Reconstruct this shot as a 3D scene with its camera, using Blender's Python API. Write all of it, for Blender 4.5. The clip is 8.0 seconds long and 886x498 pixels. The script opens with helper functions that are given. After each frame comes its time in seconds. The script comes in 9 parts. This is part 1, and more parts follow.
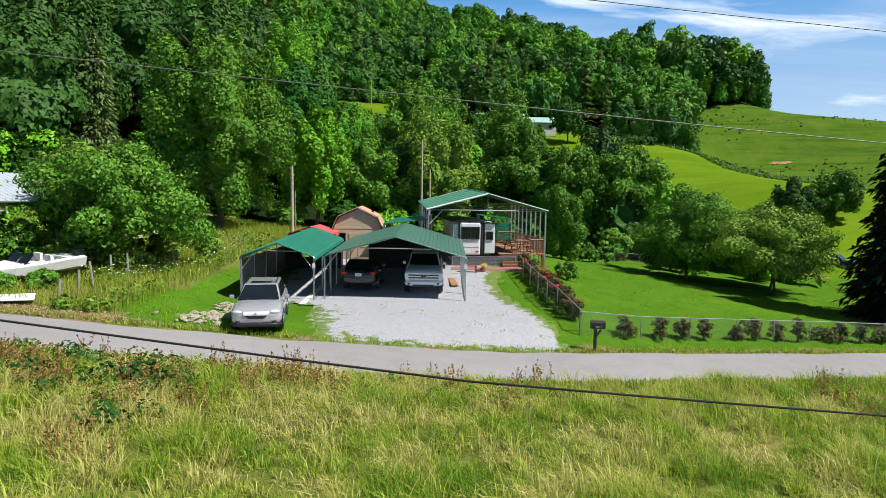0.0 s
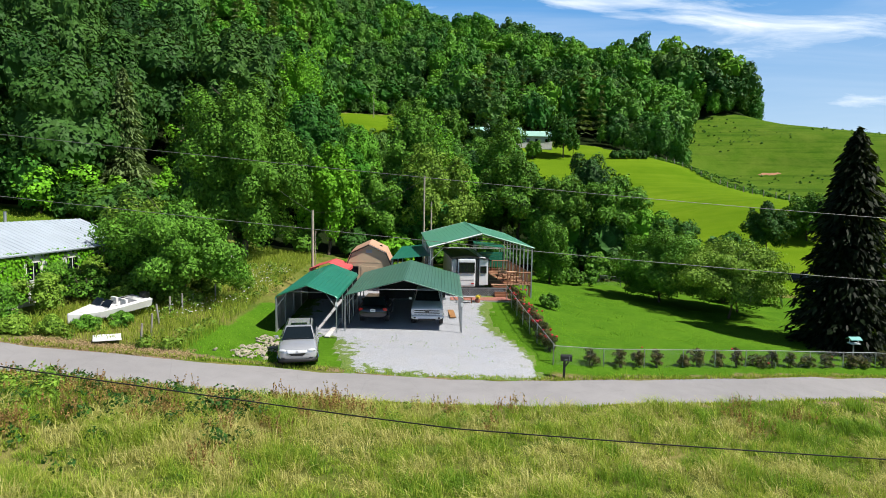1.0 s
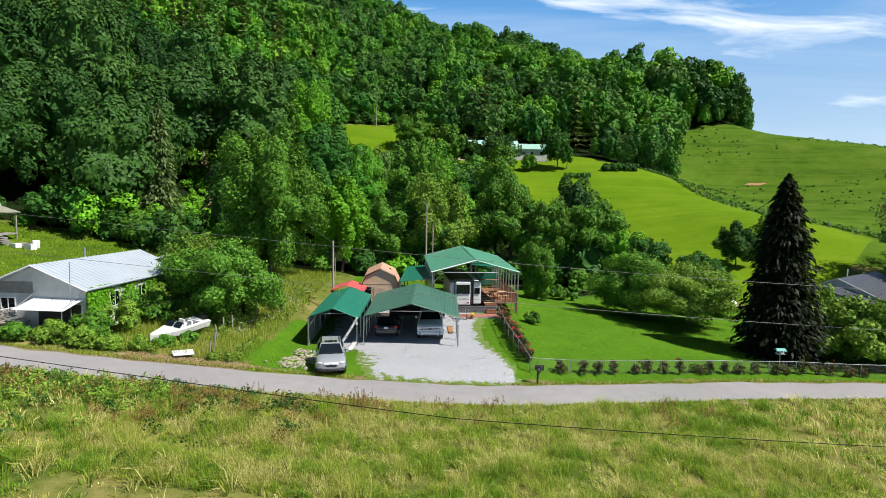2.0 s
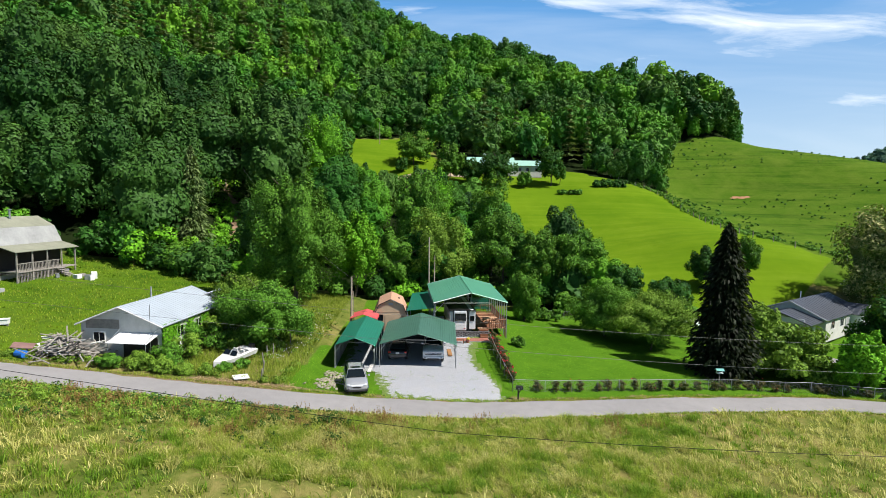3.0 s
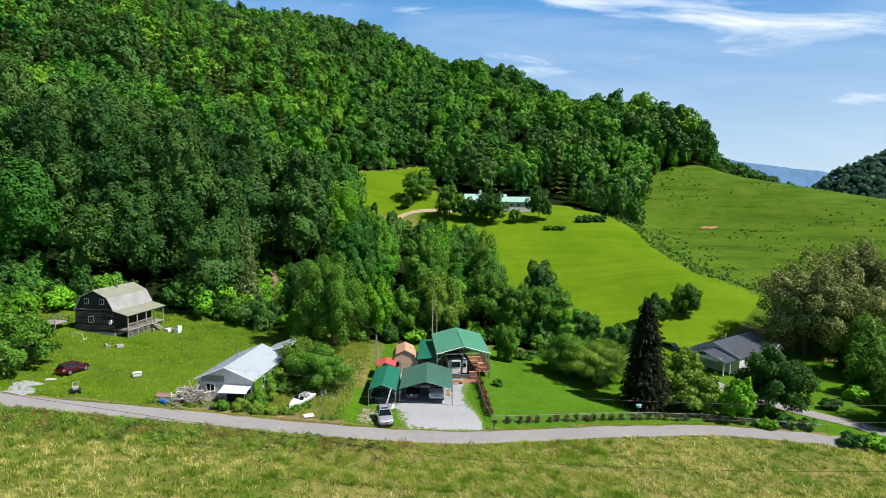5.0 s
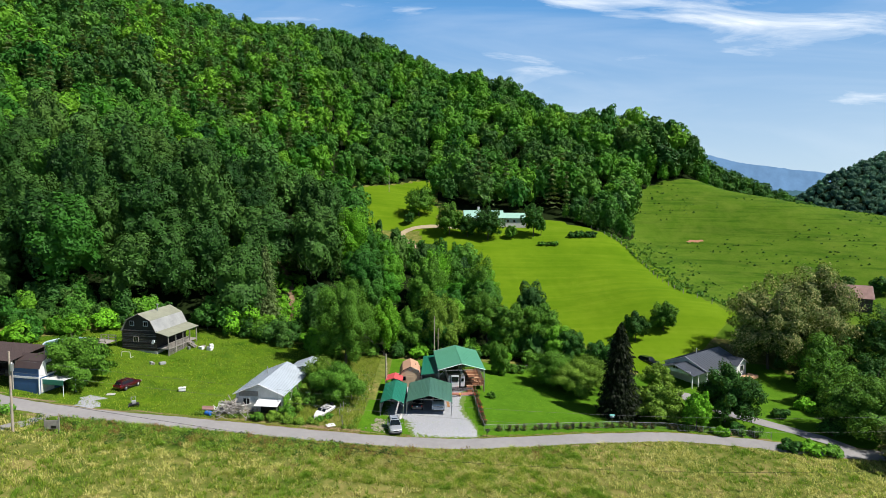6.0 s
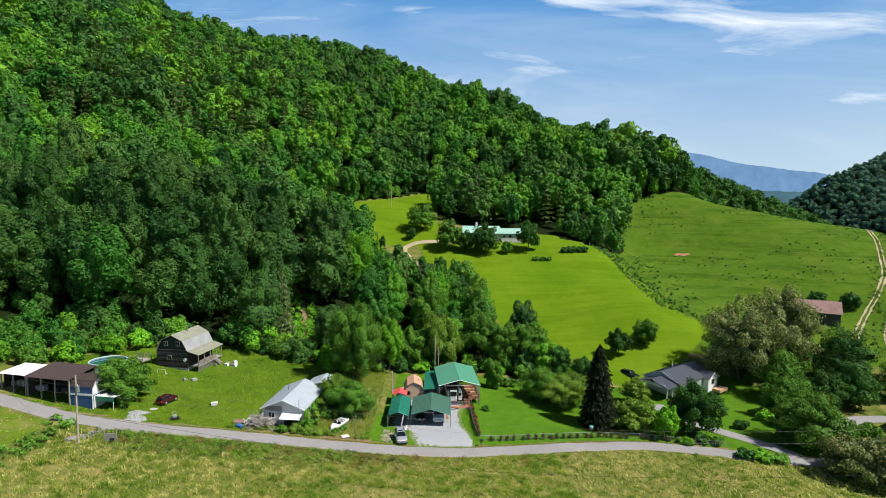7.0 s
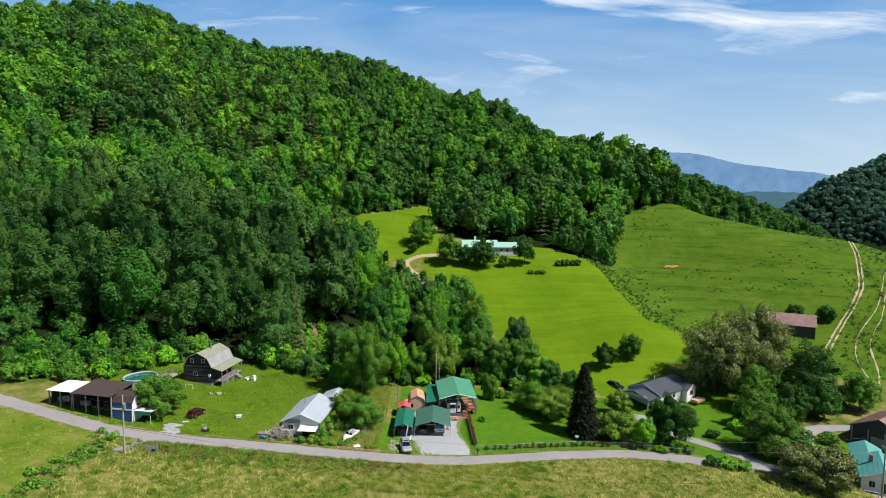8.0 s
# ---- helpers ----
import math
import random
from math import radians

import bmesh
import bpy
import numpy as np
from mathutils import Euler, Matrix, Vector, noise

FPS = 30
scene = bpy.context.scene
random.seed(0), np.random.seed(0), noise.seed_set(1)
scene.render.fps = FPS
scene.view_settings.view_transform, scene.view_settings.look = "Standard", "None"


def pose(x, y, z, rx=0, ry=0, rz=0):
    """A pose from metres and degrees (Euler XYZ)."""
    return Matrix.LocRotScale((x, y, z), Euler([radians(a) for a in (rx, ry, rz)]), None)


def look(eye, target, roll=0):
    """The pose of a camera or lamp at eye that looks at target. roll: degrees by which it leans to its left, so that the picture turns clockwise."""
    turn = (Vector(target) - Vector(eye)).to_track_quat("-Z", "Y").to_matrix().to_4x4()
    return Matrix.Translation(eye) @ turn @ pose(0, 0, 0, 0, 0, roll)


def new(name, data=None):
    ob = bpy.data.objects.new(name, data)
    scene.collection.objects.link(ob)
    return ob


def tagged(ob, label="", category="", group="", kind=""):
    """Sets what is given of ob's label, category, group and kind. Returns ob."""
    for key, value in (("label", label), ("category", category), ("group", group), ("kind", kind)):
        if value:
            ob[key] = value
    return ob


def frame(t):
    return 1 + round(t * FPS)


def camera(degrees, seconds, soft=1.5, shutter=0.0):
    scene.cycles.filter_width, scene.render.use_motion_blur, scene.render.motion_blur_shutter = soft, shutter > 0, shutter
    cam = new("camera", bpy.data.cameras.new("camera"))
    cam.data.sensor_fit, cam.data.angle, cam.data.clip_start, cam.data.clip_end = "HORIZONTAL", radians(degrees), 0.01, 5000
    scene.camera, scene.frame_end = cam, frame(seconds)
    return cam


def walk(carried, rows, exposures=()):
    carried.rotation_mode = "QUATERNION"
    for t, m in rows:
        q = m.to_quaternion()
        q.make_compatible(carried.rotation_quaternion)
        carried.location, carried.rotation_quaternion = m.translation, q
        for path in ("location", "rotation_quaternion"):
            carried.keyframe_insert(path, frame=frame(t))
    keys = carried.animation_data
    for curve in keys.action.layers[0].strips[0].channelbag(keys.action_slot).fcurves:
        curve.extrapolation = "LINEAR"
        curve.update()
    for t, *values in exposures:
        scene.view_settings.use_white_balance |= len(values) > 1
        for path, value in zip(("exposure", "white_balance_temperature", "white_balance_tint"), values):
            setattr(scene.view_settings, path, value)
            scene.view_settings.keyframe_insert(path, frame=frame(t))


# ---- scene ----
cam = camera(74.0, 8.0, soft=0.5)
METRES, EYE, TILT, LEAN, TURN = 100.0, 5.8, -5.0, -1.0, 0.0
ROWS = [
    (0.0, 0.0, 0.0, 0.0, 0.0, 0.0, -0.0),
    (0.5, -0.0001, -0.0304, 0.0151, 0.01, -0.06, 0.0),
    (1.0, 0.0001, -0.0621, 0.0322, 0.03, 0.09, 0.02),
    (1.5, 0.0004, -0.1011, 0.0448, 0.04, 0.17, 0.06),
    (3.0, 0.0003, -0.2531, 0.111, 0.08, 0.1, 0.16),
    (3.5, 0.0012, -0.3086, 0.1446, 0.1, 0.11, 0.23),
    (4.0, 0.0018, -0.3676, 0.1785, 0.12, 0.13, 0.27),
    (4.5, 0.0022, -0.4298, 0.2097, 0.14, 0.11, 0.33),
    (6.0, 0.0017, -0.6293, 0.3084, 0.16, 0.12, 0.38),
    (6.5, 0.002, -0.696, 0.3469, 0.16, 0.1, 0.35),
    (7.0, 0.0025, -0.7607, 0.3854, 0.15, 0.06, 0.36),
    (7.5, 0.0029, -0.8235, 0.4239, 0.15, 0.04, 0.37),
    (8.0, 0.003, -0.8844, 0.462, 0.16, 0.02, 0.44),
]
walk(cam, [(t, pose(0, 0, EYE, TILT, LEAN, TURN) @ pose(METRES * x, METRES * y, 0.763 * METRES * z, 90 + pitch, roll, yaw)) for t, x, y, z, yaw, pitch, roll in ROWS],
     exposures=[(0.0, 0.76), (4.0, 0.74), (6.5, 0.62), (8.0, 0.58)])

# ---- daylight ----
SUN_TO = Vector((0.93, -0.30, 1.28)).normalized()
world = bpy.data.worlds.new("sky")
scene.world = world
world.use_nodes = True
wn, wl = world.node_tree.nodes, world.node_tree.links
wn.clear()
sky = wn.new("ShaderNodeTexSky")
sky.sky_type, sky.sun_disc = "NISHITA", False
sky.sun_elevation = math.asin(SUN_TO.z)
sky.sun_rotation = math.atan2(SUN_TO.x, SUN_TO.y)
sky.air_density, sky.dust_density, sky.ozone_density = 1.0, 0.6, 1.6
tc = wn.new("ShaderNodeTexCoord")
split = wn.new("ShaderNodeSeparateXYZ")
wl.new(tc.outputs["Generated"], split.inputs["Vector"])
# summer haze: the sky pales towards the horizon all round
haze = wn.new("ShaderNodeValToRGB")
for el, (p, c) in zip([*haze.color_ramp.elements, *[haze.color_ramp.elements.new(0.5) for _ in range(3)]],
                      ((0.0, (0.62, 0.79, 0.92)), (0.10, (0.42, 0.67, 0.90)), (0.30, (0.125, 0.37, 0.76)), (0.5, (0.03, 0.08, 0.2)), (1.0, (0.012, 0.035, 0.1)))):
    el.position, el.color = p, (*c, 1)
wl.new(split.outputs["Z"], haze.inputs["Fac"])
scale_up = wn.new("ShaderNodeMix")
scale_up.data_type, scale_up.blend_type = "RGBA", "MULTIPLY"
scale_up.inputs["Factor"].default_value = 1.0
scale_up.inputs["B"].default_value = (14.8, 14.8, 14.8, 1)
wl.new(haze.outputs["Color"], scale_up.inputs["A"])
sky_mix = wn.new("ShaderNodeMix")
sky_mix.data_type = "RGBA"
sky_mix.inputs["Factor"].default_value = 0.86
wl.new(sky.outputs["Color"], sky_mix.inputs["A"])
wl.new(scale_up.outputs["Result"], sky_mix.inputs["B"])
def sky_math(op, a, b):
    n = wn.new("ShaderNodeMath")
    n.operation = op
    for socket, v in zip(n.inputs, (a, b)):
        if isinstance(v, (int, float)):
            socket.default_value = v
        else:
            wl.new(v, socket)
    return n.outputs["Value"]


# thin drawn-out clouds: one long bright streak, fainter wisps and a soft veil round it
ahead = sky_math("MAXIMUM", split.outputs["Y"], 0.15)
east, up = sky_math("DIVIDE", split.outputs["X"], ahead), sky_math("DIVIDE", split.outputs["Z"], ahead)
flat_sky = wn.new("ShaderNodeCombineXYZ")
wl.new(sky_math("ADD", east, sky_math("MULTIPLY", up, 0.9)), flat_sky.inputs["X"])
wl.new(sky_math("MULTIPLY", up, 5.5), flat_sky.inputs["Y"])


def cloud_noise(scale, detail, rough, at):
    n = wn.new("ShaderNodeTexNoise")
    n.inputs["Scale"].default_value, n.inputs["Detail"].default_value = scale, detail
    n.inputs["Roughness"].default_value, n.inputs["Distortion"].default_value = rough, 0.6
    m = wn.new("ShaderNodeMapping")
    m.inputs["Location"].default_value = at
    wl.new(flat_sky.outputs["Vector"], m.inputs["Vector"])
    wl.new(m.outputs["Vector"], n.inputs["Vector"])
    return n.outputs["Fac"]


def sky_ramp(fac, low, high, top):
    r = wn.new("ShaderNodeValToRGB")
    r.color_ramp.elements[0].position, r.color_ramp.elements[1].position = low, high
    r.color_ramp.elements[1].color = (top, top, top, 1)
    wl.new(fac, r.inputs["Fac"])
    return r.outputs["Color"]


from_mid = sky_math("SUBTRACT", east, 0.5)
middle = sky_math("ADD", 0.292, sky_math("MULTIPLY", sky_math("MULTIPLY", from_mid, from_mid), 0.34))
off = sky_math("DIVIDE", sky_math("SUBTRACT", up, middle), 0.012)
streak = sky_math("DIVIDE", 1.0, sky_math("ADD", 1.0, sky_math("MULTIPLY", off, off)))
cloud_ramp = sky_ramp(sky_math("ADD", cloud_noise(3.4, 9.0, 0.6, (0.9, 0.35, 0.2)), sky_math("MULTIPLY", streak, 0.19)), 0.58, 0.88, 0.9)
veil = sky_ramp(cloud_noise(1.5, 5.0, 0.55, (3.1, 0.2, 1.0)), 0.45, 0.85, 0.30)
cloud_mix = wn.new("ShaderNodeMix")
cloud_mix.data_type = "RGBA"
cloud_mix.inputs["B"].default_value = (15.5, 16.2, 16.8, 1)
wl.new(sky_math("MAXIMUM", cloud_ramp, veil), cloud_mix.inputs["Factor"])
wl.new(sky_mix.outputs["Result"], cloud_mix.inputs["A"])
background = wn.new("ShaderNodeBackground")
background.inputs["Strength"].default_value = 0.046
wl.new(cloud_mix.outputs["Result"], background.inputs["Color"])
world_out = wn.new("ShaderNodeOutputWorld")
wl.new(background.outputs["Background"], world_out.inputs["Surface"])

sun = new("sun", bpy.data.lights.new("sun", "SUN"))
sun.data.energy, sun.data.angle, sun.data.color = 5.0, radians(0.53), (1.0, 0.95, 0.87)
sun.matrix_world = look(SUN_TO * 300, (0, 0, 0))


# ---- materials ----
class Nodes:
    """A node material under construction."""

    def __init__(self, name):
        self.m = bpy.data.materials.new(name)
        self.m.use_nodes = True
        self.t = self.m.node_tree
        self.bsdf = self.t.nodes["Principled BSDF"]
        self.out = self.t.nodes["Material Output"]

    def add(self, kind, **values):
        n = self.t.nodes.new(kind)
        for key, v in values.items():
            n.inputs[key.replace("_", " ")].default_value = v
        return n

    def link(self, a, b):
        self.t.links.new(a, b)

    def coords(self, scale=(1, 1, 1)):
        g = self.add("ShaderNodeNewGeometry")
        m = self.add("ShaderNodeMapping", Scale=scale)
        self.link(g.outputs["Position"], m.inputs["Vector"])
        return m.outputs["Vector"]

    def object_coords(self, scale=(1, 1, 1)):
        g = self.add("ShaderNodeTexCoord")
        m = self.add("ShaderNodeMapping", Scale=scale)
        self.link(g.outputs["Object"], m.inputs["Vector"])
        return m.outputs["Vector"]

    def noise(self, vec, scale, detail=4.0, rough=0.6, distort=0.0):
        n = self.add("ShaderNodeTexNoise", Scale=scale, Detail=detail, Roughness=rough, Distortion=distort)
        self.link(vec, n.inputs["Vector"])
        return n.outputs["Fac"]

    def ramp(self, fac, *stops):
        r = self.add("ShaderNodeValToRGB")
        e = r.color_ramp.elements
        while len(e) < len(stops):
            e.new(0.5)
        for el, (p, c) in zip(e, stops):
            el.position, el.color = p, (*c, 1) if len(c) == 3 else c
        self.link(fac, r.inputs["Fac"])
        return r.outputs["Color"]

    def mix(self, fac, a, b, blend="MIX"):
        n = self.add("ShaderNodeMix")
        n.data_type, n.blend_type = "RGBA", blend
        for socket, v in ((n.inputs["Factor"], fac), (n.inputs["A"], a), (n.inputs["B"], b)):
            if isinstance(v, (int, float)):
                socket.default_value = v
            elif isinstance(v, tuple):
                socket.default_value = (*v, 1)
            else:
                self.link(v, socket)
        return n.outputs["Result"]

    def attr(self, name):
        n = self.add("ShaderNodeAttribute")
        n.attribute_name = name
        return n.outputs["Fac"]

    def math(self, op, a, b=0.0):
        n = self.add("ShaderNodeMath")
        n.operation = op
        for socket, v in zip(n.inputs, (a, b)):
            if isinstance(v, (int, float)):
                socket.default_value = v
            else:
                self.link(v, socket)
        return n.outputs["Value"]

    def bump(self, height, strength=0.3, distance=0.02):
        b = self.add("ShaderNodeBump", Strength=strength, Distance=distance)
        self.link(height, b.inputs["Height"])
        self.link(b.outputs["Normal"], self.bsdf.inputs["Normal"])

    def done(self, color=None, rough=0.8, metal=0.0, spec=0.5):
        if color is not None:
            if isinstance(color, tuple):
                self.bsdf.inputs["Base Color"].default_value = (*color, 1)
            else:
                self.link(color, self.bsdf.inputs["Base Color"])
        self.bsdf.inputs["Roughness"].default_value = rough
        self.bsdf.inputs["Metallic"].default_value = metal
        self.bsdf.inputs["Specular IOR Level"].default_value = spec
        return self.m


def plain(name, color, rough=0.6, metal=0.0, vary=0.25, scale=3.0, bump=0.0, spec=0.5):
    """A surface of one colour with stains at two scales and a fine grain."""
    n = Nodes(name)
    v = n.object_coords()
    big, fine = n.noise(v, scale, 3), n.noise(v, scale * 9, 5)
    color = tuple(c * 0.86 for c in color)
    dark = tuple(c * (1 - vary) for c in color)
    light = tuple(min(1, c * (1 + vary * 0.6)) for c in color)
    c = n.ramp(big, (0.3, dark), (0.7, light))
    c = n.mix(0.35, c, n.ramp(fine, (0.3, dark), (0.75, light)))
    if bump:
        n.bump(fine, bump, 0.01)
    return n.done(c, rough, metal, spec)


def leaf_material(name, dark, mid, light, patch=0.11, translucent=0.14, tint=None, speckle=1.0):
    """Foliage: leaves differ one by one and from tree to tree."""
    n = Nodes(name)
    g = n.add("ShaderNodeNewGeometry")
    patchy = n.noise(n.coords(), patch, 2, 0.5)
    info = n.add("ShaderNodeObjectInfo")
    c = n.ramp(g.outputs["Random Per Island"], (0.0, tuple(v * 0.55 * speckle + m * 0.75 * (1 - speckle) for v, m in zip(dark, mid))), (0.5, mid), (1.0, tuple(v * 1.25 * speckle + m * 1.3 * (1 - speckle) for v, m in zip(light, mid))))
    c = n.mix(n.ramp(patchy, (0.36, (0, 0, 0)), (0.64, (1, 1, 1))), c, n.mix(0.55, c, tint or light), "MIX")
    hsv = n.add("ShaderNodeHueSaturation")
    n.link(c, hsv.inputs["Color"])
    n.link(n.math("ADD", n.math("ADD", 0.9, n.attr("tone")), n.math("MULTIPLY", info.outputs["Random"], 0.45)), hsv.inputs["Value"])
    n.link(n.math("ADD", 0.5, n.math("MULTIPLY", n.attr("tone"), -0.045)), hsv.inputs["Hue"])
    n.bsdf.inputs["Specular IOR Level"].default_value = 0.12
    n.bsdf.inputs["Roughness"].default_value = 0.6
    n.link(hsv.outputs["Color"], n.bsdf.inputs["Base Color"])
    tr = n.add("ShaderNodeBsdfTranslucent")
    n.link(n.mix(0.5, hsv.outputs["Color"], (0.25, 0.4, 0.03)), tr.inputs["Color"])
    ms = n.add("ShaderNodeMixShader", Fac=translucent)
    n.link(n.bsdf.outputs["BSDF"], ms.inputs[1])
    n.link(tr.outputs["BSDF"], ms.inputs[2])
    n.link(ms.outputs["Shader"], n.out.inputs["Surface"])
    return n.m


def ground_material():
    n = Nodes("ground")
    v = n.coords()
    fine, mid, big = n.noise(v, 5.0, 6, 0.75), n.noise(v, 0.55, 5, 0.65), n.noise(v, 0.06, 3)
    rows = n.add("ShaderNodeMapping", Scale=(0.06, 1.3, 1))
    rows.inputs["Rotation"].default_value = (0, 0, radians(38))
    n.link(v, rows.inputs["Vector"])
    streak = n.noise(rows.outputs["Vector"], 0.32, 4)
    lawn = n.mix(0.5, n.ramp(n.mix(0.4, mid, big), (0.36, (0.044, 0.125, 0.007)), (0.64, (0.11, 0.225, 0.014))), n.ramp(fine, (0.3, (0.031, 0.095, 0.005)), (0.75, (0.12, 0.26, 0.02))))
    meadow = n.mix(0.42, n.ramp(n.mix(0.7, mid, streak), (0.26, (0.08, 0.165, 0.004)), (0.52, (0.115, 0.205, 0.007)), (0.78, (0.18, 0.262, 0.02))), n.ramp(big, (0.35, (0.065, 0.145, 0.005)), (0.65, (0.14, 0.23, 0.011))))
    pasture = n.mix(0.5, n.ramp(n.mix(0.5, mid, big), (0.35, (0.042, 0.105, 0.005)), (0.65, (0.088, 0.165, 0.010))), n.ramp(fine, (0.32, (0.034, 0.088, 0.008)), (0.7, (0.098, 0.17, 0.018))))
    slope_at = n.add("ShaderNodeMapping", Scale=(0.02, 0.02, 0.75))
    n.link(v, slope_at.inputs["Vector"])
    ledge = n.noise(slope_at.outputs["Vector"], 1.0, 5, 0.6)
    pasture = n.mix(n.ramp(ledge, (0.50, (0, 0, 0)), (0.60, (0.75, 0.75, 0.75)), (0.68, (0.1, 0.1, 0.1))), pasture, (0.028, 0.078, 0.006))
    pasture = n.mix(n.ramp(n.noise(v, 0.13, 6, 0.7), (0.42, (0, 0, 0)), (0.7, (0.65, 0.65, 0.65))), pasture, (0.12, 0.175, 0.022))
    field = n.mix(0.5, n.ramp(mid, (0.3, (0.07, 0.12, 0.012)), (0.52, (0.15, 0.18, 0.03)), (0.75, (0.28, 0.27, 0.085))), n.ramp(fine, (0.3, (0.04, 0.075, 0.01)), (0.7, (0.19, 0.19, 0.06))))
    dry = n.noise(v, 0.16, 5, 0.7)
    field = n.mix(n.ramp(dry, (0.5, (0, 0, 0)), (0.64, (0.75, 0.75, 0.75))), field, (0.30, 0.245, 0.095))
    field = n.mix(n.ramp(dry, (0.34, (0.85, 0.85, 0.85)), (0.46, (0, 0, 0))), field, (0.042, 0.095, 0.010))
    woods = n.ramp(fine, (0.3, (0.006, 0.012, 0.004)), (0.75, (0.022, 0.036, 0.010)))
    dirt = n.ramp(n.mix(0.5, mid, fine), (0.3, (0.15, 0.10, 0.06)), (0.7, (0.33, 0.25, 0.16)))
    c = field
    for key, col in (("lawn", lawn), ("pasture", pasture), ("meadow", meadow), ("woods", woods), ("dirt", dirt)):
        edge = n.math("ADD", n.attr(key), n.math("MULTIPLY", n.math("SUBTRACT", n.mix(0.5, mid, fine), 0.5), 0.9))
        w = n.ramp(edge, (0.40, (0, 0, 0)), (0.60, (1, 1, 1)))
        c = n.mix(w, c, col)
    n.bump(n.mix(0.6, mid, fine), 0.8, 0.12)
    return n.done(n.mix(1.0, c, (0.8, 0.8, 0.8), "MULTIPLY"), 0.95, 0, 0.02)


M_GROUND = ground_material()


# ---- mesh helpers ----
def raw_mesh(name, verts, faces, mat):
    """A mesh from arrays, in which all the faces have equally many corners."""
    me = bpy.data.meshes.new(name)
    verts, faces = np.asarray(verts, np.float32), np.asarray(faces, np.int32)
    k = faces.shape[1]
    me.vertices.add(len(verts))
    me.vertices.foreach_set("co", verts.ravel())
    me.loops.add(faces.size)
    me.loops.foreach_set("vertex_index", faces.ravel())
    me.polygons.add(len(faces))
    me.polygons.foreach_set("loop_start", np.arange(len(faces), dtype=np.int32) * k)
    me.update(calc_edges=True)
    me.materials.append(mat)
    return me


def empty(name, m=None, **tags):
    ob = new(name)
    if m is not None:
        ob.matrix_world = m
    return tagged(ob, **tags)


def part(name, bm, mat, parent=None, label="", smooth=False):
    me = bpy.data.meshes.new(name)
    bm.normal_update()
    bm.to_mesh(me)
    bm.free()
    me.materials.append(mat)
    if smooth:
        me.shade_smooth()
    ob = new(name, me)
    if parent is not None:
        ob.parent = parent
    return tagged(ob, label) if label else ob


def mesh_part(name, me, parent=None, label=""):
    ob = new(name, me)
    if parent is not None:
        ob.parent = parent
    return tagged(ob, label) if label else ob


def box(bm, x0, x1, y0, y1, z0, z1, bevel=0.0, m=None):
    """Adds a box between the given bounds to bm, turned by m."""
    r = bmesh.ops.create_cube(bm, size=1)
    t = Matrix.LocRotScale(((x0 + x1) / 2, (y0 + y1) / 2, (z0 + z1) / 2), None, (abs(x1 - x0), abs(y1 - y0), abs(z1 - z0)))
    bmesh.ops.transform(bm, matrix=(m @ t) if m is not None else t, verts=r["verts"])
    if bevel:
        es = list({e for v in r["verts"] for e in v.link_edges})
        bmesh.ops.bevel(bm, geom=es, offset=bevel, segments=2, affect="EDGES", profile=0.6)
    return bm


def boxes(*specs, bevel=0.0):
    bm = bmesh.new()
    for s in specs:
        box(bm, *s, bevel=bevel)
    return bm


def bar(bm, a, b, r=0.03, sides=6, r2=None):
    """Adds a round bar from a to b."""
    a, b = Vector(a), Vector(b)
    d = b - a
    rot = d.to_track_quat("Z", "Y").to_matrix().to_4x4()
    bmesh.ops.create_cone(bm, cap_ends=True, segments=sides, radius1=r, radius2=r if r2 is None else r2, depth=d.length,
                          matrix=Matrix.Translation((a + b) / 2) @ rot)
    return bm


def bars(*specs, r=0.03, sides=6):
    bm = bmesh.new()
    for a, b in specs:
        bar(bm, a, b, r, sides)
    return bm


def sheet(bm, corners, thick=0.03):
    """Adds a slab on a flat polygon, thickened downwards along its normal."""
    vs = [bm.verts.new(c) for c in corners]
    f = bm.faces.new(vs)
    f.normal_update()
    n = f.normal.copy()
    if n.z < 0:
        n = -n
    low = [bm.verts.new(Vector(c) - n * thick) for c in corners]
    bm.faces.new(low[::-1])
    for i in range(len(vs)):
        j = (i + 1) % len(vs)
        bm.faces.new((vs[j], vs[i], low[i], low[j]))
    bmesh.ops.recalc_face_normals(bm, faces=bm.faces)
    return bm


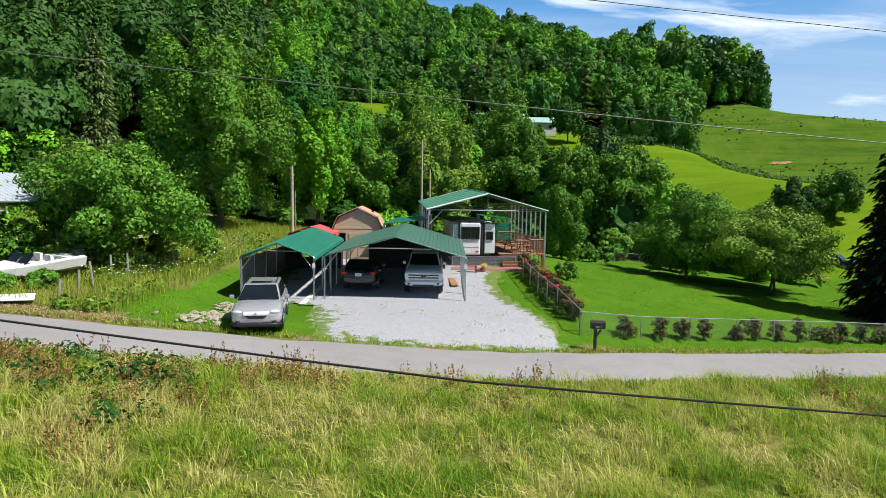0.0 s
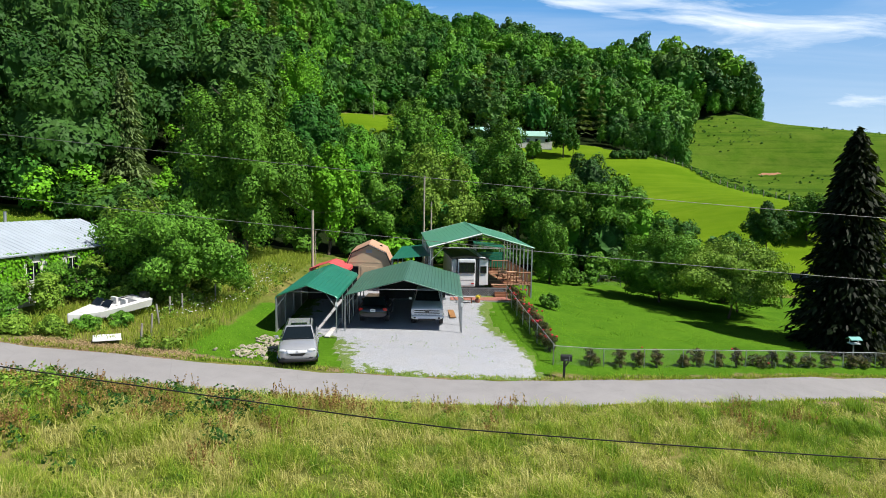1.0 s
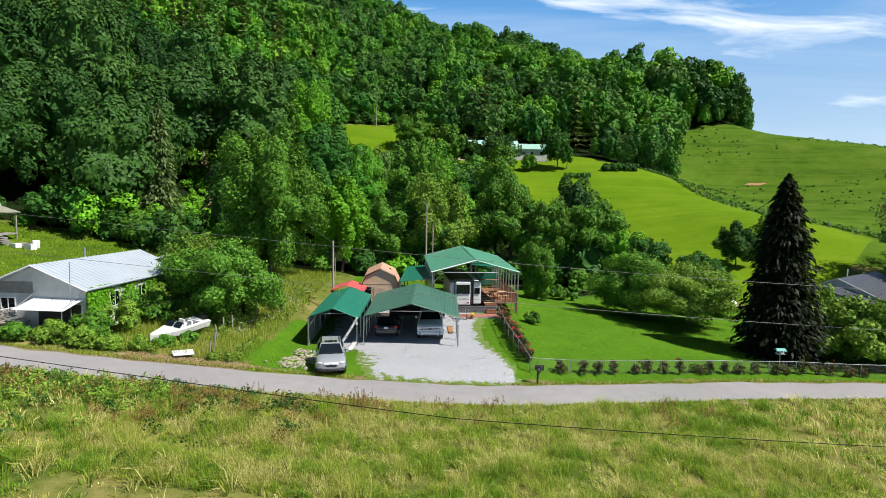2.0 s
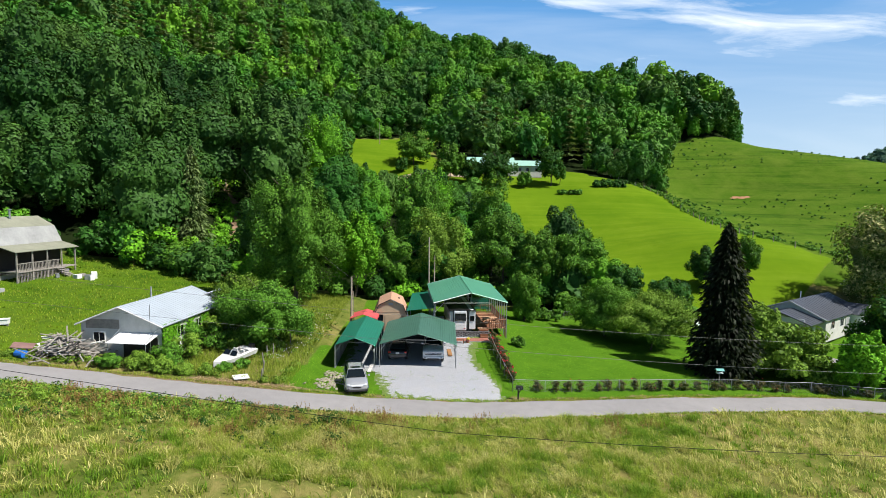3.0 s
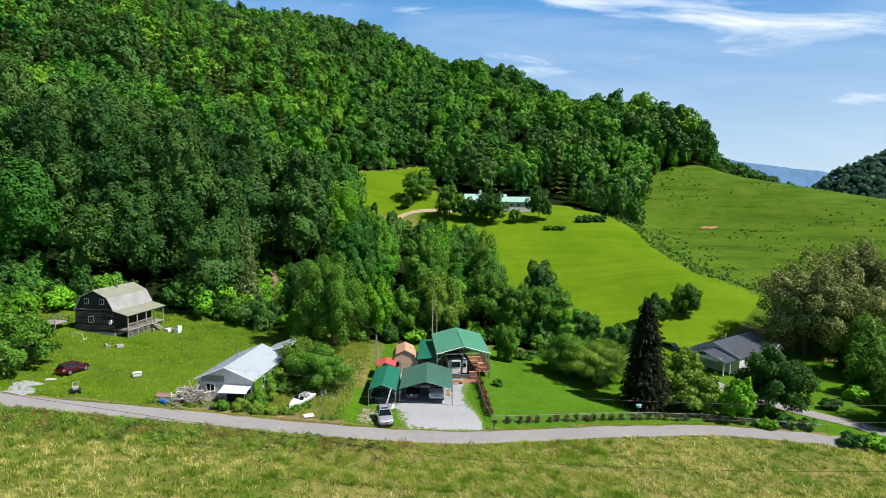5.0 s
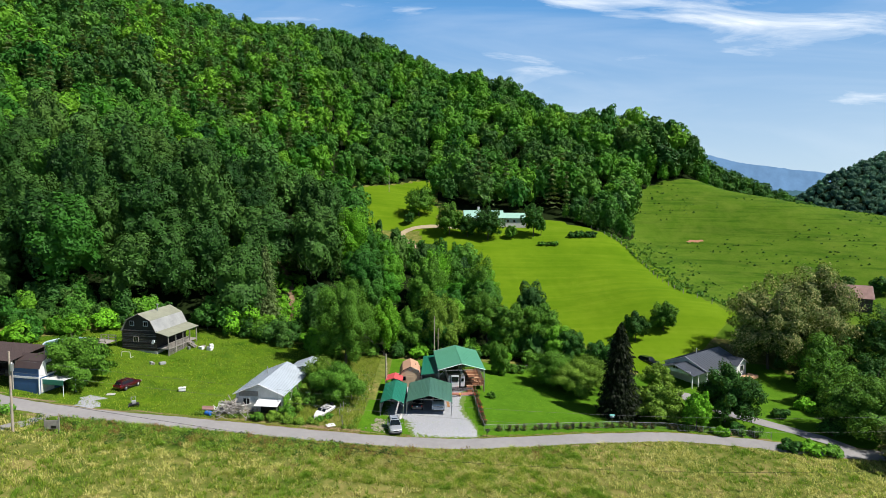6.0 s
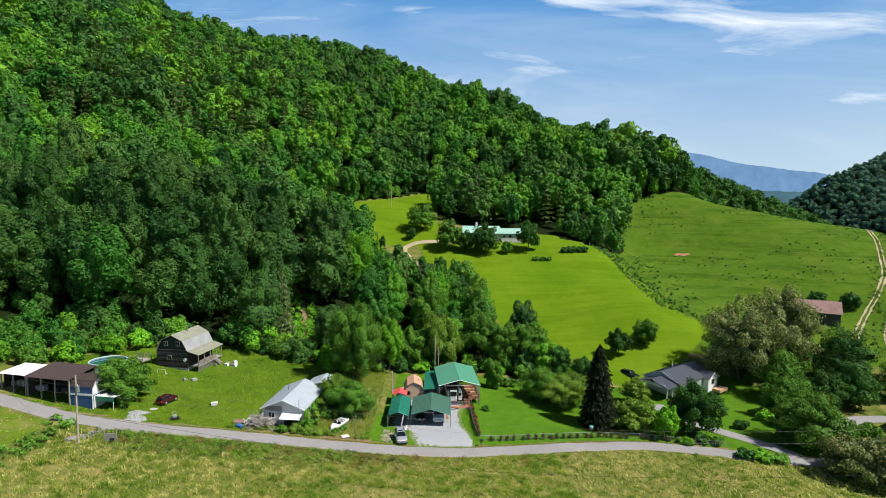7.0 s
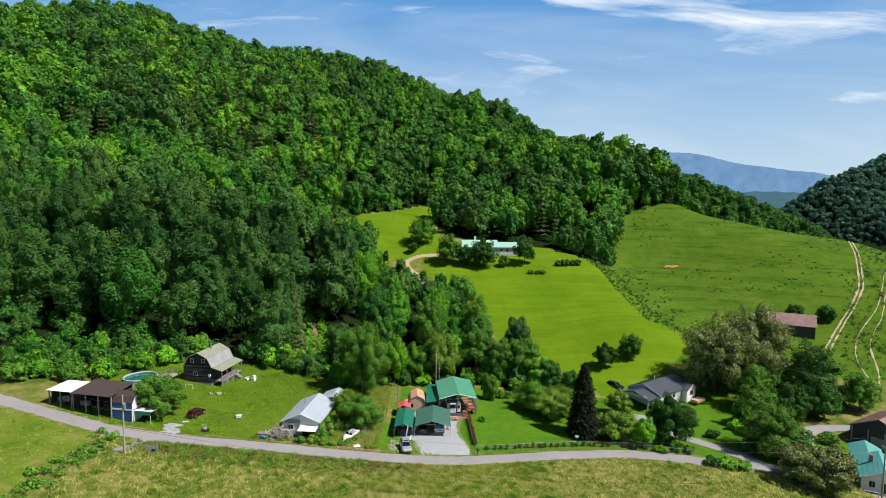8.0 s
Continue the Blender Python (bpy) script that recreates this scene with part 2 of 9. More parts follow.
# ---- the lie of the land: sections across the valley, (ahead, height) for each distance to the side ----
SECTIONS = {
    -260: [(-150, 26), (10, 26), (40, 30), (90, 60), (190, 105), (300, 145), (460, 192), (600, 195), (900, 150)],
    -160: [(-150, 15), (10, 15), (30, 16), (60, 19), (90, 32), (130, 52), (190, 70), (300, 118), (460, 166), (600, 170), (900, 120)],
    -95: [(-150, 10), (0, 9.6), (30, 9.8), (50, 11), (70, 18), (120, 42), (190, 52), (300, 103), (460, 159), (600, 158), (900, 110)],
    -60: [(-150, 6.5), (0, 6.1), (25, 5.8), (45, 7.0), (60, 9), (80, 16), (120, 32), (150, 33), (190, 35), (230, 48), (300, 85), (460, 152), (600, 158)],
    -25: [(-150, 2.6), (10, 2.3), (25, 2.2), (45, 3.0), (60, 4), (100, 13), (155, 21), (193, 34.5), (230, 41), (300, 74), (460, 139), (600, 148)],
    0: [(-150, 0.2), (12, 0.2), (20, 0.0), (28, 0.45), (31, 0.6), (39, 1.2), (51, 1.6), (58, 1.3), (70, 1.6), (100, 6), (130, 12.4), (155, 20), (172, 26.5), (205, 33), (240, 42), (300, 71), (463, 130), (600, 134)],
    30: [(-150, -1.8), (12, -1.3), (28, -1.8), (45, -1.5), (64, -1), (75, 1.6), (116, 8.2), (129, 11.6), (160, 20.5), (178, 26.5), (210, 33), (300, 75), (380, 106), (463, 125), (600, 127)],
    60: [(-150, -3), (20, -2.3), (33, -2.3), (68, -1.8), (77, 2.5), (86, 6.6), (115, 10.6), (136, 13.6), (160, 20.3), (173, 22.5), (210, 33), (250, 51), (303, 74), (400, 101), (600, 90)],
    90: [(-150, -4), (45, -3.7), (66, -2.5), (85, 3), (115, 7), (160, 13.5), (184, 18), (197, 25.5), (210, 31.5), (227, 38), (280, 63), (310, 73), (420, 62), (600, 40)],
    130: [(-150, -5), (45, -4.5), (75, -2), (111, 5), (160, 17), (185, 23), (205, 33.5), (230, 40.5), (250, 46), (275, 55), (295, 57), (340, 42), (420, 22), (600, 20)],
    152: [(-150, -5.5), (45, -5), (75, -1.5), (110, 7), (164, 21), (189, 29), (210, 35.5), (230, 38), (250, 37), (280, 29), (340, 12), (420, -6), (600, -15)],
    182: [(-150, -6), (45, -5.5), (100, 5), (150, 17), (185, 27.5), (209, 31.5), (230, 30.5), (260, 21), (350, -2), (600, -20)],
    205: [(-150, -6.5), (50, -6), (110, 4), (150, 13), (185, 23.5), (207, 28), (230, 26.5), (260, 17), (350, -6), (600, -20)],
    250: [(-150, -8), (60, -6), (150, 5), (207, 14), (240, 13), (326, 0), (600, -20)],
    400: [(-150, -10), (60, -8), (200, -2), (300, -8), (600, -20)],
}
XS = np.array(sorted(SECTIONS), float)

def height(x, y):
    x, y = np.broadcast_arrays(np.asarray(x, float), np.asarray(y, float))
    cols = np.stack([smooth_profile(np.array(SECTIONS[int(s)], float), y) for s in XS])
    i = np.clip(np.searchsorted(XS, x) - 1, 0, len(XS) - 2)
    u = np.clip((x - XS[i]) / (XS[i + 1] - XS[i]), 0, 1)
    # Catmull-Rom style slopes between the sections
    k = np.arange(len(XS))
    m = np.empty_like(cols)
    m[1:-1] = (cols[2:] - cols[:-2]) / (XS[2:] - XS[:-2]).reshape((-1,) + (1,) * y.ndim)
    m[0], m[-1] = (cols[1] - cols[0]) / (XS[1] - XS[0]), (cols[-1] - cols[-2]) / (XS[-1] - XS[-2])
    pick = lambda a, j: np.take_along_axis(a, j[None], 0)[0]
    w = XS[i + 1] - XS[i]
    a, b, ma, mb = pick(cols, i), pick(cols, i + 1), pick(m, i) * w, pick(m, i + 1) * w
    return (2*u**3 - 3*u**2 + 1) * a + (u**3 - 2*u**2 + u) * ma + (3*u**2 - 2*u**3) * b + (u**3 - u**2) * mb

def smooth_profile(p, y):
    ys, zs = p[:, 0], p[:, 1]
    m = np.gradient(zs, ys) * 0.8
    y = np.clip(y, ys[0], ys[-1])
    i = np.clip(np.searchsorted(ys, y) - 1, 0, len(ys) - 2)
    w = ys[i + 1] - ys[i]
    u = (y - ys[i]) / w
    return (2*u**3 - 3*u**2 + 1) * zs[i] + (u**3 - 2*u**2 + u) * m[i] * w + (3*u**2 - 2*u**3) * zs[i + 1] + (u**3 - u**2) * m[i + 1] * w


def ease(a, b, v):
    u = np.clip((np.asarray(v, float) - a) / (b - a), 0, 1)
    return u * u * (3 - 2 * u)


def inside(poly, x, y):
    """1 inside a polygon of the plan, 0 outside."""
    x, y = np.broadcast_arrays(np.asarray(x, float), np.asarray(y, float))
    hit = np.zeros(x.shape, bool)
    for (x0, y0), (x1, y1) in zip(poly, poly[1:] + poly[:1]):
        cross = (y0 > y) != (y1 > y)
        hit ^= cross & (x < (x1 - x0) * (y - y0) / (y1 - y0 + 1e-12) + x0)
    return hit.astype(float)


ROAD = [(-150, 46), (-120, 37), (-100, 30.5), (-86.7, 26.3), (-73, 22.2), (-60.4, 18.9), (-50, 18.2), (-40, 18.6), (-29.6, 19.0), (-19.3, 19.1), (-9, 19.6), (1.5, 20.5),
        (12.3, 23.1), (23.8, 26.4), (35.5, 28.4), (46, 26.8), (56, 24.2), (68, 24), (85, 28), (110, 33), (150, 33), (220, 25)]
RX, RY = np.array(ROAD, float).T
RPROF = np.array(ROAD, float)


def road_y(x):
    return smooth_profile(RPROF, np.asarray(x, float))


def land(x, y):
    """Height of the ground: the valley, the levelled drive, the road bed, far hills."""
    x, y = np.broadcast_arrays(np.asarray(x, float), np.asarray(y, float))
    xc, yc = np.clip(x, -260, 400), np.clip(y, -150, 600)
    z = height(xc, yc)
    pad = ease(-13, -10.6, x) * (1 - ease(5.5, 9.5, x)) * ease(22, 27, y) * (1 - ease(50, 56, y))
    z = z * (1 - pad) + np.interp(y, [20, 28, 31, 39, 51, 58], [0.1, 0.42, 0.55, 1.2, 1.6, 1.3]) * pad
    d = np.abs(y - road_y(x))
    w = (1 - ease(2.2, 5.0, d)) * (np.abs(x) < 215)
    z = z * (1 - w) + height(xc, np.clip(road_y(x), -150, 600)) * w
    # wooded spur behind the pasture, and the hill across the side valley
    spur = np.interp(x, [-40, 60, 180, 254, 294, 341, 389, 440], [-30, 60, 68, 60, 41, 26, 4, -40]) - 26 * ((y - 535) / 80) ** 2
    hill = np.interp(x, [540, 622, 663, 747, 818, 900, 1000, 1300, 1700], [-20, 42, 74, 110, 142, 180, 220, 280, 220]) - np.where(y < 950, 0.44, 0.3) * np.abs(y - 950)
    z = np.maximum(z, np.maximum(spur, np.where(x > 430, hill, -60)))
    return z


def spot(x, y):
    return float(land(x, y))


UPPER_MEADOW = [(-66, 184), (-64, 192), (-43, 213), (-27, 229), (-11, 246), (-3, 240), (-6, 205), (-2, 184), (-5, 166), (-18, 160), (-30, 163), (-48, 158)]
MEADOW = [(-8, 148), (4, 136), (12, 118), (15, 104), (18, 92), (28, 82), (34, 72), (42, 62), (52, 68), (66, 78), (75, 88), (71, 100), (71, 120), (70, 140), (66, 165), (60, 182), (0, 180), (-10, 166)]
LAWN = [(-14.6, 21), (-12.4, 30), (-10, 56), (7, 60), (18, 62), (42, 62), (66, 72), (85, 60), (80, 44), (95, 36), (95, 20), (60, 26), (46, 29), (35, 30.7), (24, 28.7), (12, 25.4), (6, 24), (-9, 21.6)]
LEFT_LAWN = [(-75, 24), (-62, 20.6), (-50, 20), (-34, 20.6), (-30, 30), (-24, 40), (-20, 56), (-36, 60), (-60, 58), (-75, 46)]
WOODS = [[(-320, 20), (-130, 44), (-95, 46), (-80, 56), (-62, 59), (-36, 61), (-20, 59), (-8, 60), (8, 62), (24, 64), (26, 74), (15, 94), (9, 116), (2, 134), (-12, 149), (-24, 155), (-46, 155), (-68, 184), (-66, 194), (-43, 215), (-27, 231),
          (-11, 248), (-2, 242), (-4, 206), (2, 190), (14, 186), (40, 184), (57, 177), (69, 170), (76, 176), (80, 190), (85, 206), (93, 230), (112, 243), (135, 254), (150, 285), (150, 420), (60, 560), (-320, 560)],
         [(66, 52), (80, 46), (110, 50), (112, 84), (95, 98), (74, 86), (66, 70)]]
TRACK = [(120, 95.5), (123.8, 100.3), (137.2, 115.1), (147.8, 125.8), (161.5, 141.4), (176.6, 164.4), (197.9, 201.0), (203, 210)]

SWATH = [(-33.2, 59), (-33.7, 65), (-36.8, 80), (-41.5, 90), (-45, 97)]


def near_line(pts, x, y):
    """Distance to a line of the plan."""
    best = np.full(np.shape(x), 1e9)
    for (x0, y0), (x1, y1) in zip(pts, pts[1:]):
        u = np.clip(((x - x0) * (x1 - x0) + (y - y0) * (y1 - y0)) / ((x1 - x0) ** 2 + (y1 - y0) ** 2), 0, 1)
        best = np.minimum(best, np.hypot(x - x0 - u * (x1 - x0), y - y0 - u * (y1 - y0)))
    return best


def axis(*runs):
    out = [runs[0][0]]
    for a, b, step in runs:
        k = max(1, round((b - a) / step))
        out += list(np.linspace(a, b, k + 1)[1:])
    return np.array(out)


gx = axis((-4500, -1000, 500), (-1000, -320, 80), (-320, -110, 6), (-110, -40, 2), (-40, 50, 1.0), (50, 110, 2), (110, 300, 5), (300, 1000, 25), (1000, 4500, 150))
gy = axis((-900, -60, 60), (-60, 4, 4), (4, 62, 1.0), (62, 120, 2), (120, 260, 4), (260, 700, 9), (700, 1400, 40), (1400, 4600, 120))
GX, GY = np.meshgrid(gx, gy)
GZ = land(GX, GY)
rough = np.random.default_rng(3).normal(0, 1, GX.shape) * 0.05 * (np.hypot(GX, GY - 30) < 120) * (np.abs(GY - road_y(GX)) > 2.6)
rough *= np.where((GX > -10) & (GX < 8) & (GY > 20) & (GY < 56), 0.15, 1)
GZ = GZ + rough
nx, ny = len(gx), len(gy)
ii = (np.arange(ny - 1)[:, None] * nx + np.arange(nx - 1)[None]).ravel()
ground_mesh = raw_mesh("ground", np.stack([GX, GY, GZ], -1).reshape(-1, 3), np.stack([ii, ii + 1, ii + nx + 1, ii + nx], -1), M_GROUND)
ground_mesh.shade_smooth()
zones = {
    "lawn": np.maximum(inside(LAWN, GX, GY), 0.30 * inside(LEFT_LAWN, GX, GY)),
    "meadow": np.maximum.reduce([inside(MEADOW, GX, GY), inside(UPPER_MEADOW, GX, GY), 0.46 * inside(LEFT_LAWN, GX, GY), 0.5 * inside([(-150, 44), (-62, 17), (-58.5, -70), (-150, -70)], GX, GY)]),
    "pasture": np.maximum(0.9 * inside(LEFT_LAWN, GX, GY), ((GX > 56) & (GY > 76) & (GX < 330) | (GY > 600)) * (1 - inside(MEADOW, GX, GY))),
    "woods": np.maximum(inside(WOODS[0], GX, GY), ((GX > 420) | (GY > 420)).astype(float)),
    "dirt": np.maximum(0 * GX, np.maximum(0.62 * (np.abs(np.abs(GY - road_y(GX)) - 2.1) < 0.5) * (np.abs(GX) < 120), 0.8 * (near_line([(-20, 22.0), (-12.5, 22.2)], GX, GY) < 0.7))),
}
zones["meadow"] = zones["meadow"] * (1 - zones["woods"])
for key, w in zones.items():
    ground_mesh.attributes.new(key, "FLOAT", "POINT").data.foreach_set("value", w.astype(np.float32).ravel())
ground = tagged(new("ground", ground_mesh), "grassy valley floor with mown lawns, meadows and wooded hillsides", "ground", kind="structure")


def ribbon(name, line, width, lift, mat, step=1.5, wobble=0.12, seed=1, across=4, crown=0.0):
    """A strip along a line of the plan, draped over the ground."""
    rng = np.random.default_rng(seed)
    p = np.array(line, float)
    s = np.r_[0, np.cumsum(np.hypot(*np.diff(p, axis=0).T))]
    at = np.arange(0, s[-1], step)
    px, py = smooth_profile(np.stack([s, p[:, 0]], 1), at), smooth_profile(np.stack([s, p[:, 1]], 1), at)
    tx, ty = np.gradient(px), np.gradient(py)
    k = np.hypot(tx, ty)
    nx_, ny_ = -ty / k, tx / k
    rows = []
    wob = rng.normal(0, wobble, (2, len(at)))
    for j in range(across + 1):
        u = j / across * 2 - 1
        w = u * width / 2 + (wob[0] if j == 0 else wob[1] if j == across else 0)
        x, y = px + nx_ * w, py + ny_ * w
        z = land(x, y) + lift + crown * (1 - u * u) - (0.06 if abs(u) == 1 else 0)
        rows.append(np.stack([x, y, z], -1))
    v = np.stack(rows, 1).reshape(-1, 3)
    a = (np.arange(len(at) - 1)[:, None] * (across + 1) + np.arange(across)[None]).ravel()
    me = raw_mesh(name, v, np.stack([a, a + 1, a + across + 2, a + across + 1][::-1], -1), mat)
    me.shade_smooth()
    return new(name, me)


def asphalt_material():
    n = Nodes("worn_asphalt")
    v = n.coords()
    fine, mid, big = n.noise(v, 40, 4, 0.7), n.noise(v, 1.2, 5, 0.65), n.noise(v, 0.15, 3)
    c = n.mix(0.45, n.ramp(mid, (0.3, (0.235, 0.225, 0.23)), (0.7, (0.31, 0.30, 0.305))), n.ramp(fine, (0.25, (0.19, 0.185, 0.19)), (0.75, (0.36, 0.35, 0.355))))
    c = n.mix(0.3, c, n.ramp(big, (0.35, (0.22, 0.215, 0.22)), (0.65, (0.33, 0.32, 0.325))))
    crack = n.add("ShaderNodeTexVoronoi", Scale=0.45)
    crack.feature = "DISTANCE_TO_EDGE"
    n.link(n.mix(0.12, v, n.add("ShaderNodeTexNoise", Scale=2.0).outputs["Color"]), crack.inputs["Vector"])
    c = n.mix(n.ramp(crack.outputs["Distance"], (0.0, (0.16, 0.16, 0.16)), (0.01, (0, 0, 0))), c, (0.10, 0.098, 0.095))
    n.bump(fine, 0.4, 0.01)
    return n.done(n.mix(1.0, c, (0.8, 0.8, 0.8), "MULTIPLY"), 0.85, 0, 0.3)


def gravel_material():
    n = Nodes("grey_gravel")
    v = n.coords()
    vor = n.add("ShaderNodeTexVoronoi", Scale=34.0)
    n.link(v, vor.inputs["Vector"])
    mid = n.noise(v, 0.9, 5, 0.7)
    c = n.ramp(vor.outputs["Color"], (0.1, (0.21, 0.22, 0.245)), (0.9, (0.49, 0.51, 0.56)))
    c = n.mix(n.ramp(mid, (0.4, (0, 0, 0)), (0.62, (0.6, 0.6, 0.6))), c, n.ramp(vor.outputs["Color"], (0.1, (0.26, 0.26, 0.265)), (0.9, (0.46, 0.465, 0.48))))
    patches = n.math("ADD", n.attr("grass"), n.math("MULTIPLY", n.math("SUBTRACT", n.noise(v, 1.6, 5, 0.7), 0.5), 1.5))
    c = n.mix(n.ramp(patches, (0.5, (0, 0, 0)), (0.62, (1, 1, 1))), c, n.ramp(n.noise(v, 9, 4), (0.3, (0.06, 0.13, 0.015)), (0.7, (0.19, 0.25, 0.06))))
    n.bump(vor.outputs["Distance"], 0.6, 0.02)
    return n.done(n.mix(1.0, c, (0.8, 0.8, 0.8), "MULTIPLY"), 0.9, 0, 0.2)


M_ASPHALT, M_GRAVEL = asphalt_material(), gravel_material()
M_RUT = plain("pale_dirt", (0.38, 0.31, 0.20), 0.95, vary=0.2, scale=0.5)
tagged(ribbon("road", ROAD, 3.75, 0.05, M_ASPHALT, crown=0.04), "narrow pale grey worn asphalt lane along the valley", "road", kind="structure")
tagged(ribbon("driveway", [(61.5, 25.2), (58.5, 29.8), (55, 33.5), (50.5, 39), (47, 46), (46.5, 52)], 3.2, 0.14, M_ASPHALT, seed=2), "grey asphalt driveway to the dark-roofed house", "driveway", kind="structure")
tagged(ribbon("field_track", [(-53.2, 17.6), (-54.0, 15.0), (-54.6, 12.4), (-56.2, 9.6)], 2.0, 0.06, M_ASPHALT, seed=4, wobble=0.2), "pale track turning off the lane into the field", "track", kind="structure")
tagged(ribbon("hill_driveway", [(-7, 138), (-9.5, 145), (-14.5, 153), (-16, 160), (-12, 164), (-4, 165), (8, 165)], 2.5, 0.25, M_RUT, seed=5, wobble=0.08), "pale curved gravel driveway climbing to the hilltop house", "driveway", kind="structure")
tagged(ribbon("side_road", [(76, 31), (79, 40), (84, 45.5), (92, 47), (106, 45)], 3.6, 0.16, M_ASPHALT, seed=6), "grey side road curving behind the roadside trees", "road", kind="structure")
for off in (-0.85, 0.85):
    tagged(ribbon("pasture_track", [(x + off, y) for x, y in TRACK], 0.5, 0.2, M_RUT, step=3, seed=7, across=2), "worn pale wheel rut climbing the pasture", "track", kind="structure")

# cattle paths winding down the terraced slope
for path in ([(185.2, 160.7), (154.1, 122.6), (135.5, 104.7), (126.0, 91.5), (118.9, 74.8), (116.3, 66.3)], [(171.4, 141.4), (151.3, 116.0), (136.7, 100.6), (126.5, 82.7), (118.9, 71.5)]):
    tagged(ribbon("cattle_path", path, 0.3, 0.2, M_RUT, step=3, seed=11, across=2), "pale trodden cattle path down the terraced slope", "path", kind="structure")
M_EARTH = plain("red_earth", (0.36, 0.17, 0.09), 0.95, vary=0.35, scale=1.5, bump=0.5)
tagged(ribbon("bare_earth", [(100.5, 182.6), (102.5, 183.1), (105, 182.6), (107.5, 183.0)], 1.9, 0.12, M_EARTH, step=0.6, seed=12, wobble=0.35), "patch of bare reddish earth on the pasture", "bare earth", kind="structure")
M_SCAR = plain("brown_scar_earth", (0.24, 0.15, 0.095), 0.95, vary=0.4, scale=0.8, bump=0.6)
tagged(ribbon("cleared_scar", SWATH, 1.7, 0.15, M_SCAR, step=0.8, seed=13, wobble=0.45), "narrow brown earth scar on the cleared line", "bare earth", kind="structure")
# the gravel yard before the carports
yx, yy = axis((-10.4, 6.2, 0.35)), axis((20.9, 49, 0.35))
YX, YY = np.meshgrid(yx, yy)
left = np.interp(YY, [21, 24, 26, 28, 28.8, 29.6, 50], [-4.2, -5.2, -5.8, -6.0, -7.6, -9.6, -9.6])
right = np.interp(YY, [21, 24, 26, 29, 32, 36, 40, 48], [4.8, 5.2, 4.7, 3.9, 3.2, 3.3, 3.8, 3.8])
front = road_y(YX) + 2.05
edge = np.minimum(np.minimum(YX - left, right - YX), (YY - front) / 1.2)
g_attr = np.clip(0.68 - edge * np.where(YX < -2, 0.22, 0.42), -0.3, 1.2) + 0.12 * ((YX > 1.6) & (YY > 29))
keep = (edge > -0.5)
idx = np.arange(YX.size).reshape(YX.shape)
quads = np.stack([idx[:-1, :-1], idx[:-1, 1:], idx[1:, 1:], idx[1:, :-1]], -1)[keep[:-1, :-1] & keep[1:, 1:] & keep[:-1, 1:] & keep[1:, :-1]]
yard_mesh = raw_mesh("gravel_yard", np.stack([YX, YY, land(YX, YY) + 0.045 - 0.05 * (edge < 0)], -1).reshape(-1, 3), quads, M_GRAVEL)
yard_mesh.attributes.new("grass", "FLOAT", "POINT").data.foreach_set("value", g_attr.astype(np.float32).ravel())
yard_mesh.shade_smooth()
tagged(new("gravel_yard", yard_mesh), "pale crushed gravel parking yard with grass creeping in", "gravel", kind="structure")


# ---- trees ----
M_BARK = plain("bark", (0.11, 0.085, 0.065), 0.9, vary=0.4, scale=4, bump=0.6)
M_LEAF = leaf_material("broad_leaves", (0.0185, 0.0630, 0.0060), (0.0440, 0.1310, 0.0105), (0.0930, 0.2150, 0.0210))
M_LEAF_DEEP = leaf_material("deep_green_leaves", (0.0066, 0.034, 0.0050), (0.0164, 0.068, 0.0088), (0.0344, 0.108, 0.0150))
M_LEAF_FRESH = leaf_material("fresh_leaves", (0.0344, 0.14, 0.0050), (0.0738, 0.23, 0.0075), (0.1312, 0.33, 0.0175))
M_LEAF_YELLOW = leaf_material("olive_leaves", (0.0346, 0.0960, 0.0060), (0.0810, 0.1695, 0.0120), (0.1620, 0.2655, 0.0330))
M_CHESTNUT = leaf_material("flowering_leaves", (0.03, 0.06, 0.012), (0.09, 0.11, 0.025), (0.30, 0.27, 0.12), patch=0.3, tint=(0.05, 0.10, 0.02))
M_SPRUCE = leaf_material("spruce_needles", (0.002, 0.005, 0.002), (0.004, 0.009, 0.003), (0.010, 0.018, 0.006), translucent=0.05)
M_PINE = leaf_material("pine_needles", (0.035, 0.07, 0.02), (0.07, 0.12, 0.035), (0.12, 0.17, 0.06), translucent=0.2)
M_WOODS_BRIGHT = leaf_material("bright_canopy", (0.0188, 0.0797, 0.0046), (0.0430, 0.1462, 0.0077), (0.0859, 0.2258, 0.0154), patch=0.05, translucent=0.07, speckle=0.3)
M_WOODS = leaf_material("woodland_canopy", (0.0111, 0.0530, 0.0057), (0.0284, 0.1061, 0.0113), (0.0610, 0.1751, 0.0190), patch=0.055, translucent=0.06, speckle=0.3)
M_WOODS_DEEP = leaf_material("deep_canopy", (0.0080, 0.0343, 0.0059), (0.0214, 0.0713, 0.0118), (0.0522, 0.1284, 0.0199), patch=0.07, translucent=0.05, speckle=0.3)
# bluer, paler greens: haze over the far hill is put into the leaf colour
M_HAZED_WOODS = leaf_material("haze_tinted_canopy", (0.026, 0.07, 0.05), (0.05, 0.125, 0.085), (0.08, 0.18, 0.11), patch=0.02, translucent=0.1, speckle=0.35)


